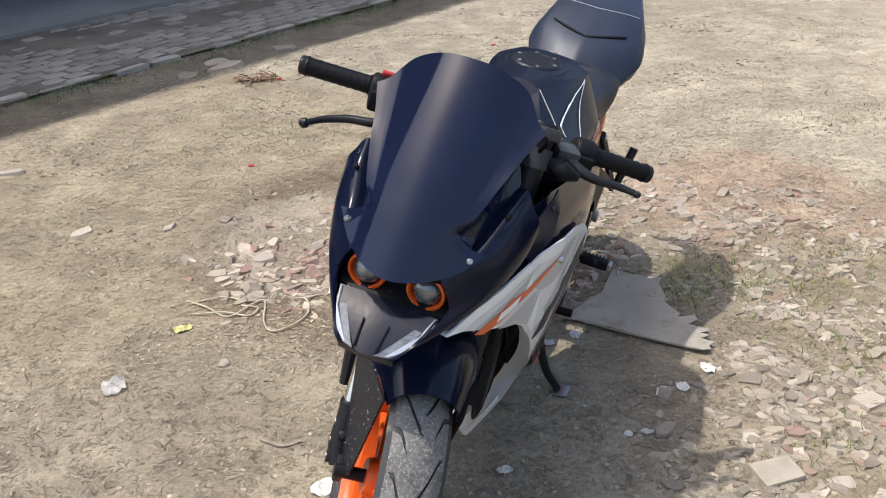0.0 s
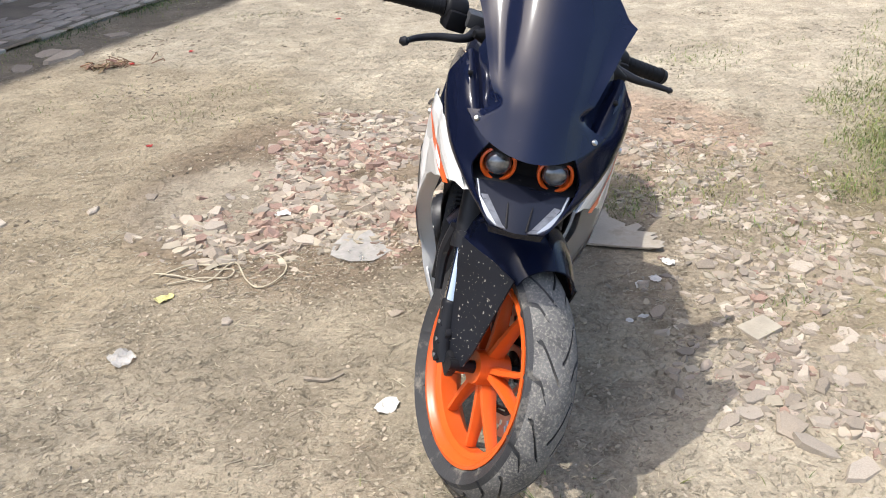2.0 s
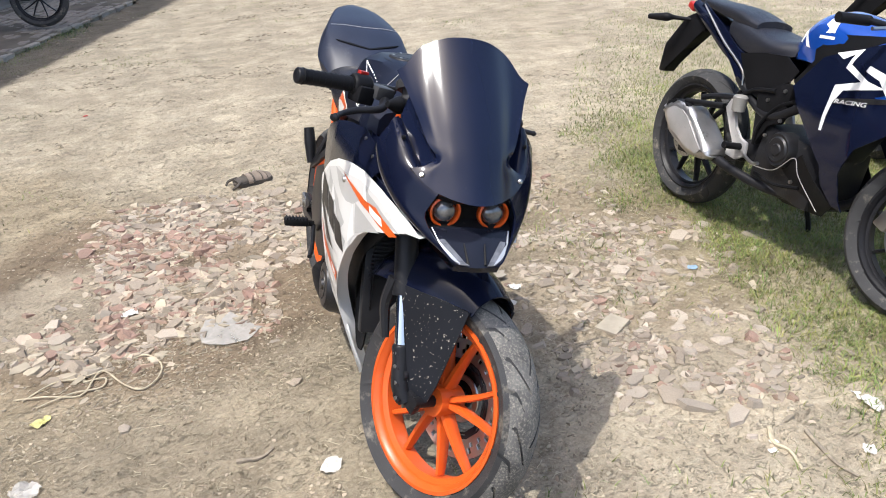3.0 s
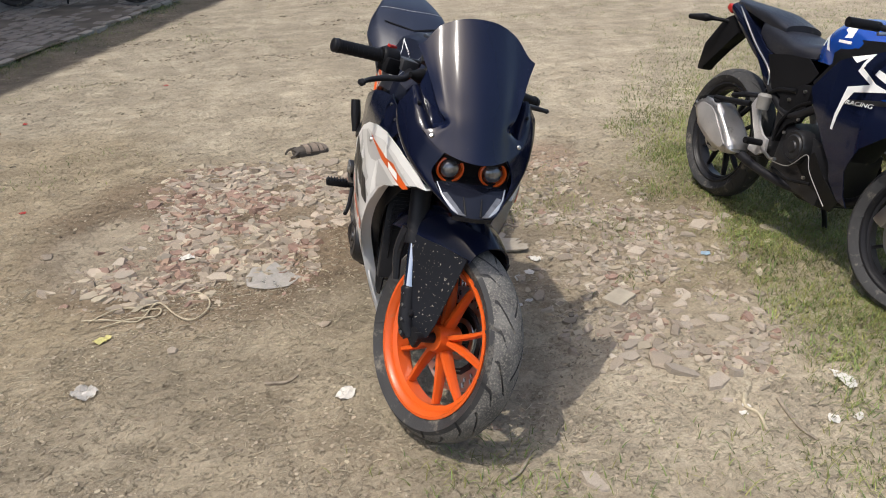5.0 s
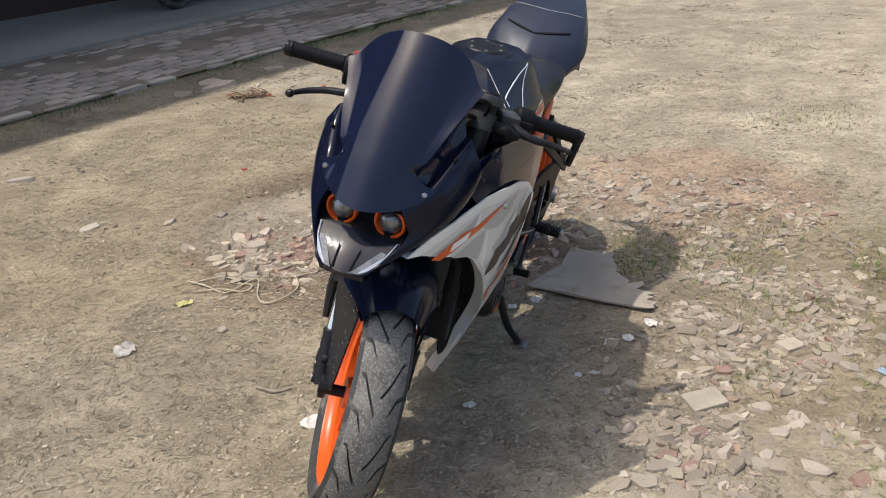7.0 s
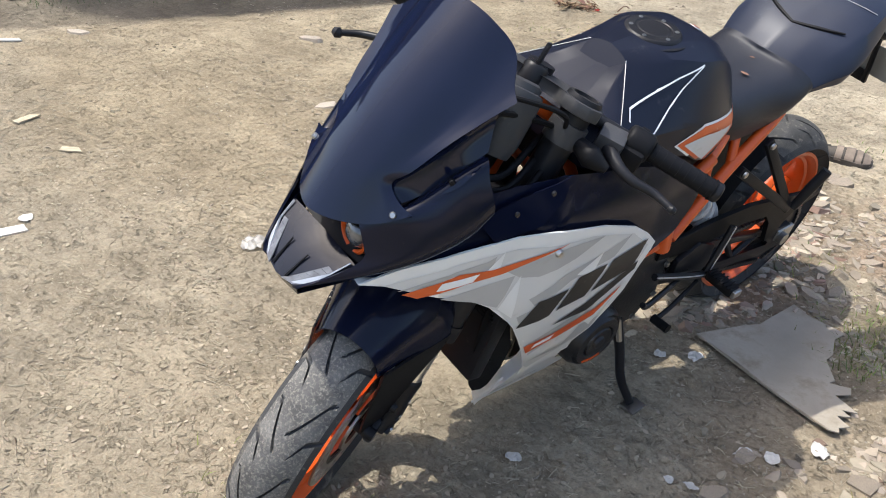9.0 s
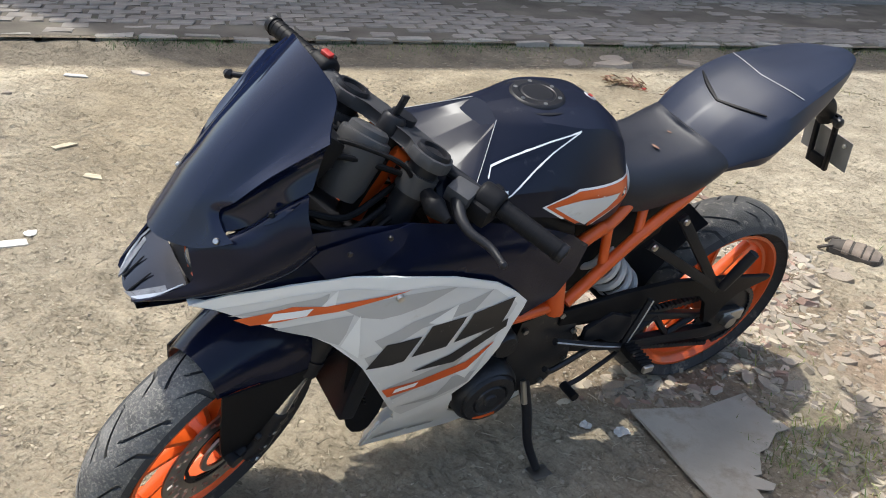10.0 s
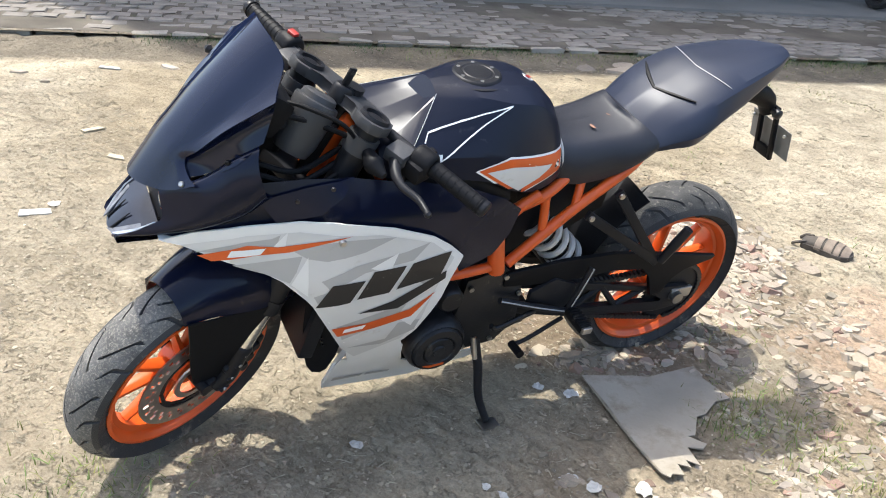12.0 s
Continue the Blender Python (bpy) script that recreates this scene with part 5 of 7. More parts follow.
# tank graphics, laid on the tank by dropping them on its skin along y
def drop_on(ob, outline, s, mat, parent, proud=0.0012, step=0.02, label=""):
    """A decal with an outline in (x, z), pressed on ob's side s."""
    from mathutils.bvhtree import BVHTree
    me = ob.data
    tree = BVHTree.FromPolygons([v.co for v in me.vertices], [p.vertices for p in me.polygons])

    def lift(x, z):
        hit, no, _, _ = tree.ray_cast(Vector((x, s * 0.5, z)), Vector((0, -s, 0)))
        if hit is None:
            hit, no, _, _ = tree.find_nearest(Vector((x, s * 0.12, z)))
        if no.y * s < 0:
            no = -no
        return hit + no * proud
    return part("decal", sheet(outline, step, lift), mat, parent, label, smooth=180)


def line_outline(pts, w):
    """A closed band of width w along an open line in 2D."""
    up, dn = [], []
    for i, q in enumerate(pts):
        a, b = np.array(pts[max(0, i - 1)]), np.array(pts[min(len(pts) - 1, i + 1)])
        d = (b - a) / np.linalg.norm(b - a)
        m = np.array((-d[1], d[0])) * w / 2
        up.append(tuple(np.array(q) + m))
        dn.append(tuple(np.array(q) - m))
    return up + dn[::-1]


for s in (1, -1):
    for pts in ([(.878, .850), (.866, .863), (.678, .9035)], [(.678, .9035), (.852, .822), (.880, .822)]):
        drop_on(tank, line_outline(pts, 0.0023), s, WHITE_DECAL, tank)
    # thin pale tube paints in the highlight that this panel edge catches
    part("panel_edge_glint", tube([(.8265, s * .0425, .9100), (.868, s * .090, .8755), (.9205, s * .1485, .8325)], .0008, 6), GREY_DECAL, tank, "painted pale highlight along the front panel's edge")
    drop_on(tank, [(.770, .793), (.692, .816), (.527, .797), (.537, .750), (.648, .714)], s, WHITE_DECAL, tank)
    drop_on(tank, [(.762, .793), (.691, .812), (.531, .793), (.541, .752), (.648, .719)], s, ORANGE_DECAL, tank, 0.002)
    drop_on(tank, [(.742, .788), (.680, .795), (.570, .778), (.600, .752), (.652, .730)], s, PALE_DECAL, tank, 0.0028)
    for k in range(2):
        x = .874 - .016 * k
        drop_on(tank, [(x, .824), (x - .003, .834), (x - .012, .834), (x - .009, .824)], s, WHITE_DECAL, tank, 0.002)
# hollows in the screen's lower flanks, each with a bolt
for s in (1, -1):
    side = [o for o in bike.children if o.name.startswith("nose_side") and o.data.vertices[0].co.y * s > 0][0]
    oval = [(1.246 + .036 * math.cos(a) * .78 - .010 * math.sin(a) * .62, .860 + .036 * math.cos(a) * -.62 + .010 * math.sin(a) * .78) for a in np.linspace(0, 2 * math.pi, 18, endpoint=False)]
    drop_on(side, oval, s, SCREEN, side, 0.0012, 0.012, "dished oval in the cowl")
    b = part("flank_bolt", revolve([(0, -.003), (.005, -.003), (.005, .001), (.0035, .003), (0, .003)], (0, 0, 0), 12, axis="Z"), MATT, side, "small black bolt")
    b.matrix_basis = Matrix.Translation((1.264, s * .134, .855)) @ Vector((.45, s * .85, .25)).to_track_quat("Z", "Y").to_matrix().to_4x4()
# round emblem behind the cap
em = part("emblem", revolve([(0, .002), (.013, .002), (.014, 0)], (0, 0, 0), 24, axis="Z"), GREY_DECAL, tank, "round pale and red emblem")
em.matrix_basis = Matrix.Translation((.592, .004, .9125)) @ pose(0, 0, 0, 0, -24, 0)
part("emblem_bar", box((0, 0, .003), (.022, .009, .001), (0, 0, 40), 0), RED, em)

# seats
SEAT = [(.535, [(0, .800), (.050, .797), (.078, .785), (.096, .755), (.092, .712)]), (.47, [(0, .790), (.06, .787), (.092, .772), (.112, .735), (.106, .690)]),
        (.38, [(0, .798), (.070, .795), (.102, .778), (.118, .740), (.112, .700)]), (.315, [(0, .812, .010), (.080, .808, .006), (.114, .788), (.130, .758), (.122, .734)]),
        (.268, [(0, .824, .050), (.080, .820, .032), (.116, .800, .006), (.128, .782), (.120, .762)])]
part("seat_welt", tube([(.518, s_ * y_, z_) for s_, y_, z_ in ((1, .098, .722), (1, .104, .758), (1, .084, .790), (1, .045, .803), (-1, .045, .803), (-1, .084, .790), (-1, .104, .758), (-1, .098, .722))], .0045, 8), GREY_DECAL, bike, "pale welt before the seat")
seat = part("rider_seat", body(SEAT, 24, 2), SEATMAT, bike, "black vinyl rider seat", smooth=60)
for x, y, z, a, ln in ((.405, .040, .7975, 10, .020), (.345, .010, .8065, 30, .012)):
    tear = part("tear", revolve([(0, .0012), (.3, .0012), (.5, 0)], (0, 0, 0), 10, axis="Z"), DEAD_LEAF, seat, "small brown tear in the vinyl")
    tear.matrix_basis = Matrix.Translation((x, y, z)) @ pose(0, 0, 0, 0, 0, a) @ Matrix.Diagonal((ln * .45, ln, 1, 1))
TAIL = [(.300, [(0, .772, .035), (.060, .770, .018), (.096, .766), (.112, .760), (.106, .752)]), (.232, [(0, .846, .022), (.060, .843, .014), (.112, .830), (.140, .800), (.132, .776)]),
        (.178, [(0, .887), (.060, .884), (.124, .868), (.155, .824), (.143, .790)]), (.10, [(0, .922), (.060, .919), (.118, .906), (.140, .862), (.124, .830)]),
        (0, [(0, .944), (.055, .941), (.094, .930), (.106, .892), (.088, .856)]), (-.08, [(0, .955), (.042, .952), (.068, .943), (.072, .920), (.056, .889)]),
        (-.146, [(0, .954), (.018, .952), (.030, .946), (.032, .936), (.024, .924)])]
tail = part("tail_cowl", body(TAIL, 40, 1, cut=0.14), COWL, bike, "navy seat cowl rising to a pointed tail", smooth=26)
for s in (1, -1):
    pts = [(.224, 0.0, .8625), (.206, s * .050, .8690), (.181, s * .100, .8770)]
    part("cowl_crease", tube(pts, [.0045, .0055, .002], 6), MATT, tail)
    part("cowl_seam", tube([(.118, 0, .9155), (.112, s * .040, .9158), (.106, s * .075, .9155), (.096, s * .108, .9115)], .0009, 6), GREY_DECAL, tail, "pale seam across the cowl")
part("undertray", body([(.30, [(0, .725), (.09, .735), (.11, .745), (.115, .755)]), (.12, [(0, .785), (.08, .785), (.10, .80), (.11, .815)]), (-.06, [(0, .865), (.04, .865), (.05, .872), (.055, .882)])], 10, 0), MATT, bike, "black undertray")
hanger = part("plate_hanger", tube([(-.02, 0, .852), (-.11, 0, .832), (-.168, 0, .806), (-.192, 0, .770)], [.030, .030, .026, .020], 12), MATT, bike, "black number plate hanger")
for o in ([(-.032, -.083), (-.021, -.083), (-.021, .083), (-.032, .083)], [(.021, -.083), (.032, -.083), (.032, .083), (.021, .083)], [(-.021, -.083), (.021, -.083), (.021, -.050), (-.021, -.050)], [(-.021, .055), (.021, .055), (.021, .083), (-.021, .083)]):
    part("plate_frame", plate(o, lambda u, v, w: (-.218 - w + v * .33, u, .71 + v), .014, .003), MATT, hanger)
part("number_plate", plate([(-.070, -.060), (.076, -.060), (.076, .028), (-.070, .028)], lambda u, v, w: (-.238 - w + v * .33, u, .71 + v), .002), PLATE, hanger, "plain metal number plate")
for s in (1, -1):
    part("indicator", loft([[(-.186 + h * math.cos(t), s * b, .782 + h * math.sin(t)) for t in np.linspace(0, 2 * math.pi, 12, endpoint=False)] for b, h in ((.015, .007), (.032, .008), (.034, .013), (.046, .013), (.050, .008))]), ENGINE, hanger, "capped indicator stub")
    part("plate_bolt", revolve([(0, -.003), (.005, -.003), (.005, .001), (.004, .003), (0, .003)], (-.226, s * .060, .722), 10, axis="X"), STEEL, hanger)

# ---- steering head, handlebars, dash ----
def tp(x, y, z):
    return tuple(TURNED @ Vector((x, y, z)))


yoke = turned(plate([(-.128, .005), (-.115, -.018), (-.09, -.026), (-.05, -.032), (.05, -.032), (.09, -.026), (.115, -.018), (.128, .005), (.130, .035), (.115, .054), (.09, .060), (.066, .050), (.05, .028), (-.05, .028), (-.066, .050), (-.09, .060), (-.115, .054), (-.130, .035)],
                    lambda u, v, w: (1.004 + (v + 0.01) * math.cos(RAKE) - (w + .010) * math.sin(RAKE), u, .876 + (v + .01) * math.sin(RAKE) + (w + .010) * math.cos(RAKE)), .022, .005))
yk = part("top_yoke", yoke, CASTING, bike, "black cast top yoke")
part("lower_yoke", turned(box((1.09, 0, .72), (.07, .24, .03), (0, -24, 0), .008)), BLACK_METAL, bike)
part("steering_stem", turned(tube([(.986, 0, .916), (1.09, 0, .67)], .024, 14)), BLACK_METAL, bike)
part("ignition", turned(revolve([(0, 0), (.022, 0), (.022, .03), (.017, .036), (0, .036)], (0, 0, 0), 20, axis="Z")), BLACK_METAL, yk).matrix_basis = TURNED @ Matrix.Translation((1.026, 0, .893)) @ pose(0, 0, 0, 0, -24, 0) @ TURNED.inverted()
part("key", turned(box((1.006, 0.0, .944), (.02, .006, .036), (0, -24, 0), .002)), BLACK_METAL, yk, "ignition key")
dash = part("dash", box((1.17, 0, .905), (.06, .17, .085), (0, -35, 0), .02), MATT, bike, "black instrument pod")
part("dash_stay", tube([(1.03, .03, .84), (1.12, .05, .87), (1.18, .07, .88)], .009, 8), BLACK_METAL, bike)
pod = turned(revolve([(0, .050), (.028, .050), (.034, .046), (.036, .036), (.043, .034), (.045, .028), (.044, .0), (.041, -.05), (.034, -.075), (0, -.075)], (0, 0, 0), 32, axis="Z"))
p_ob = part("fork_shroud", pod, CASTING, bike, "black rubber shroud by the yoke")
p_ob.matrix_basis = Matrix.Translation((1.090, .045, .882)) @ pose(0, 0, 0, 10, -30, 0) @ TURNED.inverted()
part("clutch_cable", tube([tp(1.048, .092, .868), (1.05, .125, .905), (1.095, .105, .925), (1.15, .07, .93), (1.20, .06, .90)], .0042, 8, 30), MATT, bike, "black clutch cable")
for s in (1, -1):
    inner, outer = (.985, s * .112, .880), (.955, s * .350, .863)
    lerp = lambda f: tuple(np.array(inner) + (np.array(outer) - np.array(inner)) * f)
    hb = part("handlebar", turned(tube([inner, outer], .0105, 14)), BLACK_METAL, bike, "clip-on handlebar")
    clamp = tube([(1.048, s * .093, .848), (1.034, s * .093, .882)], .032, 18)
    part("clamp", turned(clamp), CASTING, hb)
    g = tube([lerp(.47), lerp(.50), lerp(.93), lerp(.95)], [.019, .0165, .0165, .019], 18, 12)
    part("grip", turned(g), MATT, hb, "black rubber grip")
    for f in (.50, .56, .62, .68, .74, .80, .86, .92):
        part("grip_rib", turned(tube([lerp(f), lerp(f + .012)], .0173, 18)), MATT, hb)
    part("bar_end", turned(tube([lerp(.95), lerp(.965), lerp(1.0), lerp(1.012)], [.013, .0175, .0175, .014], 18, 9)), BLACK_METAL, hb)
    sw = tube([lerp(.27), lerp(.30), lerp(.43), lerp(.46)], [.020, .026, .026, .021], 16, 9)
    m = lerp(.36)
    join(sw, box((m[0] + .012, m[1], m[2] - .016), (.045, .045, .04), (0, 0, 0), .008))
    join(sw, box((m[0] - .02, m[1], m[2] + .012), (.012, .016, .014), (0, 0, 0), .003))
    part("switch_block", turned(sw), MATT, hb, "black switch block")
    if s < 0:
        part("kill_switch", turned(box((m[0] - .004, m[1], m[2] + .028), (.014, .022, .008), (0, 0, 0), .002)), RED, hb, "red kill switch")
    part("master_cylinder", turned(box((1.002, s * .160, .872), (.045, .046, .030), (0, 0, s * 6), .006)), CASTING, hb)
    if s < 0:
        lv = tube([(1.024, s * .160, .858), (1.060, s * .196, .846), (1.052, s * .245, .833), (1.056, s * .285, .821), (1.076, s * .314, .815)], [.012, .0085, .0075, .0065, .0055], 10)
        join(lv, revolve([(0, -.010), (.006, -.008), (.010, 0), (.006, .008), (0, .010)], (1.079, s * .318, .814), 12))
    else:
        lv = tube([(1.010, .158, .866), (1.040, .190, .864), (1.052, .222, .862), (1.050, .262, .862), (1.062, .296, .864)], [.014, .0105, .0085, .0075, .006], 10)
        join(lv, revolve([(0, -.008), (.005, -.006), (.0075, 0), (.005, .006), (0, .008)], (1.064, .299, .864), 12))
    part("hand_lever", turned(lv), BLACK_METAL, hb, "black hand lever with a ball end")
    perch = tube([(1.045, s * .085, .868), (1.048, s * .115, .866), (1.058, s * .150, .862), (1.062, s * .182, .860)], [.006, .011, .020, .007], 12)
    part("lever_boot", turned(perch), MATT, hb)
    a0, a1, a2, a3 = tp(1.046, s * .088, .868), tp(1.085, s * .055, .885), (1.150, s * .075, .905), (1.20, s * .07, .875)
    part("cable", tube([a0, a1, a2, a3], .0055, 8), MATT, hb, "black control cable")
for k, (y0, z0) in enumerate(((.10, .80), (.12, .79), (.085, .815))):
    part("wire", tube([(1.20, y0, z0), (1.12, y0 + .01, z0 - .02), (1.02, y0 - .02, z0 + .005), (.95, y0 - .04, z0 - .01)], .006, 8), MATT, bike)
part("head_tube", tube([(1.00, 0, .86), (1.075, 0, .70)], .024, 16), ORANGE, bike, "orange steering head")

# ---- loose things and ground cover ----
def inside(poly, x, y):
    hit = False
    for (x0, y0), (x1, y1) in zip(poly, poly[1:] + poly[:1]):
        if (y0 > y) != (y1 > y) and x < x0 + (y - y0) * (x1 - x0) / (y1 - y0):
            hit = not hit
    return hit


def sample(poly, rng):
    xs, ys = [p[0] for p in poly], [p[1] for p in poly]
    while True:
        x, y = rng.uniform(min(xs), max(xs)), rng.uniform(min(ys), max(ys))
        if inside(poly, x, y):
            return x, y


def chip_points(rng):
    """Corners and faces of a thin broken flake, about 2 across."""
    k = rng.choice((5, 6, 6, 7, 8))
    h = rng.uniform(0.07, 0.28)
    ang = sorted((i + rng.uniform(-0.34, 0.34)) * 2 * math.pi / k for i in range(k))
    rad = [rng.uniform(0.72, 1.18) for _ in ang]
    st = rng.uniform(0.42, 0.9)
    tx, ty = rng.uniform(-.12, .12), rng.uniform(-.12, .12)
    low = [(r * math.cos(a), st * r * math.sin(a), -0.3) for r, a in zip(rad, ang)]
    top = [(x * rng.uniform(.78, .94), y * rng.uniform(.78, .94), h * rng.uniform(.8, 1.1) + tx * x + ty * y) for x, y, _ in low]
    f = [(i, (i + 1) % k, k + (i + 1) % k, k + i) for i in range(k)]
    f.append(tuple(range(k, 2 * k)))
    return low + top, f


rng = random.Random(11)
CHIPS = [chip_points(rng) for _ in range(40)]


def lump_points(rng):
    """A broken lump with worn upper edges, about 2 across."""
    k = rng.choice((5, 6, 7))
    ang = [(i + rng.uniform(-0.4, 0.4)) * 2 * math.pi / k for i in range(k)]
    rad = [rng.uniform(0.72, 1.18) for _ in ang]
    st, h = rng.uniform(0.45, 0.9), rng.uniform(0.28, 0.55)
    low = [(r * math.cos(a), st * r * math.sin(a), -0.3) for r, a in zip(rad, ang)]
    mid = [(x, y, h * rng.uniform(0.3, 0.6)) for x, y, _ in low]
    top = [(x * rng.uniform(.62, .8), y * rng.uniform(.62, .8), h * rng.uniform(0.85, 1.1)) for x, y, _ in low]
    f = [(a + i, a + (i + 1) % k, a + k + (i + 1) % k, a + k + i) for a in (0, k) for i in range(k)]
    f += [(2 * k + i, 2 * k + (i + 1) % k, 3 * k) for i in range(k)]
    return low + mid + top + [(0, 0, h * 1.05)], f


LUMP_MESH = {}
CHIP_MESH = {}
for m in (STONE, PALE_STONE, RED_STONE):
    for i, (v, f) in enumerate(CHIPS):
        me = bpy.data.meshes.new("stone")
        me.from_pydata(v, [], f)
        me.materials.append(m)
        CHIP_MESH[m.name, i] = me
    for i in range(8):
        me = bpy.data.meshes.new("stone")
        v, f = lump_points(rng)
        me.from_pydata(v, [], f)
        me.materials.append(m)
        LUMP_MESH[m.name, i] = me


def joined_mesh(name, verts, faces, mat, label, category, parent=None):
    me = bpy.data.meshes.new(name)
    me.from_pydata(verts, [], faces)
    me.materials.append(mat)
    me.update()
    ob = new(name, me)
    if parent:
        ob.parent = parent
    return tagged(ob, label, category, kind="stuff")


def rubble(name, poly, count, single, sizes, mats, label, seed, red=None, edge=0.25, lumps=(), power=3.6):
    """A spread of broken stones: the largest are objects of their own, the rest one joined mesh for each kind of stone."""
    r = random.Random(seed)
    stones = []
    while len(stones) < count:
        x, y = sample(poly, r)
        x, y = x + r.gauss(0, edge * 0.3), y + r.gauss(0, edge * 0.3)
        if -0.12 < (x - 0.272) * 0.96 + (y - 2.618) * -0.27 + 0.1 < 0.10 and 1.2 < y < 2.75:
            continue
        if noise.noise((x * 4.5, y * 4.5, seed)) + 0.5 * noise.noise((x * 11, y * 11, seed)) < (-0.40 if seed == 3 else -0.17) + 0.35 * r.random():
            continue
        if x > 0.45 and y > 2.45 and r.random() < 0.5:
            continue
        s = sizes[0] + (sizes[1] - sizes[0]) * r.random() ** power
        q = r.random()
        m = mats[0] if q < 0.82 else mats[1]
        if red and r.random() < red(x, y):
            m = RED_STONE
        stones.append((s, x, y, m))
    stones.sort(key=lambda t: -t[0])
    base = None
    piles = {}
    for k, (s, x, y, m) in enumerate(stones):
        i = r.randrange(len(CHIPS))
        mtx = Matrix.LocRotScale((x, y, height(x, y) + clods(x, y) + s * r.uniform(-0.26, 0.02)), Euler((r.gauss(0, .20), r.gauss(0, .20), r.gauss(.3, .9))), (s * 1.1, s, s * r.uniform(0.7, 1.6)))
        if k < single:
            stones[k] = (mtx, m, i)
        else:
            vs, fs = piles.setdefault(m.name, ([], []))
            o = len(vs)
            v, f = CHIPS[i]
            vs += [tuple(mtx @ Vector(c)) for c in v]
            fs += [tuple(o + c for c in q) for q in f]
    for mat in (STONE, PALE_STONE, RED_STONE):
        if mat.name in piles:
            ob = joined_mesh(name if base is None else "small_stones", *piles[mat.name], mat, label if base is None else "", "rubble" if base is None else "", base)
            base = base or ob
    for mtx, m, i in stones[:single]:
        o = new("stone", CHIP_MESH[m.name, i])
        o.parent = base
        o.matrix_basis = mtx
    for x0, y0, sx, sy, n in lumps:
        for _ in range(n):
            x, y, q = r.gauss(x0, sx), r.gauss(y0, sy), r.uniform(0.016, 0.042)
            o = new("stone", LUMP_MESH[r.choice(mats).name, r.randrange(8)])
            o.parent = base
            o.matrix_basis = Matrix.LocRotScale((x, y, height(x, y)), Euler((r.gauss(0, .12), r.gauss(0, .12), r.uniform(0, 6.3))), (q, q * r.uniform(.7, 1), q * r.uniform(.5, .9)))
    return base


LEFT_RUBBLE = [(-.86, 2.60), (-.72, 2.74), (-.46, 2.90), (-.42, 3.20), (-.36, 3.62), (-.14, 3.72), (.35, 3.50), (.50, 3.0), (.30, 2.4), (.07, 2.36), (-.12, 2.38), (-.31, 2.46), (-.52, 2.44), (-.72, 2.50)]
RIGHT_RUBBLE = [(.50, 2.95), (.62, 3.42), (1.24, 3.45), (1.48, 2.95), (1.50, 2.45), (1.58, 2.05), (1.34, 1.75), (1.18, 1.50), (.98, 1.16), (.76, 1.10), (.62, 1.34), (.66, 1.67), (.72, 2.05), (.84, 2.28), (.70, 2.45), (.60, 2.75)]
MID_RUBBLE = [(.10, 2.75), (.30, 3.15), (.70, 3.0), (.62, 2.72), (.46, 2.62), (.38, 2.35), (.20, 2.30)]
rubble("rubble_patch", LEFT_RUBBLE, 12000, 300, (.004, .043), (STONE, PALE_STONE), "spread of broken pale plaster and brick chips on the soil", 3,
       lambda x, y: (0.5 if noise.noise((x * 3, y * 3, 2)) > -0.02 else 0.15) * (1.0 if x < 0.05 else 0.25), power=4.6)
rubble("rubble_patch", RIGHT_RUBBLE, 8000, 300, (.004, .036), (STONE, PALE_STONE), "spread of broken stone and brick chips beside the motorcycle", 5,
       lambda x, y: 0.14 if y > 2.85 and x > 0.85 else 0.05, lumps=((1.0, 1.42, .15, .16, 22), (1.22, 1.80, .15, .17, 22), (1.30, 2.35, .14, .2, 20), (.95, 2.9, .2, .2, 10)), power=4.4)
rubble("rubble_patch", MID_RUBBLE, 700, 30, (.004, .036), (STONE, PALE_STONE), "thin scatter of stone chips under the rear wheel", 7, lambda x, y: 0.05)

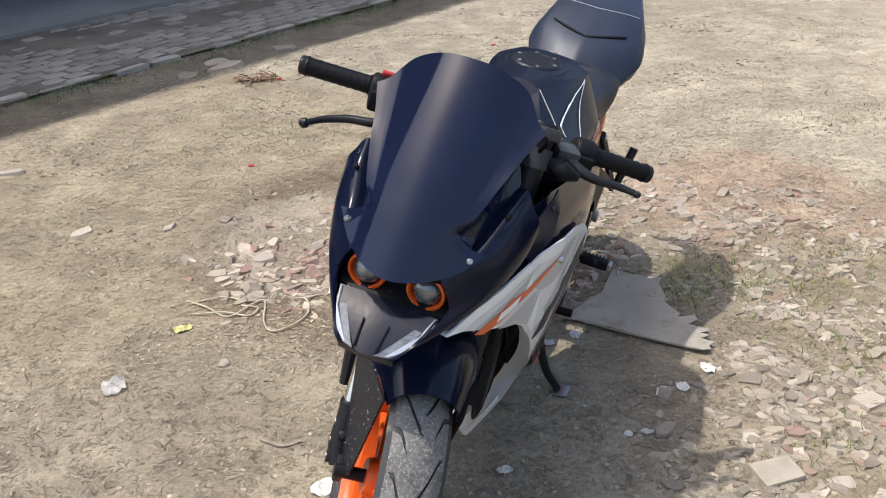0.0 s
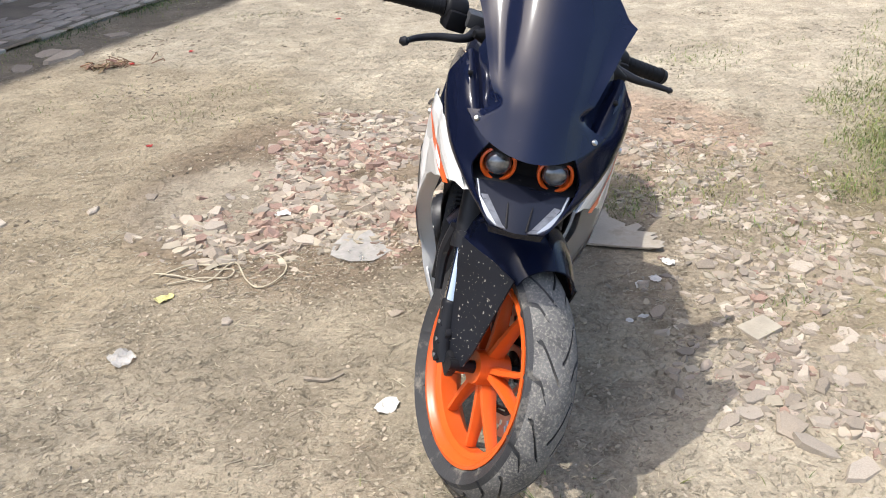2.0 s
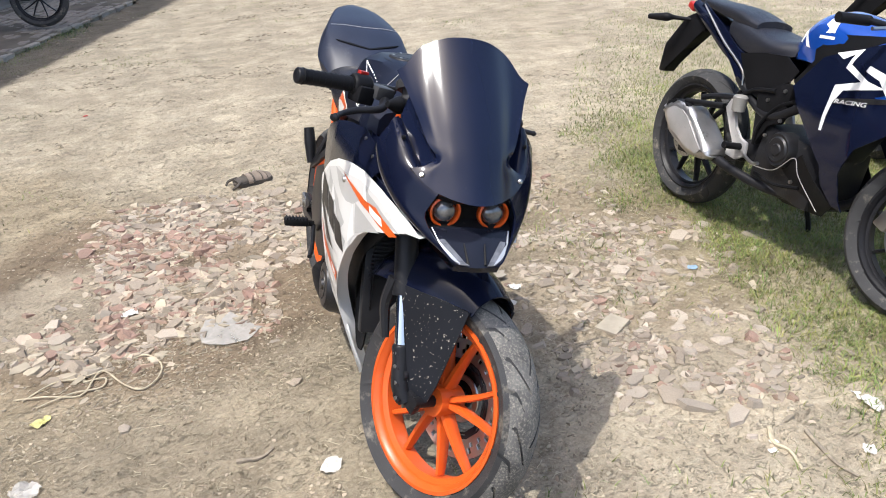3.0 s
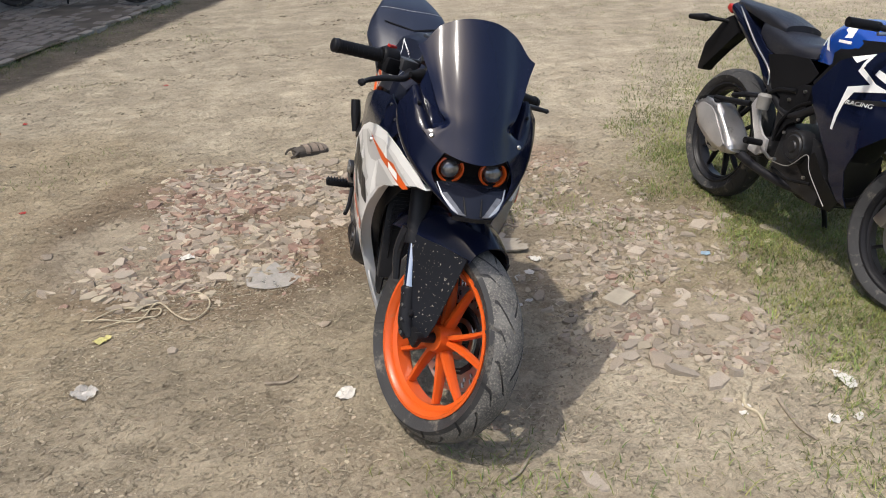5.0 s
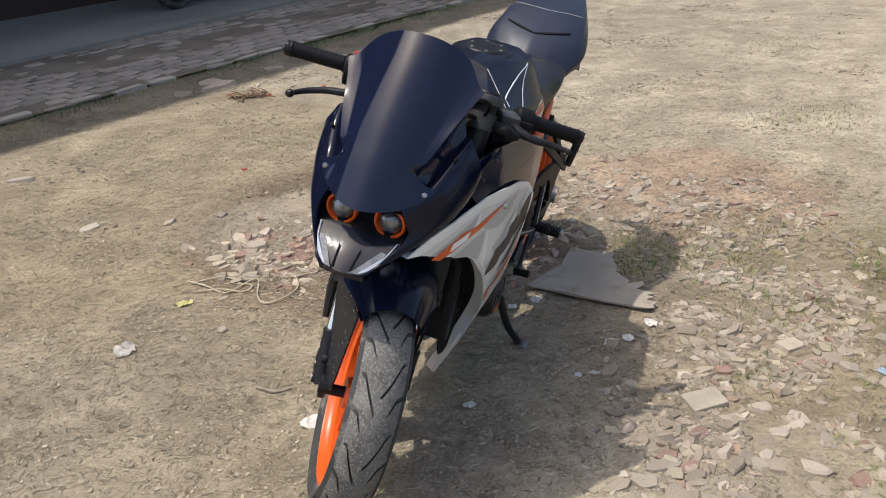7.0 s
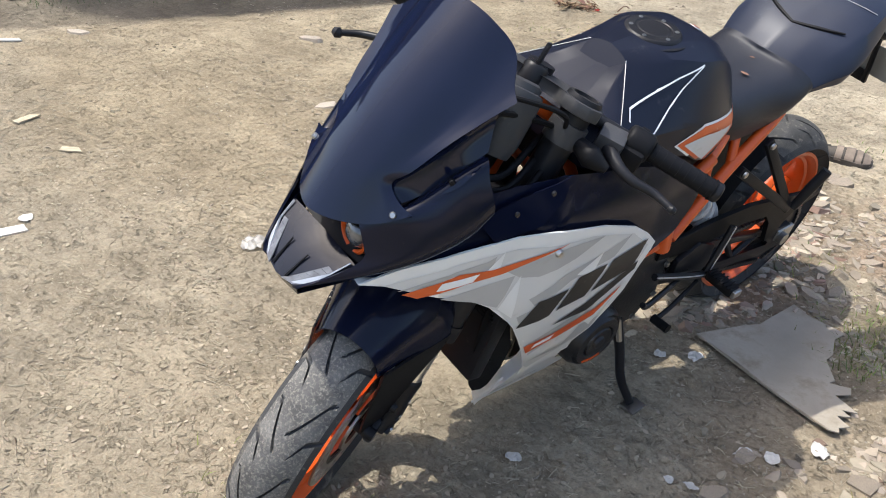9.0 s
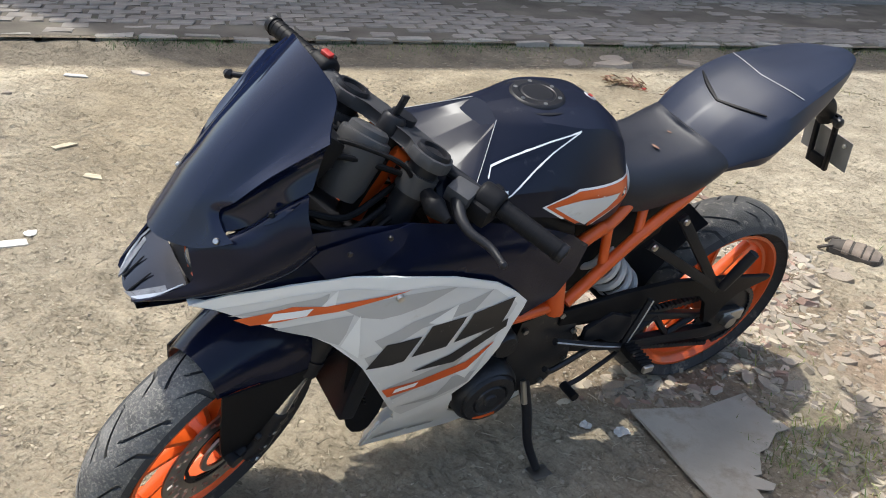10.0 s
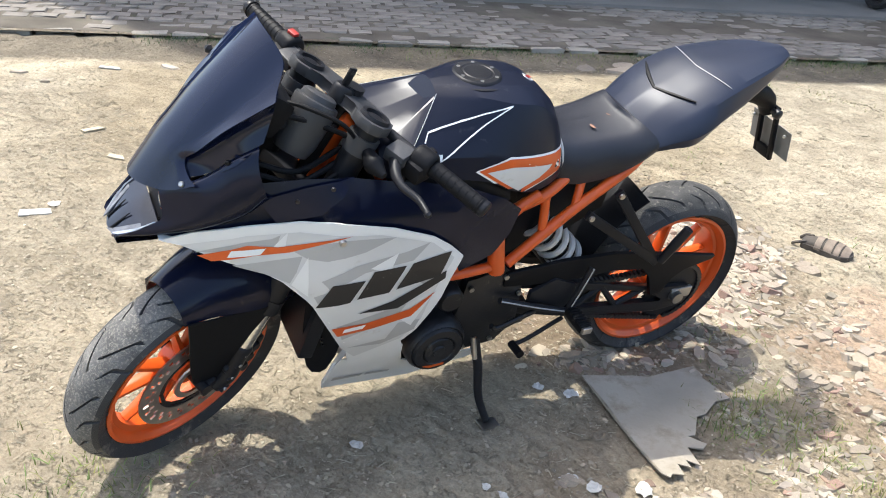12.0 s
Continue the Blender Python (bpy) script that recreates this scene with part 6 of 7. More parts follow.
for name, x, y, s, rz, m in (("loose_stone", .67, 1.41, .055, .3, PALE_STONE), ("loose_stone", .69, 1.30, .048, 1.2, STONE), ("loose_stone", .715, 1.22, .062, 2.1, PALE_STONE), ("loose_stone", .77, 1.13, .058, .4, PALE_STONE),
                             ("loose_stone", .85, 1.42, .045, .9, STONE), ("loose_stone", 1.11, 1.97, .055, .2, PALE_STONE), ("loose_stone", 1.21, 1.89, .05, 2.6, STONE), ("loose_stone", 1.51, 2.07, .065, .5, PALE_STONE),
                             ("loose_stone", 1.73, 1.87, .085, 2.2, STONE), ("loose_stone", .88, 1.45, .04, 1.9, STONE), ("loose_stone", .20, .93, .055, 1.7, PALE_STONE), ("loose_stone", -.61, 2.045, .022, 1.0, PALE_STONE),
                             ("loose_stone", -1.12, 2.91, .032, .7, PALE_STONE), ("loose_stone", -.93, 2.99, .03, 2.0, STONE), ("loose_stone", .84, 2.05, .035, .4, STONE), ("loose_stone", -2.96, 2.75, .06, .4, PALE_STONE),
                             ("loose_stone", -3.19, 2.03, .045, .9, PALE_STONE), ("loose_stone", -2.97, 2.08, .03, .9, STONE), ("loose_stone", -2.09, 3.44, .075, .3, PALE_STONE), ("loose_stone", -1.45, 2.87, .05, .8, PALE_STONE), ("loose_stone", -1.71, 5.28, .15, 1.1, STONE), ("loose_stone", -1.83, 5.44, .10, .6, STONE),
                             ("loose_stone", -1.50, 5.83, .11, .2, STONE), ("loose_stone", -1.91, 5.13, .09, 1.6, STONE), ("loose_stone", -1.55, 7.18, .13, .4, STONE), ("loose_stone", -.13, 1.98, .03, .3, STONE), ("loose_stone", .52, 1.55, .03, .3, STONE)):
    o = new(name, LUMP_MESH[m.name, int(rz * 10) % 8] if s < .05 else CHIP_MESH[m.name, int(rz * 10) % 24])
    o.matrix_basis = Matrix.LocRotScale((x, y, height(x, y) + 0.004), Euler((0.03, -0.05, rz)), (s, s, s * 0.6))
    tagged(o, "flat pale broken stone lying on the soil" if m is PALE_STONE else "flat brown broken stone lying on the soil", "stone", "loose stones in the yard")
tile = part("concrete_tile", plate([(-.052, -.036), (.05, -.04), (.056, .03), (-.046, .04)], lambda u, v, w: (u, v, w), .018, .003), PALE_STONE)
tile.matrix_basis = pose(.82, 1.68, height(.82, 1.68) - .003, 2, -2, 25)
tagged(tile, "small pale rectangular concrete tile on the soil", "tile")

# scattered grit, straw and twigs over the whole yard
r = random.Random(21)
vs, fs = [], []
for _ in range(46000):
    x, y = (r.uniform(-3.5, 2.5), r.uniform(-0.2, 9)) if r.random() < 0.3 else (r.gauss(-.2, 1.1), r.gauss(1.9, 1.0))
    if x * ACROSS.x + y * ACROSS.y < KERB_AT + 0.1:
        continue
    if noise.noise((x * 1.9, y * 1.9, 6.0)) + 0.4 * r.random() < 0.1:
        continue
    s = 0.0016 + 0.0075 * r.random() ** 4
    mtx = Matrix.LocRotScale((x, y, height(x, y) + clods(x, y)), Euler((r.gauss(0, .2), r.gauss(0, .2), r.uniform(0, 6.3))), (s, s, s * 1.3))
    v, f = CHIPS[r.randrange(40)]
    o = len(vs)
    vs += [tuple(mtx @ Vector(c)) for c in v]
    fs += [tuple(o + c for c in q) for q in f]
joined_mesh("grit", vs, fs, CLOD, "loose grit scattered over the soil", "grit")
# crumbled dark soil in drifts
vs, fs = [], []
made = 0
while made < 9000:
    x, y = (r.uniform(-4.2, 3.0), r.uniform(2.6, 10.5)) if r.random() < 0.7 else (r.gauss(-.4, 1.0), r.gauss(1.8, .9))
    if x * ACROSS.x + y * ACROSS.y < KERB_AT + 0.1:
        continue
    if noise.noise((x * 1.2, y * 2.6, 21.0)) + 0.5 * noise.noise((x * 5, y * 8, 2.0)) < 0.22 + 0.3 * r.random():
        continue
    made += 1
    s = 0.0025 + 0.011 * r.random() ** 3 * (0.5 + 0.12 * y)
    mtx = Matrix.LocRotScale((x, y, height(x, y) + clods(x, y)), Euler((r.gauss(0, .2), r.gauss(0, .2), r.gauss(.2, .6))), (s * 1.5, s * .8, s * 1.2))
    v, f = CHIPS[r.randrange(40)]
    o = len(vs)
    vs += [tuple(mtx @ Vector(c)) for c in v]
    fs += [tuple(o + c for c in q) for q in f]
joined_mesh("crumbled_soil", vs, fs, DARK_CLOD, "drifts of crumbled darker soil on the yard", "soil")


def sticks(name, n, mat, size, label, seed, area, gate=None):
    r = random.Random(seed)
    vs, fs = [], []
    made = 0
    while made < n:
        x, y = area(r)
        if x * ACROSS.x + y * ACROSS.y < KERB_AT + 0.12 or (gate and not gate(x, y, r)):
            continue
        made += 1
        ln = size * r.uniform(0.35, 1.0) ** 1.5
        w = r.uniform(0.0004, 0.0011)
        a = r.gauss(0.4, 0.9)
        bend = r.gauss(0, 0.35)
        o = len(vs)
        for k in range(3):
            t = k - 1
            px, py = x + math.cos(a + bend * t * .5) * ln * .5 * t, y + math.sin(a + bend * t * .5) * ln * .5 * t
            z = height(px, py) + w * 0.6 + (0.004 * r.random() if k else 0)
            nx, ny = -math.sin(a) * w, math.cos(a) * w
            vs += [(px + nx, py + ny, z - w), (px - nx, py - ny, z - w), (px, py, z + w)]
        for k in range(2):
            q = o + 3 * k
            fs += [(q, q + 1, q + 4, q + 3), (q + 1, q + 2, q + 5, q + 4), (q + 2, q, q + 3, q + 5)]
    return joined_mesh(name, vs, fs, mat, label, "straw")


wide = lambda r: (r.uniform(-4, 2.2), r.uniform(-0.3, 9.5)) if r.random() < 0.35 else (r.gauss(-.2, 1.2), r.gauss(2.1, 1.3))
patchy = lambda x, y, r: noise.noise((x * 1.3, y * 1.3, 4.4)) + 0.25 * r.random() > 0.02
sticks("dry_straw", 6500, STRAW, 0.045, "short dry straw trodden into the soil", 31, wide, patchy)
sticks("dark_twigs", 3800, TWIG, 0.026, "dark broken twigs trodden into the soil", 32, wide, patchy)

# grass
GRASS_EDGE = [(.55, .55), (.80, .90), (1.00, 1.15), (1.26, 1.50), (1.46, 1.90), (1.52, 2.15), (1.42, 2.45), (1.62, 3.05), (2.4, 3.85), (3.6, 5.2), (4.6, 6.3), (9, 8.5), (9, -1.5), (.3, -1.5), (.25, .2)]


def edge_distance(x, y):
    """How far a place lies from the rim of the grass."""
    best = 99.0
    for (x0, y0), (x1, y1) in zip(GRASS_EDGE[:11], GRASS_EDGE[1:12]):
        dx, dy = x1 - x0, y1 - y0
        f = max(0.0, min(1.0, ((x - x0) * dx + (y - y0) * dy) / (dx * dx + dy * dy)))
        best = min(best, math.hypot(x - x0 - f * dx, y - y0 - f * dy))
    return best


def blades(name, pts, label, seed, tall=0.028, mat=GRASS):
    r = random.Random(seed)
    vs, fs = [], []
    for x, y, k in pts:
        h = tall * k * r.uniform(0.5, 1.2)
        a = r.uniform(0, 6.3)
        lean = r.uniform(0.7, 2.0) * h
        w = r.uniform(0.0009, 0.0019)
        z = height(x, y) - 0.002
        dx, dy = math.cos(a), math.sin(a)
        o = len(vs)
        vs += [(x - dy * w, y + dx * w, z), (x + dy * w, y - dx * w, z), (x + dx * lean * .4 + dy * w * .8, y + dy * lean * .4 - dx * w * .8, z + h * .65),
               (x + dx * lean * .4 - dy * w * .8, y + dy * lean * .4 + dx * w * .8, z + h * .65), (x + dx * lean, y + dy * lean, z + h * .9)]
        fs += [(o, o + 1, o + 2, o + 3), (o + 3, o + 2, o + 4)]
    return joined_mesh(name, vs, fs, mat, label, "grass")


r = random.Random(41)
pts = []
while len(pts) < 130000:
    x, y = (r.gauss(1.75, .95), r.gauss(1.95, 1.25)) if r.random() < 0.80 else (r.gauss(3.6, 1.6), r.gauss(4.6, 1.7))
    if not inside(GRASS_EDGE, x, y):
        continue
    c = noise.noise((x * 2.1, y * 2.1, 9.0)) + 0.55 * noise.noise((x * 6, y * 6, 2.0))
    if r.random() > 0.06 + (edge_distance(x, y) + 0.42 * c) / (0.55 if y < 2.4 else 0.8):
        continue
    pts.append((x, y, 1.0))
for x, y, k in r.sample(pts, 16000):  # ragged rim
    if y < 4.5 and not inside(GRASS_EDGE, x - .3, y + .15):
        a, b = x + r.gauss(-.10, .16), y + r.gauss(0, .16)
        if noise.noise((a * 5, b * 5, 3.0)) > 0.0:
            pts.append((a, b, .8))
blades("grass", pts, "short patchy green grass under the parked motorcycles", 42, 0.025)
pts = []
for cx, cy, sp, n in ((.77, 2.62, .085, 420), (.72, 2.48, .05, 120), (1.05, 2.55, .10, 200), (1.15, 2.2, .12, 260), (1.2, 2.75, .12, 200), (.95, 1.75, .1, 110), (.25, .55, .2, 400), (.6, .75, .15, 200), (.45, 2.9, .07, 60), (-.05, 1.08, .12, 260), (.12, .93, .14, 240)):
    pts += [(r.gauss(cx, sp), r.gauss(cy, sp), .8) for _ in range(n)]
for _ in range(150):
    cx, cy = r.uniform(-2.2, 5), r.uniform(3.9, 11)
    if noise.noise((cx * .7, cy * .7, 3.0)) > -.1:
        pts += [(r.gauss(cx, .14), r.gauss(cy, .07), .7) for _ in range(int(r.uniform(15, 80)))]
for u in np.arange(1.5, 9, 0.02):
    if noise.noise((u * 1.3, 5, 1)) > -0.15:
        for _ in range(8):
            q = lane(u + r.uniform(-.1, .1), KERB_AT + 0.04 + abs(r.gauss(0, .13)))
            pts.append((q.x, q.y, .8))
verge = []
for u in np.arange(0.3, 9, 0.012):
    for v, spread_v, seed, rate in ((KERB_AT + .07, .06, 1, 9), (KERB_AT - .09, .05, 5, 3), (-6.24, .06, 9, 8)):
        if noise.noise((u * 1.6, 5, seed)) + .4 * noise.noise((u * 6, 2, seed)) > -0.02:
            for _ in range(rate):
                q = lane(u + r.uniform(-.1, .1), v + r.gauss(0, spread_v))
                verge.append((q.x, q.y, r.uniform(.5, 1.3)))
blades("verge_grass", verge, "dark green tufts of grass along the kerb and the concrete", 44, 0.03, MOSS)
in_grass = lambda r: (r.gauss(1.75, .95), r.gauss(1.95, 1.25))
sticks("dead_grass", 5200, STRAW, 0.045, "pale dead stalks lying among the grass", 46, in_grass, lambda x, y, r: inside(GRASS_EDGE, x, y))
blades("weeds", pts, "sparse low weeds among stones and along the kerb", 43, 0.03)

# ---- bricks of the lane and the kerb ----
def block_mesh(name, l, w, h, mat, seed):
    r = random.Random(seed)
    bm = bmesh.new()
    bmesh.ops.create_cube(bm, size=1.0)
    bmesh.ops.scale(bm, vec=(l, w, h), verts=bm.verts)
    bmesh.ops.bevel(bm, geom=[e for e in bm.edges if e.verts[0].co.z > 0 and e.verts[1].co.z > 0 or abs(e.verts[0].co.z - e.verts[1].co.z) > 1e-4], offset=0.008, segments=1, affect="EDGES")
    for v in bm.verts:
        v.co += Vector((r.gauss(0, .006), r.gauss(0, .005), r.gauss(0, .003)))
    me = bpy.data.meshes.new(name)
    bm.to_mesh(me)
    bm.free()
    me.materials.append(mat)
    return me


r = random.Random(51)
BRICKS = [block_mesh("brick", .175, .118, .05, BRICK, k) for k in range(5)]
spots = []
for row in range(12):
    v = -6.18 + row * 0.122
    for k in range(125):
        u = -4.3 + k * 0.178 + (0.09 if row % 2 else 0) + r.gauss(0, .006)
        miss = noise.noise((u * 0.8, v * 1.5, 7.7))
        if (miss > 0.22 and r.random() < 0.75) or (row > 8 and u < 2.6 and r.random() < 0.25 * (row - 8)):
            continue
        spots.append((u, v + r.gauss(0, .004), r.gauss(0, .003) - (0.006 if miss > 0.1 else 0), r.gauss(0, 2.2), r.gauss(0, 0.9)))
spots.sort(key=lambda q: (q[0] - 3.5) ** 2 + (q[1] + 4.5) ** 2)
ang = math.degrees(math.atan2(LANE.y, LANE.x))
rest = ([], [])
for k, (u, v, dz, rz, tilt) in enumerate(spots):
    c = lane(u, v, -0.009 + dz)
    m = pose(c.x, c.y, c.z, tilt, tilt * .6, ang + rz) @ Matrix.Diagonal((r.uniform(.80, 1.0), r.uniform(.86, 1.0), 1, 1))
    if k < 300:
        o = new("brick", BRICKS[k % 5])
        o.parent = lane_bed
        o.matrix_basis = m
    else:
        me = BRICKS[k % 5]
        o = len(rest[0])
        rest[0].extend(tuple(m @ q.co) for q in me.vertices)
        rest[1].extend(tuple(o + i for i in p.vertices) for p in me.polygons)
joined_mesh("far_bricks", rest[0], rest[1], BRICK, "", "", lane_bed)
KERBS = [block_mesh("kerb_stone", .22, .065, .10, KERB, 60 + k) for k in range(4)]
kerb = part("kerb", sheet([(-0.6, KERB_AT - .05), (16, KERB_AT - .05), (16, KERB_AT + .05), (-0.6, KERB_AT + .05)], 0.5, lambda u, v: lane(u, v, 0.006)), SOIL)
tagged(kerb, "row of worn bricks edging the lane", "kerb", kind="structure")
for k in range(62):
    u = -0.5 + k * 0.262
    if r.random() < 0.22:
        continue
    c = lane(u + r.gauss(0, .02), KERB_AT + r.gauss(0, .018), -0.036 + r.gauss(0, .006))
    o = new("kerb_stone", KERBS[k % 4])
    o.parent = kerb
    o.matrix_basis = pose(c.x, c.y, c.z, r.gauss(0, 2), r.gauss(0, 1), ang + r.gauss(0, 2))

# ---- litter ----
CARD_OUT = [(.355, 2.32), (.44, 2.44), (.475, 2.47), (.49, 2.53), (.52, 2.63), (.57, 2.60), (.67, 2.58), (.655, 2.53), (.668, 2.46), (.66, 2.43), (.70, 2.36), (.69, 2.34), (.74, 2.35), (.745, 2.325), (.715, 2.30), (.775, 2.265), (.742, 2.252), (.766, 2.238), (.738, 2.222), (.772, 2.198), (.752, 2.178), (.757, 2.162), (.735, 2.158), (.60, 2.21)]
card = part("cardboard_sheet", shell(sheet(CARD_OUT, 0.03, lambda x, y: (x, y, height(x, y) + .014 + .006 * noise.noise((x * 9, y * 9, 1)) + .02 * max(0, (x - .70)) * 2)), .003, (.6, 2.3, -5)), CARD, smooth=60)
part("crease", tube([(.362, 2.318, height(.362, 2.318) + .012), (.48, 2.268, height(.48, 2.268) + .016), (.60, 2.213, height(.60, 2.213) + .014), (.730, 2.162, height(.730, 2.162) + .016)], .0026, 5), TWIG, card, "dark folded edge")
tagged(card, "torn dusty cardboard sheet lying on the soil", "cardboard")


def scrap(name, x, y, size, rz, mat, label, category, seed, crumple=0.25, long=1.0):
    r = random.Random(seed)
    k = 8
    out = []
    for i in range(k):
        a = i * 2 * math.pi / k
        q = size * r.uniform(0.65, 1.1)
        out.append((q * long * math.cos(a), q * math.sin(a)))
    z0 = height(x, y)
    bm = sheet(out, size / 4, lambda u, v: (u, v, .003 + crumple * size * (0.5 + noise.noise((u / size * 2.2, v / size * 2.2, seed)))))
    shell(bm, .0012, (0, 0, -5))
    ob = part(name, bm, mat, smooth=25)
    ob.matrix_basis = pose(x, y, z0 + .001, 0, 0, rz)
    return tagged(ob, label, category)


scrap("plastic_bag", -.20, 2.40, .115, 20, PLASTIC_FILM, "flattened clear plastic bag, dusty, on the stone chips", "bag", 1, .10)
for i, (x, y, s, lg) in enumerate(((.205, 1.65, .026, 1.2), (.31, 2.19, .026, 1.1), (.385, 2.235, .030, 1.5), (.66, 2.0, .032, 1.2), (.50, 1.80, .017, 1.3), (.545, 1.81, .018, 1.4), (-.205, 1.565, .046, 1.4), (-.88, 1.915, .060, 1.2),
                                   (-1.52, 1.58, .04, 1.1), (-.44, 2.72, .04, 1.2), (1.33, 1.83, .028, 1.2), (.91, .85, .026, 1.5), (1.09, .97, .045, 2.0), (.75, 1.0, .014, 1.5), (.72, .98, .016, 1.3), (.98, .83, .018, 2.0), (.60, 1.98, .02, 2.2), (.735, 2.09, .035, 1.3))):
    scrap("paper_scrap", x, y, s * .66, 37 * i, PAPER if i not in (7, 10) else BLUEFILM if i == 10 else PLASTIC_FILM, "small crumpled white scrap of paper or film on the soil" if i != 10 else "small pale blue scrap of plastic film", "litter", 10 + i, .35, lg)
pack = part("paper_packet", plate([(-.055, -.024), (.055, -.02), (.05, .024), (-.05, .026)], lambda u, v, w: (u, v, w), .006, .002), PAPER)
pack.matrix_basis = pose(-1.49, 1.50, height(-1.49, 1.50), 0, 2, 70)
tagged(pack, "flat white paper packet on the soil", "litter")
for i, (x, y, l, rz) in enumerate(((-1.83, 1.95, .08, 40), (-3.07, 2.46, .12, 50), (-2.19, 2.0, .10, 100))):
    k = .014 if i < 3 else .05
    st = part("wood_strip", plate([(-l / 2, -k), (l / 2, -1.4 * k), (l / 2 - .02, 1.1 * k), (-l / 2, 1.4 * k)], lambda u, v, w: (u, v, w), .006, .001), CORD if i != 1 else PAPER)
    st.matrix_basis = pose(x, y, height(x, y) + (.004 if i < 3 else .016), 0, 1, rz)
    tagged(st, "pale flat strip of wood or card on the soil", "litter", "strips on the soil")
scrap("yellow_leaf", -.80, 2.215, .022, 30, LEAF, "small fallen yellow leaf on the soil", "leaf", 77, .4, 1.6)
cords = [[(-.85, 2.38), (-.77, 2.34), (-.68, 2.29), (-.62, 2.37), (-.59, 2.385), (-.56, 2.27), (-.52, 2.215), (-.46, 2.25), (-.435, 2.33), (-.46, 2.40), (-.50, 2.41)],
         [(-.83, 2.36), (-.74, 2.40), (-.66, 2.39), (-.60, 2.385)], [(-.80, 2.30), (-.70, 2.31), (-.62, 2.30), (-.60, 2.34), (-.66, 2.36)]]
for i, c in enumerate(cords):
    cd = part("cord", tube([(x, y, height(x, y) + .006 + .004 * (k % 2)) for k, (x, y) in enumerate(c)], .0028, 6, 40), CORD)
    tagged(cd, "thin pale cord lying in loose loops on the soil", "cord", "cord ends")
for i, c in enumerate(([(.785, 1.045), (.745, 1.0), (.75, .955), (.715, .89)], [(.85, .985), (.825, .93), (.80, .86), (.80, .80)], [(-.40, 1.72), (-.34, 1.70), (-.30, 1.72)], [(.0, 1.02), (.06, 1.04), (.13, 1.10)])):
    tw = part("dry_stalk", tube([(x, y, height(x, y) + .006) for x, y in c], [.007, .005, .004], 6, 18), CORD if i == 0 else TWIG)
    tagged(tw, "dry curled plant stalk on the ground", "stalk", "dry stalks")
# heap of dead brown leaves and stalks, behind on the soil
r = random.Random(61)
bm = bmesh.new()
for _ in range(46):
    x, y = r.gauss(-1.38, .085), r.gauss(4.89, .045)
    z = height(x, y)
    if r.random() < .5:
        tube([(x, y, z), (x + r.gauss(0, .03), y + r.gauss(0, .02), z + r.uniform(.01, .04)), (x + r.gauss(0, .05), y + r.gauss(0, .04), z + .008)], .003, 5, 4, bm)
    else:
        a, l_, w = r.uniform(0, 6.3), r.uniform(.02, .05), r.uniform(.008, .018)
        d, e = Vector((math.cos(a), math.sin(a), r.uniform(-.2, .5))), Vector((-math.sin(a), math.cos(a), r.uniform(-.5, .5)))
        c = Vector((x, y, z + r.uniform(.006, .03)))
        bm.faces.new([bm.verts.new(c + q) for q in (d * -l_, e * w + d * .1 * l_, d * l_, e * -w)])
tagged(part("dead_plant", bm, DEAD_LEAF), "small heap of dead brown leaves and stalks on the soil", "dead plant", kind="stuff")
for i, (x, y) in enumerate(((-1.26, 4.93), (-.95, 5.12), (-.04, 5.73), (-1.0, 3.55))):
    scrap("red_scrap", x, y, .018, 50 * i, RED, "small red scrap of plastic on the soil", "litter", 90 + i, .3)
# sandal
sd = empty("sandal", pose(.385, 3.765, height(.385, 3.765), 0, 0, 8) @ Matrix.Diagonal((.82, 1.3, 1.1, 1)), "worn brown strapped sandal lying on the soil", "sandal")
sole = [(-.115, -.022), (-.10, -.034), (-.04, -.030), (.03, -.040), (.08, -.040), (.112, -.022), (.118, .005), (.105, .030), (.06, .040), (0, .034), (-.06, .034), (-.108, .028), (-.120, .003)]
part("sole", plate(sole, lambda u, v, w: (u, v, w + .002), .020, .005), SANDAL_DARK, sd)
part("upper", body([(-.112, [(0, .034), (.018, .032), (.026, .024), (.026, .016)]), (-.04, [(0, .046), (.020, .043), (.029, .030), (.029, .016)]), (.05, [(0, .044), (.024, .041), (.036, .030), (.036, .016)]),
                    (.108, [(0, .030), (.014, .028), (.020, .022), (.020, .016)])], 18, 1), SANDAL_DARK, sd, "dark sandal upper")
for x0, x1, h0, h1, w0, w1 in ((-.008, .032, .050, .050, .032, .037), (.040, .066, .049, .045, .038, .038), (.074, .106, .043, .034, .037, .025), (-.050, -.020, .050, .050, .031, .032)):
    part("strap", body([(x0, [(0, h0), (w0 * .6, h0 - .003), (w0, h0 - .018), (w0 + .001, .014)]), (x1, [(0, h1), (w1 * .6, h1 - .003), (w1, h1 - .016), (w1 + .001, .014)])], 4, 1), SANDAL, sd, "pale brown strap")
for q in ([(-.09, -.02, .03), (-.13, -.035, .02), (-.15, -.02, .006)], [(-.08, .02, .035), (-.12, .045, .02), (-.145, .04, .006)]):
    part("loose_strap", tube(q, .006, 6), SANDAL_DARK, sd)

# ---- the second motorcycle, blue and black, and the green one behind it ----
def side_sheet(outline, width, s, thick=0.004, step=0.05):
    """A body panel over an outline in (x, z); width(x, z) gives its half breadth."""
    return sheet(outline, step, lambda x, z: (x, s * width(x, z), z), thick)


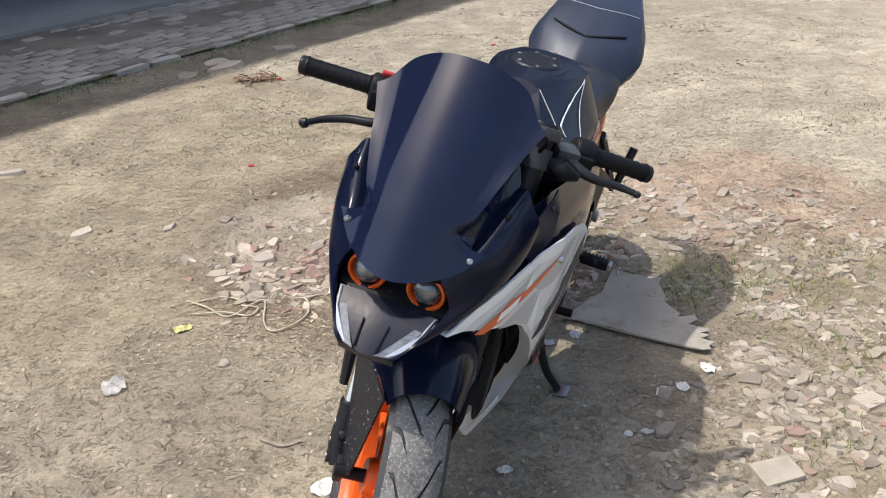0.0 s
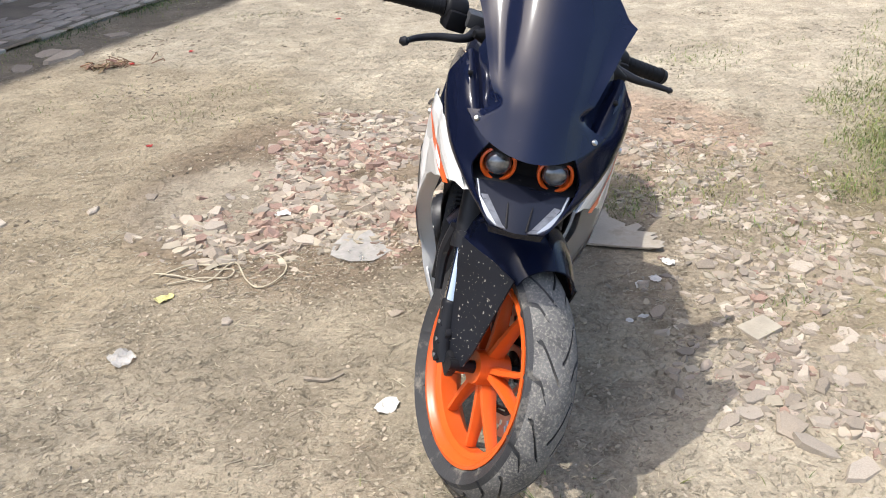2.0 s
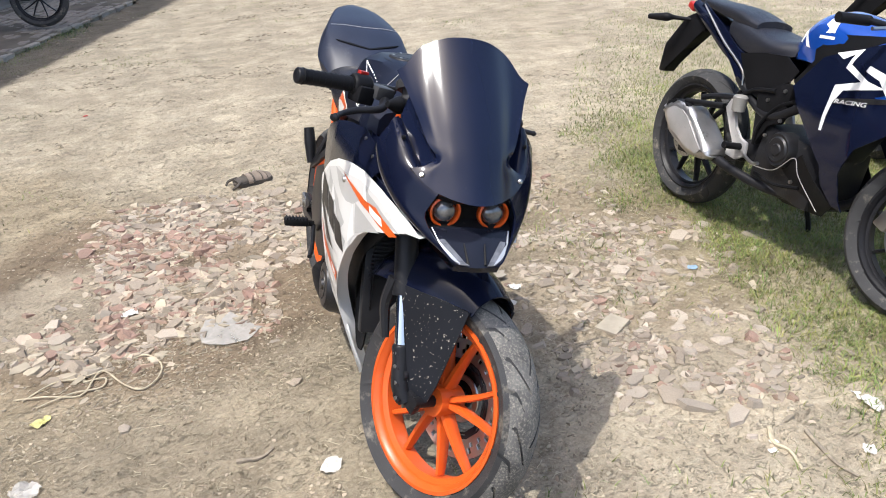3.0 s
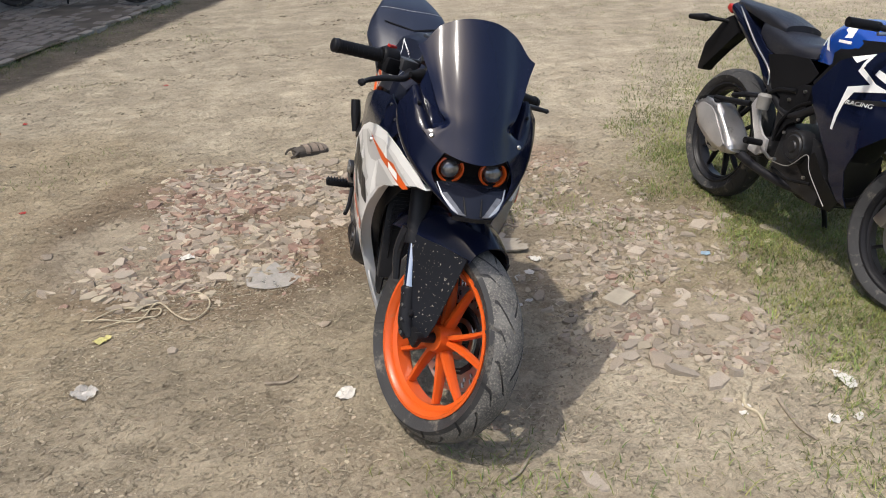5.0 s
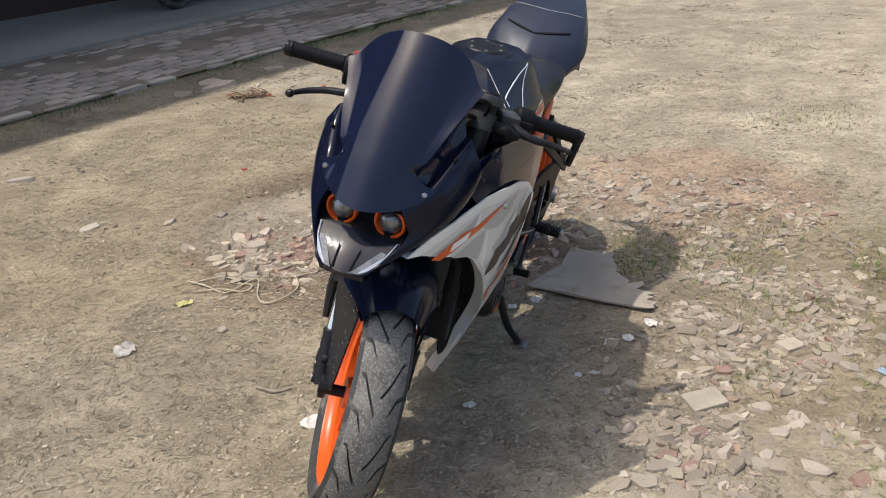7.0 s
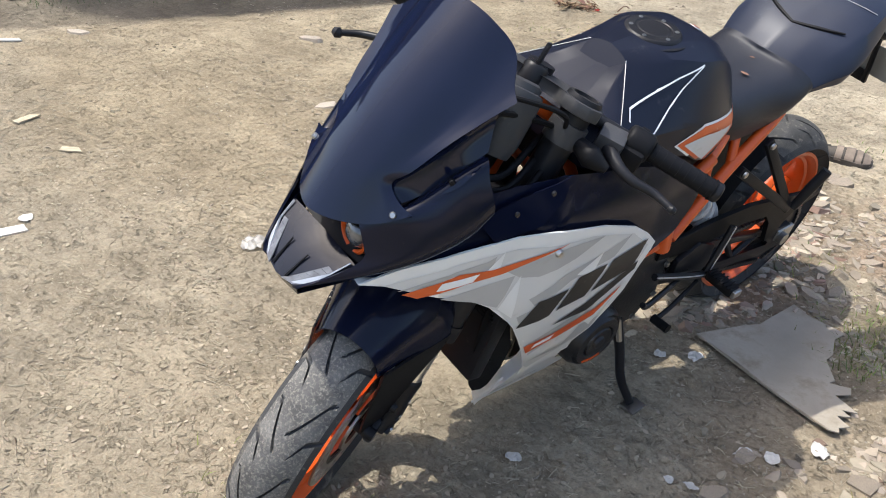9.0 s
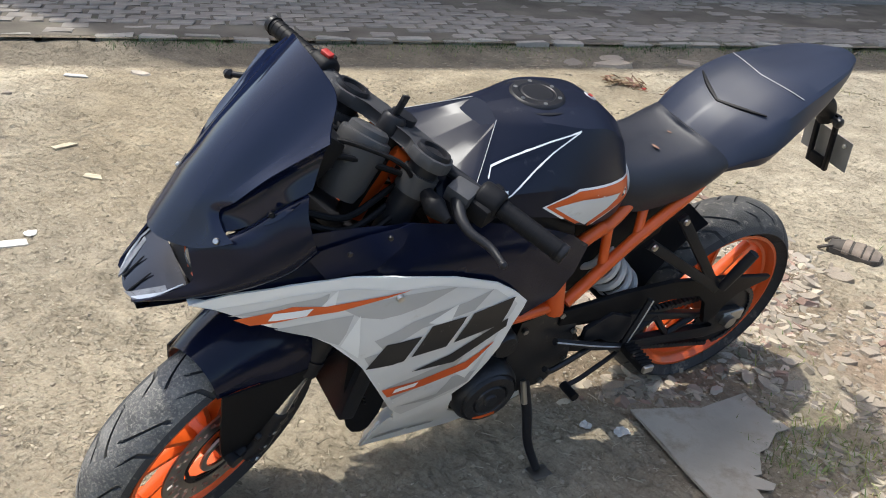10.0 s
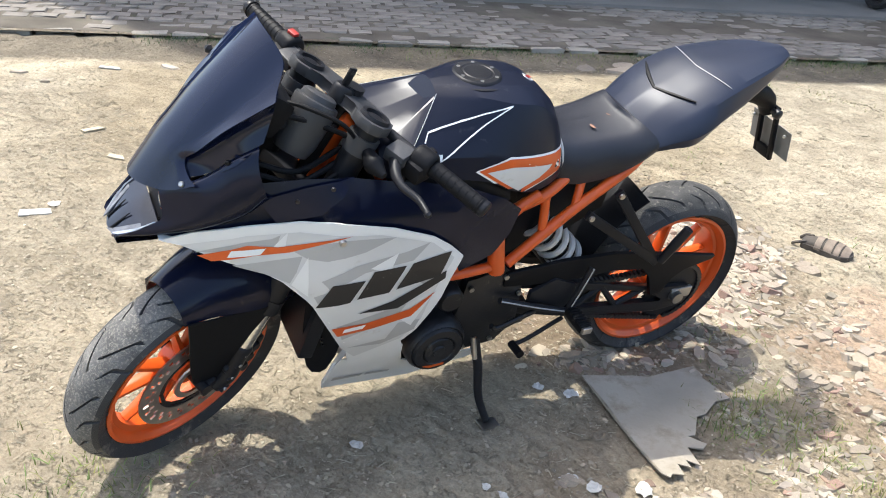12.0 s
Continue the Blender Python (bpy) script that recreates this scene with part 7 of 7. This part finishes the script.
def street_bike(name, m, paint, label, detail=True):
    bk = empty(name, m, label, "motorcycle", "parked motorcycles")
    front, rear = (1.215, 0, .285), (-.06, 0, .300)
    turn = Matrix.Translation((.98, 0, .8)) @ Matrix.Rotation(radians(14), 4, Vector((-.42, 0, .91))) @ Matrix.Translation((-.98, 0, -.8))
    for nm, c, r0, half, rr, t in (("front_wheel", front, .290, .05, .228, turn), ("rear_wheel", rear, .302, .062, .235, Matrix.Identity(4))):
        bm = rim(c, rr, half * .72, .036)
        bm.transform(t)
        w = part(nm, bm, BLACK_METAL, bk, "black cast wheel")
        spokes(w, c, rr, .036, .2, lambda b, t=t: (b.transform(t), b)[1], BLACK_METAL)
        bm = tyre(c, r0, half, rr - .003, 16)
        bm.transform(t)
        part("tyre", bm, RUBBER, w, "worn black tyre").data.materials.append(RUBBER)
        bm = disc(c, .06, .125 if nm == "front_wheel" else .09, -.055 if nm == "front_wheel" else -.07, 22)
        bm.transform(t)
        part("brake_disc", bm, STEEL, w, "drilled steel brake disc")
    for s in (1, -1):
        bm = tube([(1.20, s * .085, .27), (1.0, s * .085, .80)], .022, 12)
        bm.transform(turn)
        part("fork_leg", bm, STEEL, bk)
        part("swingarm", plate([(.50, .40), (.44, .42), (.10, .31), (-.05, .285), (-.05, .24), (.12, .245), (.46, .33)], lambda u, v, w: (u, s * (.085 + w), v), .025, .006), BLACK_METAL, bk)
    cal = box((1.10, -.075, .33), (.05, .04, .11), (0, 24, 0), .01)
    cal.transform(turn)
    part("brake_caliper", cal, STEEL, bk, "grey brake caliper")
    hood = []
    for a in np.linspace(math.radians(25), math.radians(130), 14):
        rr = .310
        hood.append([(front[0] + (rr - .03 * (q / .055) ** 2) * math.cos(a), q, front[2] + (rr - .03 * (q / .055) ** 2) * math.sin(a)) for q in np.linspace(-.06, .06, 7)])
    bm, _ = grid(hood)
    shell(bm, .004, front)
    bm.transform(turn)
    part("front_fender", bm, paint, bk)
    # engine and exhaust
    part("engine", box((.62, 0, .36), (.34, .24, .24), (0, 6, 0), .03), ENGINE, bk, "dark engine block")
    for s in (1, -1):
        part("engine_cover", revolve([(0, .166), (.020, .166), (.024, .160), (.044, .162), (.050, .156), (.060, .158), (.066, .146), (.068, .10), (0, .10)], (.605, 0, .420), 40), ENGINE, bk, "round black engine cover").matrix_basis = Matrix.Diagonal((1, s, 1, 1))
    part("cylinder", box((.76, 0, .50), (.14, .16, .2), (0, 30, 0), .02), ENGINE, bk)
    can = [(-.050, .430), (-.035, .462), (.02, .482), (.105, .480), (.150, .458), (.300, .335), (.308, .302), (.255, .276), (.16, .288), (.03, .340), (-.035, .385)]
    ex = part("silencer", plate(chaikin(can + can[:1], 1)[:-1], lambda u, v, w: (u, -.230 + w, v), .105, .026), EXHAUST, bk, "polished steel silencer with rounded sides", smooth=60)
    part("heat_shield", plate([(-.01, .425), (.03, .455), (.10, .452), (.135, .437), (.265, .325), (.245, .300), (.16, .312), (.04, .360)], lambda u, v, w: (u, -.233 - w, v), .006, .003), ALLOY, ex, "bright heat shield")
    part("end_cap", plate([(-.040, .438), (-.030, .464), (.02, .484), (.105, .482), (.12, .470), (.03, .462), (-.012, .425)], lambda u, v, w: (u, -.226 + w, v), .097, .006), MATT, ex)
    part("tail_pipe", tube([(-.03, -.18, .425), (-.075, -.18, .435)], .016, 12), BLACK_METAL, ex)
    part("exhaust_pipe", tube([(.27, -.165, .30), (.40, -.15, .272), (.60, -.10, .25), (.85, -.03, .28), (.95, 0, .40)], [.022, .019, .018, .018, .018], 12), BLACK_METAL, ex)
    for s in (1, -1):
        hang = part("foot_peg_hanger", plate([(.262, .505), (.286, .545), (.308, .535), (.345, .440), (.385, .405), (.430, .400), (.436, .345), (.385, .318), (.318, .325), (.325, .352), (.372, .350), (.345, .395), (.318, .420)], lambda u, v, w: (u, s * (.140 + w), v), .014, .004), ALLOY, bk, "cast light alloy hanger")
        part("foot_peg", tube([(.40, s * .145, .375), (.40, s * .235, .382)], .014, 10), MATT, hang)
        part("pillion_peg", tube([(.25, s * .15, .505), (.07, s * .205, .485)], .013, 10), MATT, hang)
        part("shift_lever", tube([(.40, s * .15, .36), (.50, s * .17, .34), (.55, s * .18, .35)], .007, 8), STEEL, hang)
    for pts_, r_ in (([(.44, -.13, .40), (.46, -.14, .48), (.52, -.13, .56), (.60, -.13, .60)], .008), ([(.30, -.12, .56), (.38, -.13, .60), (.50, -.135, .62)], .009), ([(.30, -.10, .60), (.22, -.11, .50), (.12, -.10, .42)], .012), ([(.50, -.14, .30), (.62, -.15, .29), (.74, -.14, .31)], .007)):
        part("hose", tube(pts_, r_, 8), MATT, bk)
    part("side_cover", plate([(.40, .59), (.52, .655), (.58, .66), (.575, .56), (.545, .50), (.49, .49), (.455, .40), (.43, .40)], lambda u, v, w: (u, -.132 + w, v), .03, .008), MATT, bk, "black cover before the rear wheel")
    for bx, bz in ((.47, .58), (.55, .63), (.56, .52), (.50, .45), (.69, .32), (.57, .47)):
        part("bolt", revolve([(0, -.140), (.007, -.140), (.008, -.132), (0, -.132)], (bx, 0, bz), 8), STEEL, bk)
    part("belly_edge", tube([(.45, -.128, .318), (.62, -.166, .345), (.72, -.176, .420), (.76, -.172, .36), (.86, -.150, .262)], .0016, 6), ALLOY, bk, "pale worn panel edge")
    # tail, seats, tank
    tailw = [(.36, [(0, .72), (.09, .72), (.12, .70), (.12, .65)]), (.15, [(0, .76), (.085, .755), (.105, .73), (.10, .68)]), (-.05, [(0, .83), (.06, .825), (.08, .80), (.075, .765)]), (-.24, [(0, .885), (.03, .88), (.045, .865), (.04, .845)])]
    part("tail", body(tailw, 20, 1), NAVY, bk, "slim dark tail")
    for s in (1, -1):
        part("tail_side", side_sheet([(-.108, .885), (.05, .815), (.237, .715), (.300, .589), (.275, .584), (.16, .680), (.042, .768), (-.066, .845)], lambda x, z: .095 + .08 * x, s), SCREEN, bk, "dark tail side panel")
        part("tail_stripe", tube([(.290, s * .121, .60), (.262, s * .119, .66), (.10, s * .106, .745), (-.04, s * .095, .835), (-.10, s * .088, .872)], [.003, .005, .005, .004, .003], 6), STEEL, bk)
        part("side_panel", side_sheet([(.245, .722), (.38, .745), (.508, .753), (.584, .711), (.559, .672), (.403, .574), (.327, .595)], lambda x, z: .128, s), MATT, bk, "grey black side panel")
    part("rider_seat", body([(.515, [(0, .815), (.06, .81), (.09, .785), (.10, .755)]), (.40, [(0, .808), (.095, .802), (.128, .775), (.122, .735)]), (.24, [(0, .832), (.085, .828), (.112, .795), (.108, .730)]), (.10, [(0, .855), (.07, .85), (.092, .82), (.09, .785)])], 16, 2), SEATMAT, bk, "black rider seat", smooth=60)
    part("pillion_seat", body([(.26, [(0, .855), (.06, .85), (.09, .835), (.085, .815)]), (.10, [(0, .890), (.075, .884), (.09, .865), (.085, .835)]), (-.08, [(0, .90), (.05, .895), (.065, .88), (.06, .86)]), (-.20, [(0, .905), (.03, .90), (.04, .89), (.04, .88)])], 14, 2), SEATMAT, bk, "black pillion seat", smooth=60)
    tk = part("fuel_tank", body([(.90, [(0, .88), (.08, .87), (.13, .82), (.13, .74)]), (.80, [(0, .925), (.085, .915), (.145, .85), (.145, .74)]), (.66, [(0, .945), (.08, .935), (.135, .87), (.13, .75)]), (.55, [(0, .905), (.07, .895), (.11, .84), (.10, .75)]), (.47, [(0, .80), (.05, .795), (.07, .775), (.07, .74)])], 26, 2), paint, bk, "glossy fuel tank", smooth=60)
    for s in (1, -1):
        drop_on(tk, [(.655, .925), (.70, .905), (.71, .868), (.665, .862), (.672, .88), (.645, .89)], s, WHITE_DECAL, tk, .0015)
        drop_on(tk, [(.72, .856), (.64, .852), (.64, .842), (.72, .846)], s, WHITE_DECAL, tk, .0015)
        drop_on(tk, [(.535, .875), (.60, .800), (.57, .803), (.55, .838), (.535, .81), (.525, .812)], s, WHITE_DECAL, tk, .0015)
    # fairing
    W = lambda x, z: interp([(.4, .12), (.57, .150), (.75, .18), (.95, .19), (1.10, .165), (1.25, .10), (1.36, .04)], x) * interp([(.2, .45), (.3, .72), (.45, .92), (.6, 1), (.8, .92), (.95, .6)], z)
    for s in (1, -1):
        out = [(.60, .66), (.66, .59), (.737, .523), (.83, .425), (.84, .36), (.90, .30), (.95, .29), (.93, .33), (.92, .42), (.97, .52), (1.08, .60), (1.20, .625), (1.34, .66), (1.33, .72), (1.24, .80), (1.12, .875), (.97, .875), (.86, .835), (.72, .785)]
        fa = part("side_fairing", side_sheet(out, W, s), SCREEN, bk, "black side fairing with white bands")
        part("shoulder_panel", side_sheet([(.58, .675), (.60, .658), (.71, .75), (.83, .82), (.95, .878), (.94, .89), (.72, .866), (.65, .803), (.66, .765)], lambda x, z: W(x, z) * .93, s), MATT, bk, "matt grey shoulder panel")
        part("belly_panel", side_sheet([(.40, .325), (.62, .355), (.73, .435), (.80, .36), (.90, .295), (.84, .235), (.62, .215), (.46, .255)], lambda x, z: W(x, z) * .97, s), MATT, bk, "matt black belly panel")
        band = lambda o, mat, q=.002: part("band", sheet(o, .05, lambda x, z: (x, s * (W(x, z) + q), z)), mat, fa, smooth=180)
        band([(.778, .81), (.885, .841), (.862, .785), (.954, .745), (1.021, .732), (.86, .697), (.83, .65), (.812, .546), (.798, .546), (.816, .708), (.925, .738), (.84, .77), (.86, .82), (.818, .795)][::-1], WHITE_DECAL)
        band([(.83, .665), (.825, .645), (1.05, .690), (1.05, .708)], BLACK_DECAL, .0015)
        band([(.94, .795), (1.02, .775), (1.08, .70), (1.04, .70), (.99, .755), (.93, .775)], WHITE_DECAL)
        band([(.99, .70), (1.33, .72), (1.24, .80), (1.10, .87), (1.0, .80), (1.09, .69)], paint, .001)
        part("indicator", box((1.12, s * .172, .745), (.10, .02, .05), (0, 20, -s * 12), .01), DRL, fa, "clear indicator lens")
    for s in (1, -1):
        txt = bpy.data.curves.new("lettering", "FONT")
        txt.body, txt.size, txt.extrude, txt.shear = "RACING", .021, .0004, .2
        txt.materials.append(WHITE_DECAL)
        tx = new("lettering", txt)
        tx.parent = bk
        a, b = (.838, .650), (1.015, .688)
        ex_ = Vector((b[0] - a[0], s * (W(*b) - W(*a)), (b[1] - a[1]))).normalized() * (1 if s < 0 else -1)
        up_ = Vector((0, s * (W(a[0], .69) - W(a[0], .63)) / .06, 1)).normalized()
        nz = ex_.cross(up_)
        o_ = a if s < 0 else b
        tx.matrix_basis = Matrix((ex_, up_, nz)).transposed().to_4x4() @ Matrix.Diagonal((1.9, 1, 1, 1))
        tx.matrix_basis.translation = Vector((o_[0], s * (W(*o_) + .005), o_[1]))
    nose = [(.98, [(0, .93), (.08, .92), (.15, .86), (.165, .74), (.12, .66)]), (1.14, [(0, .90), (.07, .89), (.13, .83), (.145, .73), (.10, .66)]), (1.28, [(0, .82), (.05, .81), (.085, .77), (.09, .72), (.06, .67)]), (1.37, [(0, .72), (.02, .715), (.03, .705), (.03, .69), (.02, .68)])]
    part("nose", body(nose, 16, 1), paint, bk, "pointed nose cowl")
    scr = [[(1.20 - .9 * y * y, y, .875 - 1.2 * y * y) for y in np.linspace(-.12, .12, 11)], [(1.10 - .9 * y * y, y, .97 - 1.6 * y * y) for y in np.linspace(-.12, .12, 11)], [(.99 - .8 * y * y, y, 1.04 - 2.4 * y * y) for y in np.linspace(-.11, .11, 11)]]
    cols_ = [spline([q[j] for q in scr], 8) for j in range(11)]
    bm, _ = grid(cols_)
    shell(bm, .003)
    part("windscreen", bm, SCREEN, bk, "dark windscreen")
    for s in (1, -1):
        bm = tube([(.96, s * .09, .90), (.90, s * .25, .91), (.86, s * .35, .90)], .011, 10)
        bm.transform(turn)
        hb = part("handlebar", bm, BLACK_METAL, bk)
        bm = tube([(.895, s * .245, .91), (.86, s * .36, .90)], .017, 12)
        bm.transform(turn)
        part("grip", bm, MATT, hb)
        bm = tube([(.99, s * .15, .91), (.985, s * .25, .90), (.97, s * .34, .885)], .006, 8)
        bm.transform(turn)
        part("hand_lever", bm, STEEL, hb)
    # rear mudguard, plate, lamp
    mg = part("rear_mudguard", plate([(-.18, .850), (-.30, .80), (-.42, .66), (-.435, .53), (-.378, .535), (-.28, .66), (-.14, .755)], lambda u, v, w: (u, w - .028, v), .056, .012), MATT, bk, "black rear mudguard")
    part("tail_lamp", box((-.27, 0, .85), (.05, .07, .03), (0, 25, 0), .01), RED, bk)
    for s in (1, -1):
        part("indicator", tube([(-.26, s * .02, .79), (-.31, s * .08, .79), (-.33, s * .11, .788), (-.41, s * .15, .778)], [.008, .010, .02, .012], 10), MATT, mg)
    part("hugger", tube([(.30, -.09, .55), (.16, -.10, .53), (.04, -.10, .50)], .012, 8), BLACK_METAL, bk)
    part("side_stand", tube([(.52, .10, .25), (.52, .17, .12), (.50, .22, .03)], .011, 8), BLACK_METAL, bk)
    part("frame_spar", tube([(.24, -.10, .62), (.46, -.12, .52), (.62, -.12, .58), (.80, -.11, .70)], .018, 10), BLACK_METAL, bk)
    part("frame_spar", tube([(.24, .10, .62), (.46, .12, .52), (.62, .12, .58), (.80, .11, .70)], .018, 10), BLACK_METAL, bk)
    part("fluid_pot", revolve([(0, 0), (.026, 0), (.030, .055), (.022, .064), (0, .064)], (.335, -.15, .505), 14, axis="Z"), PLATE, bk, "grey fluid pot")
    return bk


street_bike("street_motorcycle", pose(1.80, 2.28, 0, 0, 0, -101.5) @ pose(0, 0, 0, -10, 0, 0) @ Matrix.Diagonal((.92, .92, .92, 1)), BLUE, "blue and black faired motorcycle standing on the grass")
street_bike("street_motorcycle", pose(2.85, 2.15, 0, 0, 0, -101.5) @ pose(0, 0, 0, -10, 0, 0) @ Matrix.Diagonal((.95, .95, .95, 1)), GREEN, "green and black motorcycle standing behind the blue one")


# ---- vehicles parked in the shade before the shops ----
def plain_bike(name, m, paint, label, scooter=False):
    bk = empty(name, m, label, "motorcycle" if not scooter else "scooter", "vehicles along the shop fronts")
    r0 = .29 if not scooter else .24
    wb = 1.27
    for nm, x in (("rear_wheel", 0), ("front_wheel", wb)):
        w = part(nm, rim((x, 0, r0), r0 - .06, .032, .03), BLACK_METAL, bk)
        spokes(w, (x, 0, r0), r0 - .06, .03, .2, None, BLACK_METAL)
        part("tyre", revolve([(r0 - .065, -.03), (r0 - .03, -.045), (r0 - .008, -.034), (r0, 0), (r0 - .008, .034), (r0 - .03, .045), (r0 - .065, .03)], (x, 0, r0), 48, closed=True), RUBBER, w)
    for s in (1, -1):
        part("fork_leg", tube([(wb, s * .075, r0), (wb - .27, s * .075, .92)], .02, 10), BLACK_METAL if not scooter else MATT, bk)
        part("swingarm", tube([(0, s * .085, r0), (.48, s * .09, .36)], .02, 8), BLACK_METAL, bk)
        part("shock_absorber", tube([(.02, s * .11, r0 + .03), (.16, s * .10, .66)], .024, 10), ENGINE, bk)
        part("handlebar", tube([(wb - .28, 0, .95), (wb - .33, s * .18, 1.02), (wb - .42, s * .34, 1.0)], .014, 8), BLACK_METAL, bk)
        part("mirror", box((wb - .36, s * .33, 1.18), (.03, .12, .08), (0, 0, 0), .02), MATT, bk)
        part("indicator", tube([(-.10, s * .03, .70), (-.12, s * .14, .70)], .014, 8), MATT, bk)
    part("front_fender", grid([[(wb + (r0 + .03) * math.cos(a), y, r0 + (r0 + .03 - 3 * y * y) * math.sin(a)) for y in np.linspace(-.055, .055, 5)] for a in np.linspace(.35, 2.3, 12)])[0], paint, bk)
    if scooter:
        part("body_shell", body([(-.12, [(0, .72), (.06, .71), (.10, .62), (.08, .50)]), (.15, [(0, .78), (.12, .76), (.18, .60), (.14, .40)]), (.45, [(0, .78), (.12, .75), (.17, .55), (.13, .32)]), (.60, [(0, .55), (.10, .50), (.14, .38), (.12, .26)])], 18, 2), paint, bk, "dark scooter body shell", smooth=60)
        part("floor_board", box((.72, 0, .28), (.36, .26, .07), (0, 0, 0), .02), MATT, bk)
        part("leg_shield", body([(.86, [(0, .80), (.10, .78), (.17, .60), (.16, .28)]), (.94, [(0, .92), (.10, .90), (.18, .66), (.16, .32)]), (1.03, [(0, .96), (.07, .93), (.11, .72), (.08, .45)])], 10, 1), paint, bk)
        part("seat", body([(.55, [(0, .80), (.08, .80), (.12, .77), (.11, .73)]), (.2, [(0, .84), (.12, .83), (.14, .80), (.13, .76)]), (-.12, [(0, .83), (.08, .82), (.10, .79), (.09, .76)])], 12, 2), SEATMAT, bk, smooth=60)
        part("engine", box((.18, .02, .30), (.42, .20, .18), (0, 6, 0), .04), ENGINE, bk)
        part("silencer", tube([(.28, -.13, .28), (.05, -.15, .30), (-.16, -.15, .34)], [.03, .05, .045], 12), BLACK_METAL, bk)
    else:
        part("engine", box((.60, 0, .40), (.32, .22, .24), (0, 0, 0), .04), ENGINE, bk)
        part("cylinder", box((.70, 0, .57), (.13, .14, .18), (0, 15, 0), .02), ENGINE, bk)
        part("fuel_tank", body([(.50, [(0, .76), (.06, .76), (.09, .72), (.08, .66)]), (.68, [(0, .88), (.10, .86), (.14, .78), (.11, .68)]), (.92, [(0, .88), (.09, .86), (.12, .78), (.09, .70)]), (1.0, [(0, .80), (.05, .79), (.07, .75), (.05, .70)])], 16, 2), paint, bk, "dark fuel tank", smooth=60)
        part("seat", body([(.55, [(0, .77), (.07, .77), (.11, .74), (.10, .69)]), (.2, [(0, .79), (.11, .78), (.13, .75), (.12, .70)]), (-.15, [(0, .83), (.09, .82), (.10, .79), (.09, .75)])], 12, 2), SEATMAT, bk, smooth=60)
        part("tail", body([(.30, [(0, .70), (.10, .70), (.12, .66), (.10, .58)]), (-.22, [(0, .76), (.05, .75), (.06, .72), (.05, .68)])], 8, 1), paint, bk)
        part("headlamp", revolve([(0, .09), (.06, .08), (.085, .04), (.085, 0), (.05, -.06), (0, -.07)], (wb - .20, 0, .88), 20, axis="X"), ENGINE, bk)
        part("silencer", tube([(.70, -.10, .28), (.30, -.13, .29), (-.20, -.15, .36)], [.02, .038, .045], 12), ENGINE, bk)
        part("frame_spar", tube([(.95, 0, .80), (.85, 0, .50), (.72, 0, .28), (.45, 0, .28)], .02, 8), BLACK_METAL, bk)
    part("side_stand", tube([(.50, .08, .26), (.49, .15, .12), (.47, .20, .015)], .010, 8), BLACK_METAL, bk)
    part("rear_mudguard", plate([(-.10, .70), (-.22, .72), (-.34, .42), (-.30, .40), (-.16, .60)], lambda u, v, w: (u, w - .05, v), .10, .01), MATT, bk)
    return bk


def parked(x, y, heading, at_front):
    """A pose whose front or rear wheel stands at (x, y)."""
    a = radians(heading)
    k = 1.27 if at_front else 0
    return pose(x - k * math.cos(a), y - k * math.sin(a), .035, 0, 0, heading) @ pose(0, 0, 0, -7, 0, 0)


DARK_RED = material("dark_red_paint", (0.10, 0.012, 0.012), 0.3, vary=0.1, coat=0.4)
plain_bike("scooter", parked(-3.14, 8.30, 62, False), NAVY, "dark scooter parked by the shop wall", True)
plain_bike("parked_motorcycle", parked(-1.90, 9.55, -38, True), NAVY, "black motorcycle parked nose out before the shutter")
plain_bike("parked_motorcycle", parked(-1.0, 11.5, -38, True), DARK_RED, "dark red motorcycle parked before the shutter")
plain_bike("parked_motorcycle", parked(.31, 9.80, -20, True), NAVY, "black motorcycle parked at the edge of the lane")
plain_bike("parked_motorcycle", parked(.45, 12.4, -38, True), NAVY, "black motorcycle parked farther along the lane")
plain_bike("parked_motorcycle", parked(-2.52, 9.40, -40, True), DARK_RED, "dark motorcycle parked close to the scooter")
